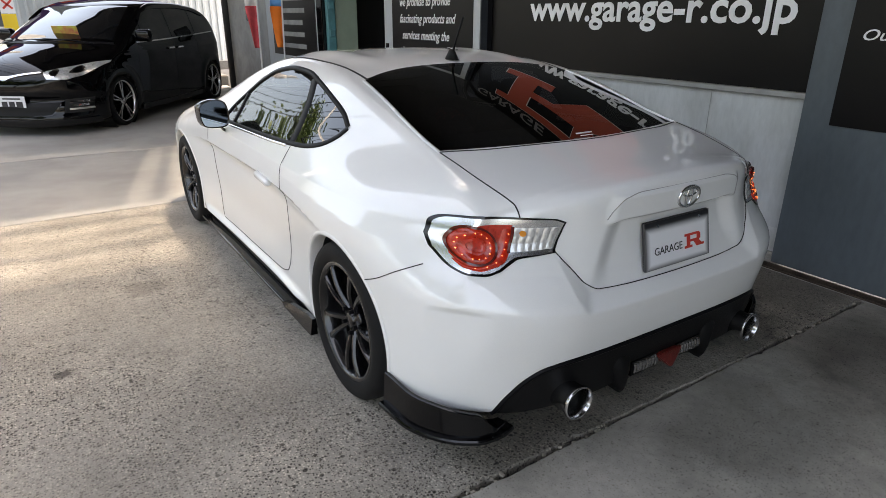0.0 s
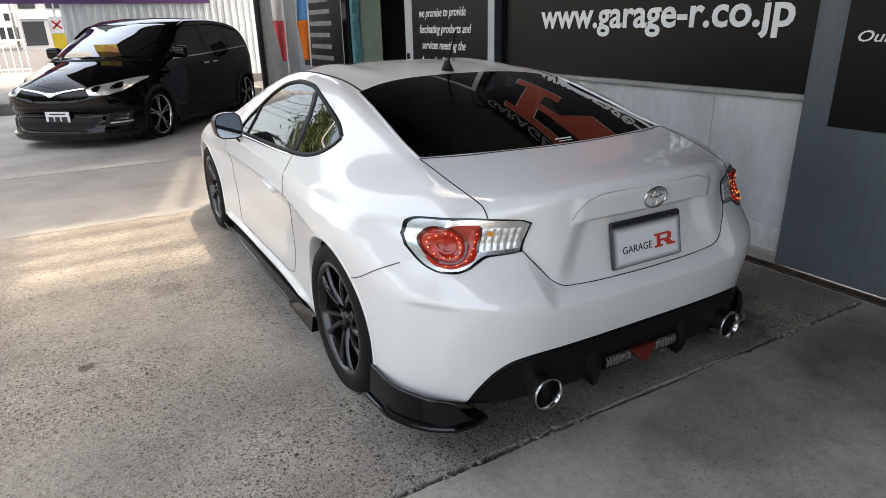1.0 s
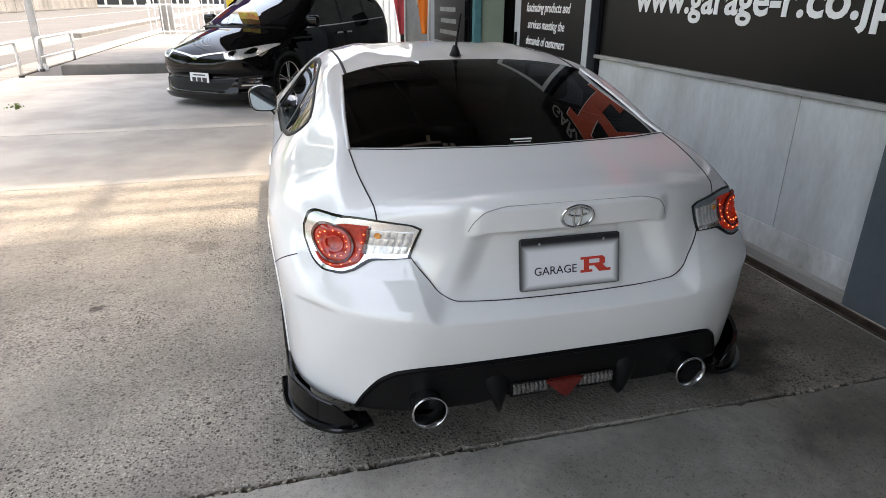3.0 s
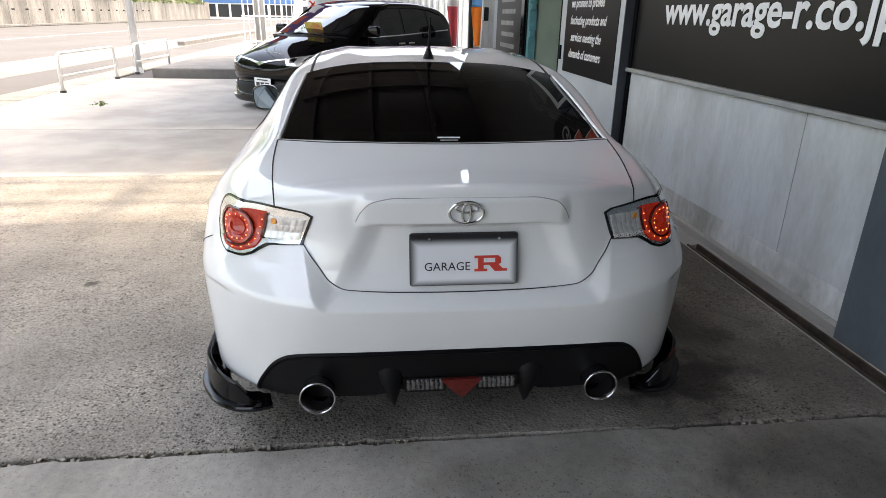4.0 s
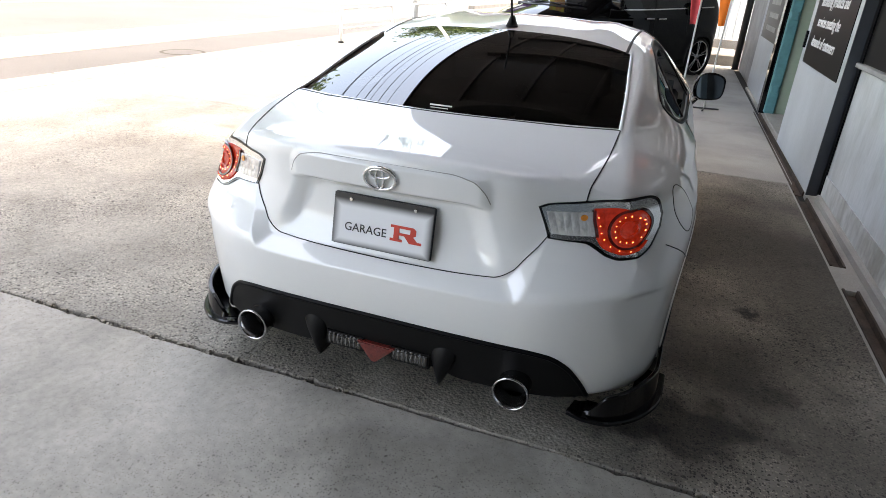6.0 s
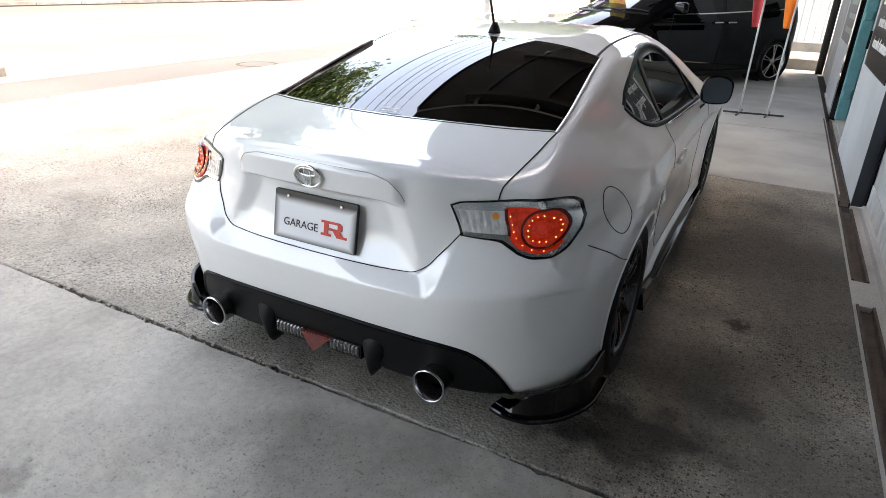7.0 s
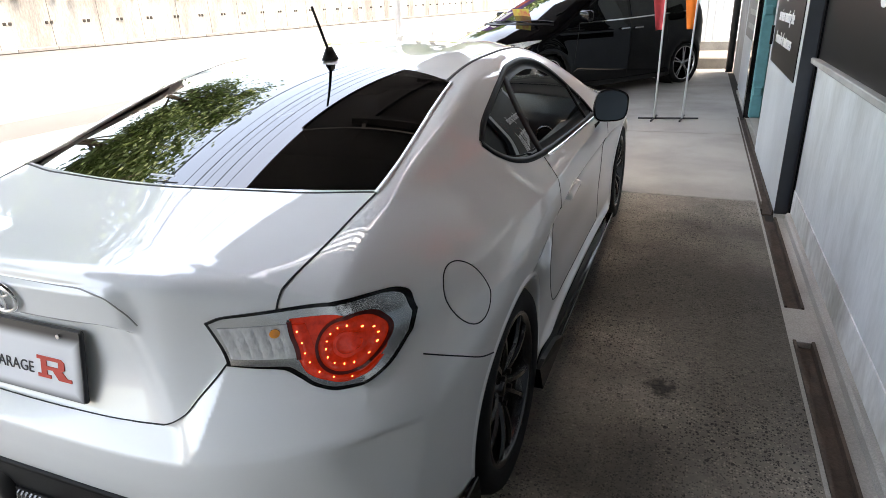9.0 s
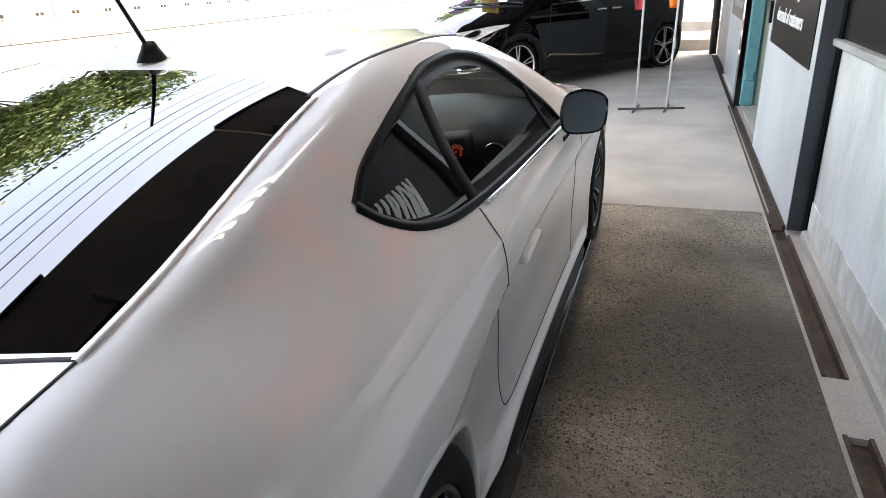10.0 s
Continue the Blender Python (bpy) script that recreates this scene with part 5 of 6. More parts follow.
patch("diffuser", ruled(D_TOP, D_LOW), 70, 12, from_rear, 0.004, 0.03, MATT, car, "matt black plastic rear diffuser")
strip("diffuser_edge", D_TOP, 0.016, from_rear, 0.006, TRIM, car, 120, crown=0.004)
ub = bmesh.new()
box(ub, -0.62, 0.62, 0.12, 0.5, 0.22, 0.27)
part("rear_floor", ub, SOOT, car, "black underbody")
for s in (-1, 1):
    fb = bmesh.new()
    # a keel that grows out of the diffuser's face
    rows = []
    for z, y, w in ((0.366, 0.016, 0.048), (0.335, 0.0, 0.045), (0.295, -0.006, 0.036), (0.255, -0.004, 0.022), (0.222, 0.004, 0.010), (0.200, 0.018, 0.004)):
        mid_x = s * (0.232 - 0.10 * (0.372 - z))
        rows.append([fb.verts.new((mid_x + k * w, y + 0.020 * abs(k) ** 2.5 + (0.16 if abs(k) > 1 else 0), z + 0.012 * (abs(k) > 1))) for k in (-1.05, -1, -0.75, -0.35, 0, 0.35, 0.75, 1, 1.05)])
    for a, b in zip(rows, rows[1:]):
        for i in range(8):
            fb.faces.new((a[i], a[i + 1], b[i + 1], b[i]))
    fb.faces.new(rows[-1])
    part("diffuser_fin", fb, MATT, car, "black diffuser fin", True)
    eb = bmesh.new()
    lathe(eb, [(0.0545, 0.0), (0.057, 0.005), (0.0565, 0.014), (0.051, 0.03), (0.049, 0.22), (0.044, 0.22), (0.047, 0.03), (0.0505, 0.004)], 48)
    em = Matrix.Translation((s * 0.455, -0.028, 0.272)) @ pose(0, 0, 0, -6, 0, 90)
    bmesh.ops.transform(eb, matrix=em, verts=eb.verts[:])
    tip = part("exhaust_tip", eb, STEEL, car, "polished round exhaust tip", True)
    eb = bmesh.new()
    bmesh.ops.create_cone(eb, cap_ends=True, segments=32, radius1=0.0455, radius2=0.0455, depth=0.01, matrix=Matrix.Translation((s * 0.455, 0.07, 0.262)) @ pose(0, 0, 0, 84, 0, 0))
    part("pipe_inside", eb, SOOT, tip, "sooty pipe inside")
    eb = bmesh.new()
    rod(eb, (s * 0.455, 0.19, 0.255), (s * 0.45, 0.75, 0.235), 0.10, 24)
    part("silencer", eb, SOOT, car)
    nu = 24
    gx = s * np.linspace(0.056, 0.176, nu + 1)
    rows = []
    for z, y in ((0.305, 0.014), (0.300, 0.006), (0.290, 0.004), (0.280, 0.004), (0.270, 0.006), (0.264, 0.014)):
        rows.append(np.stack([gx, y - 0.005 * np.abs(np.sin(np.arange(nu + 1) * math.pi / 3)), np.full(nu + 1, z)], 1))
    fs = [(r * (nu + 1) + i, r * (nu + 1) + i + 1, (r + 1) * (nu + 1) + i + 1, (r + 1) * (nu + 1) + i) for r in range(5) for i in range(nu)]
    pieces("reversing_lamp", np.concatenate(rows), fs, SHADED_CLEAR, car, "clear fluted lamp beside the fog lamp").data.set_sharp_from_angle(angle=0.3)
    boxed("lamp_surround", (min(s * 0.050, s * 0.182), max(s * 0.050, s * 0.182), 0.010, 0.06, 0.258, 0.310), MATT, car)
fb = bmesh.new()
tri = [(-0.068, 0.304), (0.068, 0.304), (0.007, 0.250), (-0.007, 0.250)]
lo = [fb.verts.new((x, -0.006 + (0.004 if z > 0.25 else -0.012), z)) for x, z in tri]
hi = [fb.verts.new((x, 0.06, z)) for x, z in tri]
fb.faces.new(lo), fb.faces.new(hi)
for i in range(4):
    fb.faces.new((lo[i], lo[(i + 1) % 4], hi[(i + 1) % 4], hi[i]))
bmesh.ops.bevel(fb, geom=fb.edges[:], offset=0.003, segments=2, affect="EDGES")
part("fog_lamp", fb, mat("red_fog_lens", (0.15, 0.016, 0.012), 0.3, coat=0.1, spec=0.3, vary=0.4, scale=60, bump=0.5, fine_scale=120), car, "dark red triangular rear fog lamp")

# aerial
ab = bmesh.new()
bmesh.ops.create_cone(ab, cap_ends=True, segments=20, radius1=0.036, radius2=0.013, depth=0.055, matrix=Matrix.Translation((0, 1.375, 1.222)) @ Matrix.Diagonal((0.75, 1.25, 0.85, 1)))
aerial = part("aerial", ab, MATT, car, "short black roof aerial", True)
ab = bmesh.new()
rod(ab, (0, 1.368, 1.232), (0, 1.288, 1.385), 0.006, 10, 0.0045)
part("aerial_mast", ab, MATT, aerial, "", True)
for i in range(2):
    boxed("sticker_bar", (-0.040, 0.040, -0.001, 0.001, -0.003, 0.003), SIGN_W, car, "small white lettered sticker",
          m=Matrix.Translation((0.0, 0.492 - 0.016 * i, 0.9875 - 0.0062 * i)) @ pose(0, 0, 0, -65, 0, 0) @ Matrix.Diagonal((1 - 0.2 * i, 1, 1 - 0.6 * i, 1)))


# wheels
def wheel_at(x, y, z, s):
    w = new("wheel")
    w.parent = car
    w.matrix_basis = Matrix.Translation((x, y, z)) @ pose(0, 0, 0, random.uniform(0, 72), 0, 0) @ Matrix.Diagonal((s, 1, 1, 1))
    b = bmesh.new()
    R = 0.309
    lathe(b, [(0.232, 0.0), (0.240, 0.006), (0.265, 0.012), (0.290, 0.008), (0.303, -0.006), (R, -0.03), (R, -0.19), (0.30, -0.215), (0.24, -0.215), (0.232, -0.2)], 64)
    part("tyre", b, RUBBER, w, "black low-profile tyre", True)
    b = bmesh.new()
    lathe(b, [(0.233, 0.002), (0.236, -0.004), (0.233, -0.012), (0.226, -0.014), (0.215, -0.03), (0.208, -0.20), (0.200, -0.20), (0.205, -0.03), (0.216, -0.006), (0.222, 0.003)], 64)
    part("rim", b, RIM, w, "dark gunmetal rim", True)
    for i in range(10):
        b = bmesh.new()
        n = 7
        rows = []
        for k in range(n):
            q = k / (n - 1)
            r = 0.045 + (0.222 - 0.045) * q
            xo = -0.030 + 0.022 * q + 0.012 * math.sin(q * math.pi)
            hw = 0.0125 - 0.004 * math.sin(q * math.pi) + 0.003 * q * q
            dp = 0.028 - 0.010 * q
            rows.append([b.verts.new(c) for c in ((xo, -hw * 0.6, r), (xo, hw * 0.6, r), (xo - dp * 0.4, hw, r), (xo - dp, hw * 0.8, r), (xo - dp, -hw * 0.8, r), (xo - dp * 0.4, -hw, r))])
        for a, c in zip(rows, rows[1:]):
            for k in range(6):
                b.faces.new((a[k], a[(k + 1) % 6], c[(k + 1) % 6], c[k]))
        b.faces.new(rows[0]), b.faces.new(rows[-1])
        bmesh.ops.transform(b, matrix=pose(0, 0, 0, 36 * i + (5 if i % 2 else -5), 0, 0), verts=b.verts[:])
        part("spoke", b, RIM, w)
    b = bmesh.new()
    lathe(b, [(0.0005, -0.022), (0.028, -0.022), (0.031, -0.026), (0.034, -0.036), (0.066, -0.036), (0.070, -0.042), (0.070, -0.07), (0.0005, -0.07)], 40, False)
    part("hub", b, RIM, w, "", True)
    for i in range(5):
        b = bmesh.new()
        a = i * 2 * math.pi / 5
        bmesh.ops.create_cone(b, cap_ends=True, segments=6, radius1=0.009, radius2=0.009, depth=0.03, matrix=Matrix.Translation((-0.03, 0.05 * math.cos(a), 0.05 * math.sin(a))) @ pose(0, 0, 0, 0, 90, 0))
        part("wheel_nut", b, TRIM, w)
    b = bmesh.new()
    lathe(b, [(0.0005, -0.10), (0.145, -0.10), (0.147, -0.105), (0.147, -0.125), (0.0005, -0.125)], 48, False)
    part("brake_disc", b, STEEL, w, "steel brake disc", True)
    return w


for hy, hz in HUBS:
    for s in (-1, 1):
        wheel_at(s * 0.868, hy, 0.309, s)

# cabin
cb = bmesh.new()
box(cb, -0.68, 0.68, 0.62, 1.12, 0.86, 0.90, bevel=0.02)
part("parcel_shelf", cb, CABIN, car, "black parcel shelf")
cb = bmesh.new()
dash = [(2.08, 0.60), (2.06, 0.70), (2.075, 0.80), (2.11, 0.855), (2.20, 0.885), (2.40, 0.898), (2.62, 0.892), (2.82, 0.865), (2.82, 0.60)]
rows = []
for x in np.linspace(-0.74, 0.74, 25):
    hump = 0.020 * math.exp(-((x - 0.36) / 0.17) ** 2) - 0.016 * (x / 0.74) ** 4
    rows.append([cb.verts.new((x, y + 0.03 * (x / 0.74) ** 4 - 0.02 * math.exp(-((x - 0.36) / 0.15) ** 2), z + (hump if 0.75 < z else 0))) for y, z in dash])
for a, b in zip(rows, rows[1:]):
    for i in range(len(dash)):
        cb.faces.new((a[i], a[(i + 1) % len(dash)], b[(i + 1) % len(dash)], b[i]))
cb.faces.new(rows[0]), cb.faces.new(rows[-1])
part("dashboard", cb, CABIN, car, "black dashboard", True).data.set_sharp_from_angle(angle=0.8)
for x in (0.665, -0.665, 0.08, -0.08):
    cb = bmesh.new()
    lathe(cb, [(0.040, 0), (0.046, 0.010), (0.043, 0.016), (0.034, 0.006)], 32)
    bmesh.ops.transform(cb, matrix=Matrix.Translation((x, 2.078, 0.80)) @ pose(0, 0, 0, 0, 0, -90), verts=cb.verts[:])
    part("air_vent", cb, STEEL, car, "round air vent", True)
cb = bmesh.new()
box(cb, 0.19, 0.58, 2.035, 2.2, 0.775, 0.868, bevel=0.03, seg=3)
part("instrument_hood", cb, CABIN, car, "", True)
for x, r in ((0.27, 0.032), (0.365, 0.042), (0.47, 0.036), (0.545, 0.022)):
    cb = bmesh.new()
    lathe(cb, [(r, 0), (r + 0.004, 0.006), (r + 0.001, 0.010), (r - 0.004, 0.004)], 28)
    bmesh.ops.transform(cb, matrix=Matrix.Translation((x, 2.036, 0.822)) @ pose(0, 0, 0, 0, 0, -90), verts=cb.verts[:])
    dial = part("instrument_dial", cb, STEEL, car, "instrument with glowing red scale", True)
    for k in range(9):
        a = radians(-40 + 32 * k)
        boxed("scale_mark", (-0.0018, 0.0018, -0.002, 0.0, 0.62 * r, 0.88 * r), DIAL_RED, dial, m=Matrix.Translation((x, 2.031, 0.822)) @ pose(0, 0, 0, 0, math.degrees(a) - 90, 0))
    boxed("needle", (-0.0012, 0.0012, -0.003, 0.0, 0.0, 0.75 * r), DIAL_RED, dial, m=Matrix.Translation((x, 2.031, 0.822)) @ pose(0, 0, 0, 0, -120, 0))
wheel_m = Matrix.Translation((0.35, 1.90, 0.735)) @ pose(0, 0, 0, 66, 0, 0)
cb = bmesh.new()
tube(cb, [wheel_m @ Vector((0.18 * math.cos(t * math.pi / 18), 0.18 * math.sin(t * math.pi / 18), 0)) for t in range(36)], 0.016, 10, True)
for a in (0.1, math.pi - 0.1, -math.pi / 2):
    tube(cb, [wheel_m @ Vector((0.05 * math.cos(a), 0.05 * math.sin(a), -0.02)), wheel_m @ Vector((0.17 * math.cos(a), 0.17 * math.sin(a), 0))], 0.014, 8)
box(cb, -0.06, 0.06, -0.05, 0.05, -0.04, 0.0, bevel=0.015, m=wheel_m)
part("steering_wheel", cb, CABIN, car, "black steering wheel", True)
for x in (-0.36, 0.36):
    cb = bmesh.new()
    box(cb, x - 0.24, x + 0.24, 1.45, 1.95, 0.40, 0.56, bevel=0.05, seg=3)
    box(cb, -0.24, 0.24, -0.06, 0.06, 0.0, 0.50, bevel=0.05, seg=3, m=Matrix.Translation((x, 1.44, 0.48)) @ pose(0, 0, 0, 18, 0, 0))
    box(cb, -0.12, 0.12, -0.045, 0.045, 0.48, 0.66, bevel=0.035, seg=3, m=Matrix.Translation((x, 1.44, 0.46)) @ pose(0, 0, 0, 14, 0, 0))
    part("seat", cb, CLOTH, car, "black bucket seat", True)
for s in (-1, 1):
    cb = bmesh.new()
    box(cb, min(s * 0.70, s * 0.775), max(s * 0.70, s * 0.775), 1.0, 2.5, 0.35, 0.85, bevel=0.02)
    part("door_card", cb, CABIN, car, "black door lining")
cb = bmesh.new()
box(cb, -0.72, 0.72, 0.5, 2.9, 0.30, 0.36)
part("cabin_floor", cb, CABIN, car)


# ---- the black minivan ----
V_TOP = smooth([(-4.0, 0.55), (-3.62, 0.80), (-3.40, 1.10), (-3.05, 1.47), (-2.7, 1.555), (-2.0, 1.605), (-1.4, 1.60), (-0.95, 1.54), (-0.5, 1.38), (0.0, 1.165), (0.24, 1.055), (0.45, 0.985), (0.7, 0.88), (0.86, 0.77), (0.95, 0.62), (1.1, 0.42)], 0.06)
V_HALF = curve([(0.1, 0.96), (0.35, 0.985), (0.7, 1.0), (0.95, 0.99), (1.05, 0.965), (1.12, 0.945), (1.5, 0.815), (1.7, 0.72)])
V_HUBS = (0.0, -2.88)
V_ARCH = 0.345


def van_solid(x, f, z):
    x, f, z = (np.asarray(v, float) for v in (x, f, z))
    ax = np.abs(x)
    half = 0.90 * V_HALF(z)
    for hf in V_HUBS:
        half = half + 0.018 * np.exp(-((np.hypot(f - hf, z - 0.32) - 0.40) / 0.07) ** 2)
    n = 3.0
    u = ax / half
    nose = 0.85 - 0.05 * np.exp(-((z - 0.42) / 0.05) ** 2) + 0.03 * step(0.30, 0.20, z)
    v = np.maximum(np.clip(f - 0.1, 0, None) / nose, np.clip(-2.95 - f, 0, None) / 0.64)
    plan = ((u ** n + v ** n) ** (1 / n) - 1) * 0.88
    swept = f + 0.33 * (ax / 0.75) ** 2 * step(-1.7, -0.7, f) * step(0.95, 0.5, f)
    top = (z - V_TOP(swept) + 0.05 * (ax / 0.8) ** 2.4) * 0.9
    crease = 0.006 * np.exp(-np.abs(z - 0.93) / 0.02) * step(0.3, -0.2, f)
    return smax(smax(plan - crease, top, 0.06), 0.14 - z, 0.04)


def van_skin(low, high):
    return skin(lambda x, y, z: van_solid(x, y, z), low, high, (-2.9, 0.1, 0.72), 0.032)


van = thing("minivan", "glossy black minivan parked on the forecourt", "van", (-1.38, 8.72, 0.0), 143.1)
vv, vf = van_skin((-1.0, -3.7, 0.1), (1.0, 1.05, 1.70))
vmid = vv[vf].mean(1)
vk = np.ones(len(vf), bool)
for hf in V_HUBS:
    vk &= ~((np.hypot(vmid[:, 1] - hf, vmid[:, 2] - 0.32) < V_ARCH) & (np.abs(vmid[:, 0]) > 0.6))
van_v, van_f = compact(vv, vf[vk])


def van_march(o, d, far):
    t = np.full(len(o), np.nan)
    steps = np.linspace(0, far, 160)
    for q in steps:
        hit = (van_solid(*(o + d * q).T) < 0) & np.isnan(t)
        t[hit] = q
    hi = np.where(np.isnan(t), far, t)
    lo = hi - steps[1]
    for _ in range(20):
        m = (lo + hi) / 2
        isin = van_solid(*(o + d * m[:, None]).T) < 0
        hi, lo = np.where(isin, m, hi), np.where(isin, lo, m)
    return o + d * hi[:, None]


def van_n(p):
    e = 4e-3
    g = np.stack([van_solid(*(p + np.eye(3)[i] * e).T) - van_solid(*(p - np.eye(3)[i] * e).T) for i in range(3)], 1)
    return g / (np.linalg.norm(g, axis=1, keepdims=True) + 1e-12)


def van_side(s):
    return lambda a, b: van_march(np.stack([np.full(len(a), s * 1.3), a, b], 1), np.tile([-s * 1.0, 0, 0], (len(a), 1)), 1.2)


def van_top(a, b):
    return van_march(np.stack([a, b, np.full(len(a), 2.1)], 1), np.tile([0, 0, -1.0], (len(a), 1)), 1.6)


def van_front(a, b):
    return van_march(np.stack([a, np.full(len(a), 1.4), b], 1), np.tile([0, -1.0, 0], (len(a), 1)), 1.4)


van_body = pieces("body", van_v, van_f, VANBLACK, van, "glossy black body", True)
VAN_LEAN = 0.14   # the bonnet and the windscreen are crowned towards the road
body_n = van_n(van_v)
body_n[:, 0] += VAN_LEAN * step(0.5, 0.85, body_n[:, 2]) * step(-0.3, 0.1, van_v[:, 1])
van_body.data.normals_split_custom_set_from_vertices([tuple(v / np.linalg.norm(v)) for v in body_n])


def van_strip(name, pts, width, project, lift, material, n=30):
    """A narrow moulding along plan points laid on the van."""
    pts = np.array(pts, float)
    q = np.concatenate([[0], np.cumsum(np.linalg.norm(np.diff(pts, axis=0), axis=1))])
    t = np.linspace(0, q[-1], n)
    p = project(curve(list(zip(q, pts[:, 0])))(t), curve(list(zip(q, pts[:, 1])))(t))
    nr = van_n(p)
    side = np.cross(nr, np.gradient(p, axis=0))
    side /= np.linalg.norm(side, axis=1, keepdims=True) + 1e-9
    rows = [p - side * width / 2 - nr * 0.003, p - side * width / 2 + nr * lift, p + side * width / 2 + nr * lift, p + side * width / 2 - nr * 0.003]
    return pieces(name, np.concatenate(rows), [(r * n + i, r * n + i + 1, (r + 1) * n + i + 1, (r + 1) * n + i) for r in range(3) for i in range(n - 1)], material, van)


van_screen = patch("windscreen", ruled([(-0.57, -1.02), (0, -0.80), (0.57, -1.02)], [(-0.74, -0.20), (0, 0.22), (0.74, -0.20)]), 28, 20, van_top, 0.004, 0.006, TINT, van, "dark reflecting windscreen", van_n)
screen_v = np.array([tuple(v.co) for v in van_screen.data.vertices])
screen_n = van_n(screen_v)
screen_n[:, 0] += 0.26 * (1 - step(-0.2, 0.62, screen_v[:, 0]))
van_screen.data.normals_split_custom_set_from_vertices([tuple(v / np.linalg.norm(v)) for v in screen_n])
van_strip("cowl", [(-0.78, -0.17), (-0.4, 0.14), (0, 0.255), (0.4, 0.14), (0.78, -0.17)], 0.05, van_top, 0.002, MATT)
vb = bmesh.new()
for a, b in (((0.52, 0.10), (-0.10, 0.18)), ((-0.05, 0.17), (-0.62, 0.02))):
    ends = van_top(np.array([a[0], b[0]]), np.array([a[1], b[1]]))
    tube(vb, [Vector(ends[0]) + Vector((0, 0, 0.012)), (Vector(ends[0]) + Vector(ends[1])) / 2 + Vector((0, 0, 0.03)), Vector(ends[1]) + Vector((0, 0, 0.012))], 0.009, 6)
part("wiper", vb, MATT, van, "black windscreen wipers")
boxed("notice_card", (-0.15, 0.15, -0.002, 0.002, -0.10, 0.10), mat("yellow_green_card", (0.62, 0.60, 0.10), 0.7, alt=(0.6, 0.15, 0.1), vary=0.3, scale=9), van, "bright card behind the windscreen", m=Matrix.Translation((-0.25, -0.02, 1.16)) @ pose(0, 0, 0, -25, 0, 12))
for s in (-1, 1):
    patch("side_window", ruled([(-0.60, 1.16), (-0.66, 1.20), (-0.70, 1.225)], [(-0.36, 1.045), (-0.5, 1.045), (-0.70, 1.05)]), 8, 5, van_side(s), 0.004, 0.006, TINT, van, "", van_n)
    patch("side_window", ruled([(-0.80, 1.28), (-1.02, 1.42), (-1.25, 1.465), (-1.56, 1.485)], [(-0.76, 1.055), (-1.0, 1.06), (-1.3, 1.07), (-1.56, 1.08)]), 16, 7, van_side(s), 0.004, 0.006, TINT, van, "", van_n)
    patch("side_window", ruled([(-1.62, 1.487), (-2.0, 1.485), (-2.36, 1.46)], [(-1.62, 1.082), (-2.0, 1.095), (-2.36, 1.11)]), 12, 6, van_side(s), 0.004, 0.006, TINT, van, "", van_n)
    patch("side_window", ruled([(-2.43, 1.455), (-2.7, 1.42), (-2.92, 1.36)], [(-2.43, 1.115), (-2.8, 1.13), (-3.10, 1.145)]), 12, 6, van_side(s), 0.004, 0.006, TINT, van, "", van_n)
    van_strip("chrome_strip", [(-0.55, 1.035), (-1.3, 1.05), (-2.2, 1.085), (-3.1, 1.125)], 0.018, van_side(s), 0.006, CHROME, 40)
    van_strip("visor", [(-0.82, 1.31), (-1.05, 1.445), (-1.3, 1.485), (-2.0, 1.503), (-2.5, 1.475), (-2.9, 1.395)], 0.035, van_side(s), 0.022, GLOSS, 40)
    for line in ([(-0.56, 1.03), (-0.50, 0.7), (-0.44, 0.25)], [(-1.59, 1.07), (-1.59, 0.6), (-1.56, 0.22)], [(-2.40, 1.10), (-2.40, 0.85), (-2.46, 0.66)]):
        van_strip("door_gap", line, 0.007, van_side(s), 0.001, SOOT, 20)
    van_strip("skirt", [(-0.42, 0.185), (-1.4, 0.175), (-2.44, 0.185)], 0.07, van_side(s), 0.022, GLOSS, 30)
    lampv = patch("headlamp", ruled([(s * 0.44, 0.745), (s * 0.65, 0.80), (s * 0.80, 0.835), (s * 0.885, 0.845)], [(s * 0.50, 0.665), (s * 0.68, 0.66), (s * 0.81, 0.745), (s * 0.888, 0.82)]), 28, 8, van_front, 0.006, 0.006, CLEAR, van, "clear headlamp", van_n)
    for hx, hz in ((0.56, 0.725), (0.70, 0.755)):
        patch("projector", disc(s * hx, hz, 0.040, 0.036), 20, 4, van_front, 0.010, 0.004, GLOSS, lampv, "", van_n)
        patch("projector_ring", disc(s * hx, hz, 0.044, 0.040, 0.8), 20, 2, van_front, 0.013, 0.004, CHROME, lampv, "", van_n)
    patch("bumper_vent", ruled([(s * 0.62, 0.43), (s * 0.84, 0.44)], [(s * 0.62, 0.27), (s * 0.82, 0.27)]), 6, 4, van_front, 0.004, 0.004, SOOT, van, "", van_n)
    for z in (0.395, 0.355, 0.315):
        patch("fog_slat", ruled([(s * 0.66, z + 0.010), (s * 0.83, z + 0.014)], [(s * 0.66, z - 0.010), (s * 0.83, z - 0.008)]), 8, 2, van_front, 0.010, 0.008, CHROME, van, "", van_n)
    vb = bmesh.new()
    box(vb, -0.11, 0.11, -0.06, 0.06, -0.08, 0.08, bevel=0.045, seg=3, m=Matrix.Translation((s * 0.985, -0.58, 1.125)))
    box(vb, -0.05, 0.05, -0.03, 0.03, -0.02, 0.02, bevel=0.01, m=Matrix.Translation((s * 0.88, -0.58, 1.07)))
    part("door_mirror", vb, VANBLACK, van, "", True)
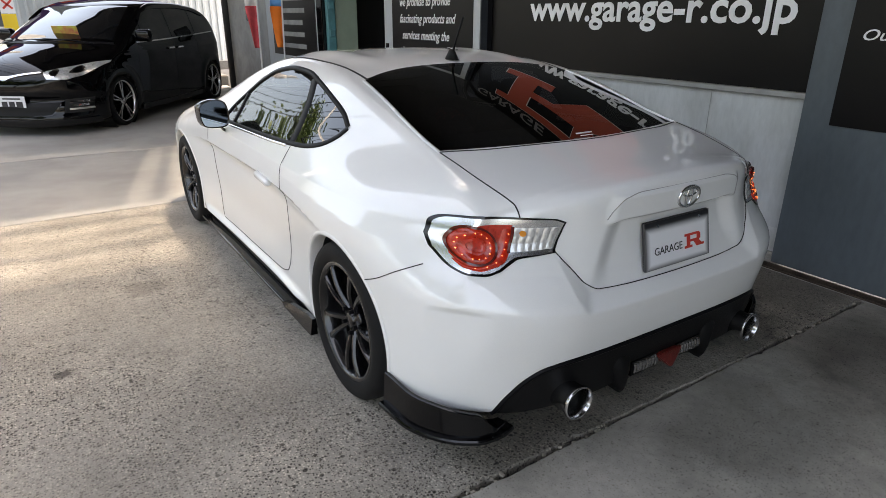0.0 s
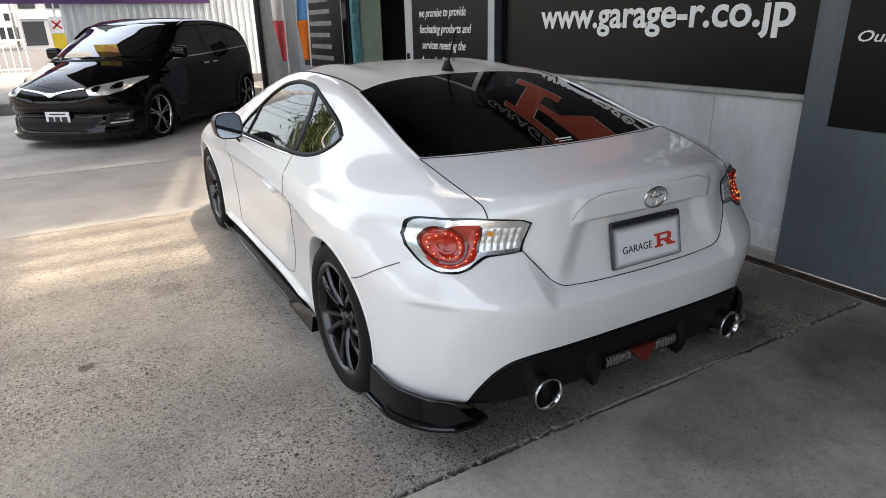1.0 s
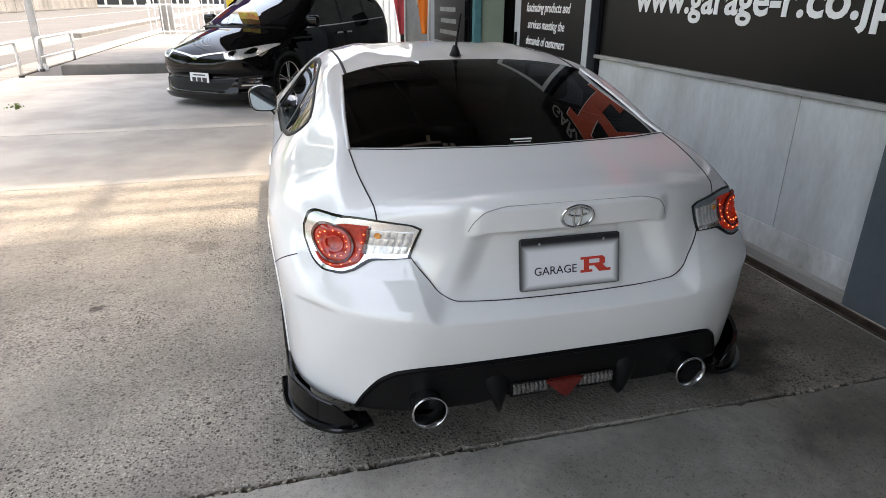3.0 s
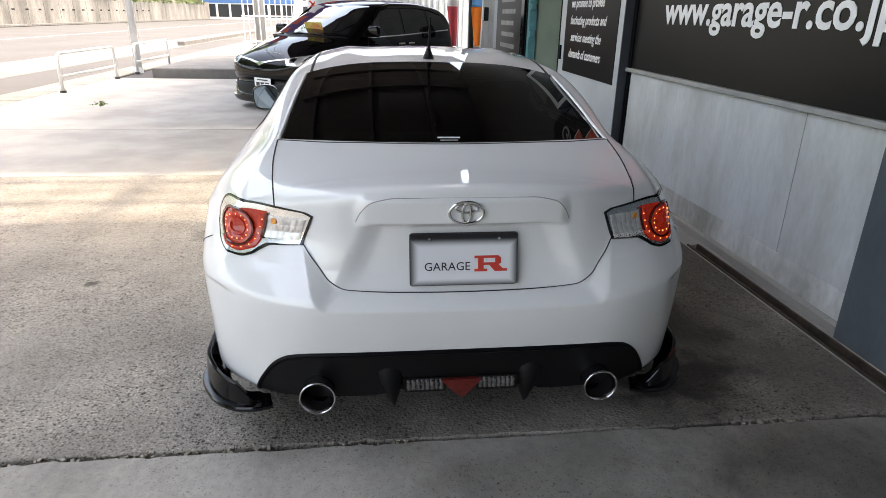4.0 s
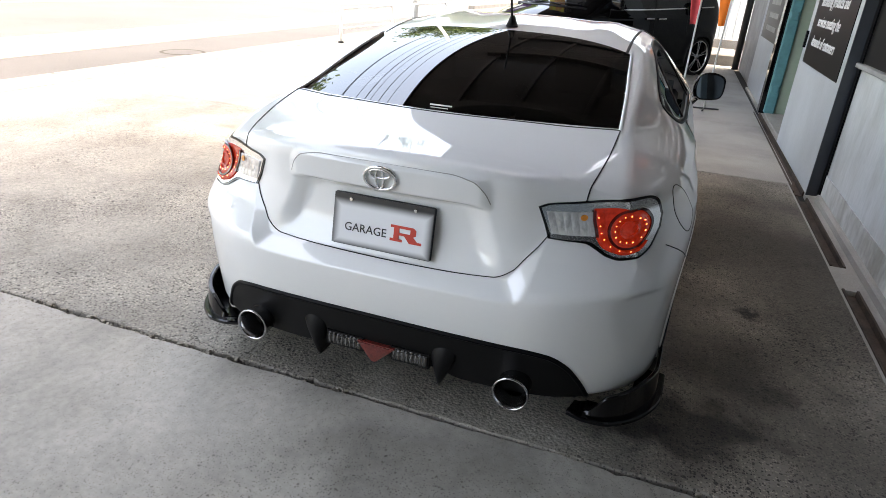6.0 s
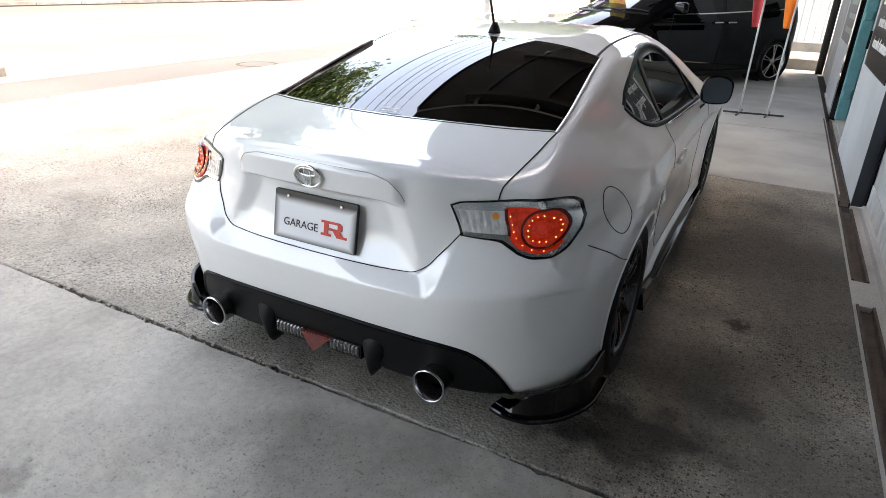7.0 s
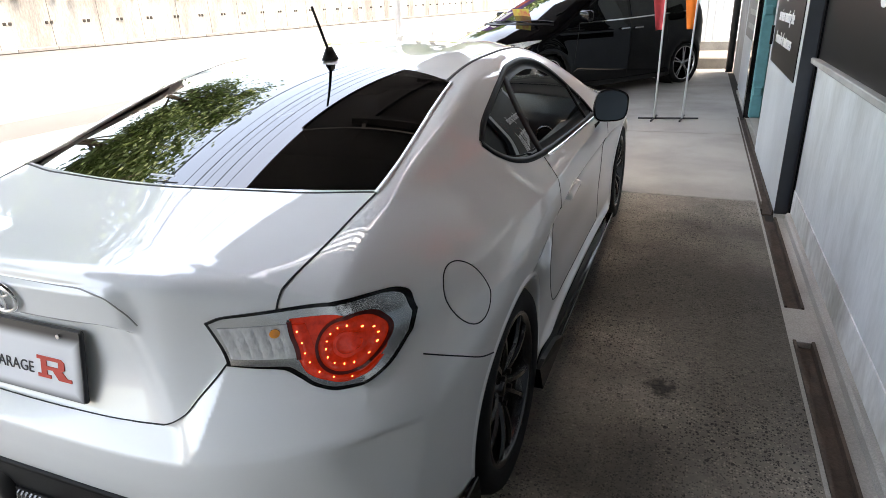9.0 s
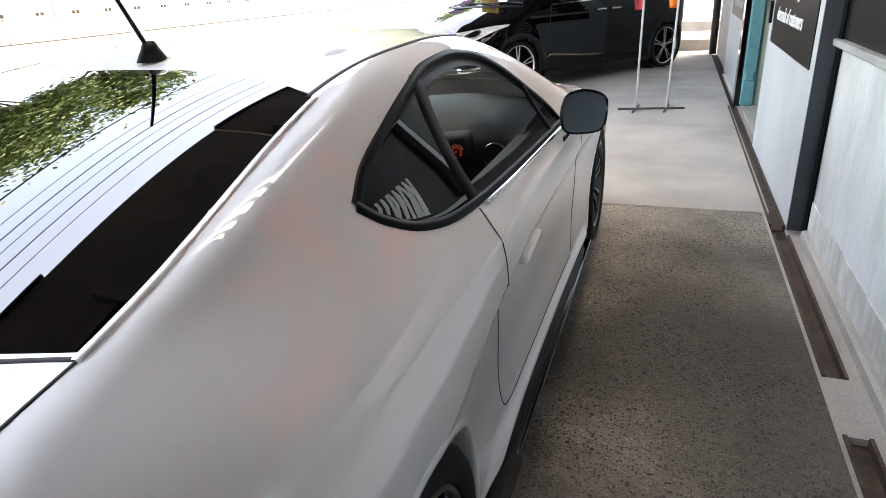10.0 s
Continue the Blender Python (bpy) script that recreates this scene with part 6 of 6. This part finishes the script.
    for hf in (-1.45, -1.74):
        vb = bmesh.new()
        p = van_side(s)(np.array([hf]), np.array([0.925]))[0]
        box(vb, -0.02, 0.02, -0.09, 0.09, -0.015, 0.015, bevel=0.01, m=Matrix.Translation((p[0] + s * 0.015, hf, 0.925)))
        part("door_handle", vb, CHROME, van)
    for hf in V_HUBS:
        w = new("wheel")
        w.parent = van
        w.matrix_basis = Matrix.Translation((s * 0.895, hf, 0.318)) @ Matrix.Diagonal((s, 1, 1, 1))
        vb = bmesh.new()
        lathe(vb, [(0.262, 0.0), (0.272, 0.008), (0.300, 0.004), (0.318, -0.02), (0.318, -0.2), (0.262, -0.2)], 48)
        part("tyre", vb, RUBBER, w, "", True)
        vb = bmesh.new()
        lathe(vb, [(0.266, 0.002), (0.266, -0.012), (0.250, -0.02), (0.245, -0.18), (0.240, -0.18), (0.246, -0.02), (0.256, 0.0)], 48)
        part("rim", vb, CHROME, w, "polished rim", True)
        for i in range(5):
            for k in (-1, 1):
                vb = bmesh.new()
                box(vb, -0.045, -0.015, -0.010, 0.010, 0.03, 0.255, bevel=0.005, m=pose(0, 0, 0, 72 * i + 7 * k, 0, 0))
                part("spoke", vb, STEEL, w)
        vb = bmesh.new()
        lathe(vb, [(0.0005, -0.01), (0.05, -0.012), (0.055, -0.03), (0.055, -0.06), (0.0005, -0.06)], 24, False)
        part("hub", vb, STEEL, w, "", True)
        vb = bmesh.new()
        lathe(vb, [(V_ARCH + 0.03, 0.0), (V_ARCH + 0.03, -0.3), (0.02, -0.3)], 40, False)
        bmesh.ops.transform(vb, matrix=Matrix.Translation((s * 0.87, hf, 0.32)) @ Matrix.Diagonal((s, 1, 1, 1)), verts=vb.verts[:])
        part("wheel_well", vb, SOOT, van)
patch("grille_bar", ruled([(-0.47, 0.752), (-0.2, 0.722), (-0.07, 0.70), (0, 0.695), (0.07, 0.70), (0.2, 0.722), (0.47, 0.752)], [(-0.47, 0.738), (-0.2, 0.703), (-0.07, 0.672), (0, 0.640), (0.07, 0.672), (0.2, 0.703), (0.47, 0.738)]), 40, 2, van_front, 0.012, 0.012, CHROME, van, "chrome winged grille bar", van_n)
patch("lower_grille", ruled([(-0.60, 0.395), (0, 0.385), (0.60, 0.395)], [(-0.48, 0.245), (0, 0.235), (0.48, 0.245)]), 24, 5, van_front, 0.004, 0.004, MATT, van, "", van_n)
van_strip("grille_edge", [(-0.60, 0.395), (-0.48, 0.245), (0, 0.232), (0.48, 0.245), (0.60, 0.395)], 0.012, van_front, 0.008, GLOSS, 50)
patch("front_lip", ruled([(-0.84, 0.20), (0, 0.20), (0.84, 0.20)], [(-0.84, 0.15), (0, 0.142), (0.84, 0.15)]), 30, 3, van_front, 0.035, 0.03, GLOSS, van, "black front lip", van_n)
vp = van_front(np.array([0.0]), np.array([0.39]))[0]
vplate = boxed("licence_plate", (-0.165, 0.165, 0, 0.008, -0.083, 0.083), PLATE_W, van, "white licence plate", m=Matrix.Translation((-0.05, vp[1] + 0.022, 0.39)))
for i, (x0, x1, z0, z1) in enumerate(((-0.13, -0.05, -0.05, 0.02), (-0.03, 0.04, -0.05, 0.02), (0.06, 0.13, -0.05, 0.02), (-0.11, 0.11, 0.045, 0.062))):
    boxed("plate_bar", (x0, x1, 0.008, 0.010, z0, z1), INK, vplate, m=Matrix.Translation((-0.05, vp[1] + 0.022, 0.39)))
vu = bmesh.new()
box(vu, -0.6, 0.6, -3.4, 0.7, 0.15, 0.22)
part("floor_pan", vu, SOOT, van)


# ---- roadside things ----
def rail(y0, y1):
    g = thing("guard_rail", "white bent steel pipe barrier at the roadside", "barrier", (-5.66, y0, -0.01))
    d = y1 - y0
    b = bmesh.new()
    pts = [(0, 0, 0), (0, 0, 0.56)] + [(0, 0.10 - 0.10 * math.cos(k * math.pi / 8), 0.56 + 0.10 * math.sin(k * math.pi / 8)) for k in range(1, 5)]
    tube(b, pts + [(0, d - p[1], p[2]) for p in pts[::-1]], 0.03, 10)
    part("hoop", b, WHITE_METAL, g, "", True)
    b = bmesh.new()
    rod(b, (0, 0.02, 0.28), (0, d - 0.02, 0.28), 0.022, 10)
    part("cross_bar", b, WHITE_METAL, g, "", True)
    for y in (0, d):
        b = bmesh.new()
        rod(b, (0, y, 0), (0, y, 0.05), 0.055, 12)
        part("foot", b, BEAM, g)


rail(9.95, 12.4)
rail(13.6, 16.0)


def pole(x, y, r, h, name, label, material):
    p = thing(name, label, "pole", (x, y, -0.03))
    b = bmesh.new()
    rod(b, (0, 0, 0), (0, 0, h), r, 20, r * 0.8)
    part("shaft", b, material, p, "", True)
    b = bmesh.new()
    rod(b, (0, 0, 0), (0, 0, 0.12), r * 1.25, 20)
    part("collar", b, material, p)


pole(-5.8, 14.1, 0.085, 7.0, "sign_pole", "white painted steel roadside pole", WHITE_METAL)
pole(-4.9, 26.0, 0.24, 9.0, "utility_pole", "grey concrete utility pole", FAR_GREY)


def flag(x, y, top_m, low_m, lean, label):
    fl = thing("banner_flag", label, "flag", (x, y, 0.0))
    b = bmesh.new()
    tube(b, [(-0.18, -0.02, 0.012), (0.18, 0.02, 0.012)], 0.011, 6)
    tube(b, [(-0.02, -0.2, 0.012), (0.02, 0.2, 0.012)], 0.011, 6)
    part("foot", b, BEAM, fl)
    b = bmesh.new()
    rod(b, (0, 0, 0.0), (lean * 0.6, 0, 2.5), 0.011, 8)
    part("mast", b, WHITE_METAL, fl, "", True)
    for nm, z0, z1, m in (("upper_cloth", 1.50, 2.45, top_m), ("lower_cloth", 1.0, 1.50, low_m)):
        vs, fs = [], []
        nz, nx = 16, 8
        for k in range(nz + 1):
            z = z0 + (z1 - z0) * k / nz
            for i in range(nx + 1):
                u = i / nx
                sway = 0.035 * math.sin(u * 5 + z * 4 + x * 9) * u
                pin = 0.5 + 0.5 * min(1, (z - 0.95) * 2.0)
                vs.append((lean * 0.6 * z / 2.5 + 0.012 - 0.16 * u * pin, 0.012 + sway, z))
        for k in range(nz):
            for i in range(nx):
                q = k * (nx + 1) + i
                fs.append((q, q + 1, q + nx + 2, q + nx + 1))
        o = pieces(nm, vs, fs, m, fl, "", True)
        sd = o.modifiers.new("thick", "SOLIDIFY")
        sd.thickness = 0.003
    return fl


flag(0.86, 7.05, FLAG_W, FLAG_R, 0.05, "red and white advertising flag on a thin pole")
flag(1.17, 7.09, FLAG_B, FLAG_O, 0.12, "orange and blue advertising flag on a thin pole")

# corrugated hoarding and banner behind the van
fence = structure(boxed("hoarding", (-1.65, 3.5, 14.55, 14.62, 0.2, 3.2), CORRUGATED), "pale corrugated metal hoarding")
rib = bmesh.new()
box(rib, -0.035, 0.035, -0.03, 0, 0.2, 3.2, bevel=0.012)
rme = bpy.data.meshes.new("rib")
rib.to_mesh(rme), rib.free()
rme.materials.append(CORRUGATED)
for i in range(34):
    o = new("rib", rme)
    o.parent = fence
    o.location = (-1.6 + 0.15 * i, 14.55, 0)
structure(boxed("hoarding_foot", (-1.65, 3.5, 14.35, 14.7, 0.19, 0.38), KERB), "concrete foot of the hoarding")
banner = thing("banner", "purple printed banner on the hoarding", "banner", (0, 14.48, 0))
boxed("sheet", (-4.3, 1.35, -0.01, 0.01, 1.98, 2.8), PURPLE, banner, "", m=None)
for i in range(7):
    boxed("letter_bar", (-4.0 + 0.6 * i, -3.6 + 0.6 * i, -0.014, -0.0105, 2.12, 2.5), SIGN_O if i % 3 else SIGN_W, banner)
wf = thing("mesh_fence", "white steel mesh fence panel", "fence", (-2.9, 23.5, 0.2))
for i in range(12):
    boxed("picket", (-2.2 + 0.2 * i, -2.17 + 0.2 * i, -0.012, 0.012, 0.0, 1.9), WHITE_METAL, wf)
for z in (0.1, 1.0, 1.85):
    boxed("bar", (-2.25, 0.05, -0.02, 0.02, z, z + 0.05), WHITE_METAL, wf)
ws = thing("warning_sign", "white and yellow warning sign with red cross", "sign", (-1.77, 15.4, 0.2))
boxed("post", (-0.02, 0.02, 0, 0.04, 0, 2.0), WHITE_METAL, ws)
boxed("board", (-0.14, 0.14, -0.02, 0, 1.2, 1.55), SIGN_W, ws)
boxed("lower_board", (-0.14, 0.14, -0.02, 0, 0.8, 1.195), mat("yellow_board", (0.8, 0.55, 0.03), 0.5), ws)
for a in (45, -45):
    boxed("cross_bar", (-0.12, 0.12, -0.004, 0, -0.02, 0.02), RED_INK, ws, m=Matrix.Translation((0, -0.021, 1.38)) @ pose(0, 0, 0, 0, a, 0))


# far shops down the road
def shop(x, y, w, d, h, base, top, label):
    b = thing("shop_building", label, "building", (x, y, -0.05))
    boxed("wall", (-w / 2, w / 2, 0, d, 0, h), base, b)
    boxed("parapet", (-w / 2 - 0.1, w / 2 + 0.1, -0.1, d + 0.1, h, h + 0.5), top, b)
    n = max(2, int(w / 2.2))
    for i in range(n):
        x0 = -w / 2 + 0.4 + i * (w - 0.4) / n
        boxed("shop_window", (x0, x0 + (w - 0.4) / n - 0.4, -0.04, 0.0, 0.4, 2.5), WINDOW, b)
        if h > 4:
            boxed("upper_window", (x0, x0 + (w - 0.4) / n - 0.8, -0.04, 0.0, 3.6, 4.8), WINDOW, b)
    boxed("fascia_sign", (-w / 2 + 0.2, w / 2 - 0.2, -0.12, -0.02, 2.7, 3.4), top, b)


shop(-22, 118, 16, 10, 5.6, FAR_WHITE, FAR_BLUE, "far white shop with blue fascia")
shop(-12, 135, 16, 10, 6.5, FAR_WHITE, FAR_WHITE, "far white two-storey building")
shop(-1, 70, 9, 10, 7.5, FAR_GREY, FAR_WHITE, "far grey two-storey building")
shop(8, 34, 9, 10, 6.5, FAR_GREY, FAR_GREY, "grey building behind the hoarding")


# ---- trees over the retaining wall ----
def tree(x, y, z, h, spread, seed, name="broadleaf_tree", label="leafy green broadleaf tree above the retaining wall", count=2600):
    rnd = random.Random(seed)
    t = thing(name, label, "tree", (x, y, z))
    b = bmesh.new()
    pts = [Vector((0.15 * math.sin(k * 0.9 + seed), 0.15 * math.cos(k * 1.3 + seed), h * 0.6 * k / 6)) for k in range(7)]
    rows = []
    for k, p in enumerate(pts):
        r = 0.022 * h * (1 - 0.11 * k)
        rows.append([b.verts.new(p + Vector((r * math.cos(a * math.pi / 4), r * math.sin(a * math.pi / 4), 0))) for a in range(8)])
    for q, w in zip(rows, rows[1:]):
        for a in range(8):
            b.faces.new((q[a], q[(a + 1) % 8], w[(a + 1) % 8], w[a]))
    tips = []
    for k in range(9):
        a0 = pts[2 + k % 5]
        ang = k * 2.4 + seed
        e = Vector((math.cos(ang) * spread * rnd.uniform(.5, .9), math.sin(ang) * spread * rnd.uniform(.5, .9), h * rnd.uniform(.45, .9)))
        mid_p = (a0 + e) / 2 + Vector((0, 0, 0.06 * h))
        tube(b, [a0, mid_p, e], 0.006 * h, 5)
        tips += [mid_p, e]
    part("trunk", b, BARK, t, "", True)
    tips += [Vector((rnd.uniform(-1, 1) * spread * 0.6, rnd.uniform(-1, 1) * spread * 0.6, h * rnd.uniform(.6, 1.0))) for _ in range(10)]
    vs, fs = [], []
    for i in range(count):
        c = rnd.choice(tips) + Vector((rnd.gauss(0, 1), rnd.gauss(0, 1), rnd.gauss(0, 0.8))) * spread * 0.2
        u = Vector((rnd.gauss(0, 1), rnd.gauss(0, 1), rnd.gauss(0, 0.6))).normalized()
        w = u.cross(Vector((rnd.gauss(0, 1), rnd.gauss(0, 1), rnd.gauss(0, 1)))).normalized()
        s = rnd.uniform(0.10, 0.22) * h / 10
        k = len(vs)
        vs += [c - u * s, c + w * s * 0.5, c + u * s, c - w * s * 0.5]
        fs.append((k, k + 1, k + 2, k + 3))
    o = pieces("crown", vs, fs, LEAF, t)
    return t


for i in range(6):
    tree(-34 - 2.5 * (i % 3), -14 + 9.2 * i + 2 * (i % 2), 2.4, 19.5 + 2 * ((i * 7) % 3), 7.0, i + 3, count=8500)


# leafy bank hanging over the retaining wall
def leaves(name, spots, size, material, label, seed, kind="stuff"):
    rnd = random.Random(seed)
    vs, fs = [], []
    for c in spots:
        u = Vector((rnd.gauss(0, 1), rnd.gauss(0, 1), rnd.gauss(0, 0.7))).normalized()
        w = u.cross(Vector((rnd.gauss(0, 1), rnd.gauss(0, 1), rnd.gauss(0, 1)))).normalized()
        q = rnd.uniform(0.6, 1.3) * size
        k = len(vs)
        vs += [c - u * q, c + w * q * 0.45, c + u * q, c - w * q * 0.45]
        fs.append((k, k + 1, k + 2, k + 3))
    return tagged(pieces(name, vs, fs, material), label, "plants", "", kind)


hr = random.Random(21)
bank = []
for i in range(16000):
    y = hr.uniform(8, 112)
    lump = 0.9 + 0.7 * noise.noise((y * 0.35, 0.0, 2.0)) + 0.4 * noise.noise((y * 1.3, 0.0, 5.0))
    q = hr.random()
    bank.append(Vector((-28.25 - 3.2 * q + hr.gauss(0, 0.12), y, 2.55 + lump * (0.25 + 2.6 * q) * hr.uniform(0.5, 1.0) - (0.5 * hr.random() if q < 0.12 else 0))))
leaves("hedge", bank, 0.22, LEAF, "green bushes hanging over the retaining wall", 22)
for i in range(5):
    tree(-33 - 1.5 * (i % 2), 78 + 8.5 * i, 4.5, 26 + 2 * (i % 3), 8.0, i + 41, count=4200)
weed = []
for i in range(46):
    a, r = hr.uniform(0, 6.28), abs(hr.gauss(0, 0.06))
    weed.append(Vector((-4.40 + r * math.cos(a), 8.34 + r * math.sin(a), hr.uniform(0.01, 0.07))))
leaves("weed", weed, 0.028, LEAF, "small green weed growing from a slab crack", 5, "")
cover = structure(pieces("manhole_rim", [(-7.0 + r * math.cos(k * math.pi / 16), 7.0 + r * math.sin(k * math.pi / 16), -0.040) for r in (0.36, 0.30) for k in range(32)],
                         [(k, (k + 1) % 32, 32 + (k + 1) % 32, 32 + k) for k in range(32)], JOINT), "dark iron rim of a road manhole cover")


# ---- overhead cables along the road ----
def cable_pole(y):
    p = thing("utility_pole", "concrete utility pole carrying overhead cables", "pole", (-6.6, y, -0.05))
    b = bmesh.new()
    rod(b, (0, 0, 0), (0, 0, 9.6), 0.17, 20, 0.11)
    part("shaft", b, FAR_GREY, p, "", True)
    for z, h in ((8.62, 0.55), (7.5, 0.35), (6.6, 0.3)):
        boxed("crossarm", (-h, h, -0.06, 0.06, z - 0.06, z + 0.06), BEAM, p)
    return p


cable_pole(-45.0)
cable_pole(85.0)


def cable(x, z, sag, r):
    b = bmesh.new()
    tube(b, [(x, -45 + 5 * k, z - sag * (1 - (k / 13 - 1) ** 2)) for k in range(27)], r, 5)
    return tagged(part("power_cable", b, TRIM), "thin black overhead power cable along the road", "cable", "overhead cables")


for i, (x, z) in enumerate(((-6.2, 8.57), (-6.6, 8.57), (-7.0, 8.57), (-6.4, 7.45), (-6.8, 7.45), (-6.45, 6.55), (-6.75, 6.55))):
    cable(x, z, 0.5 + 0.1 * (i % 3), 0.012 + 0.006 * (i % 2))
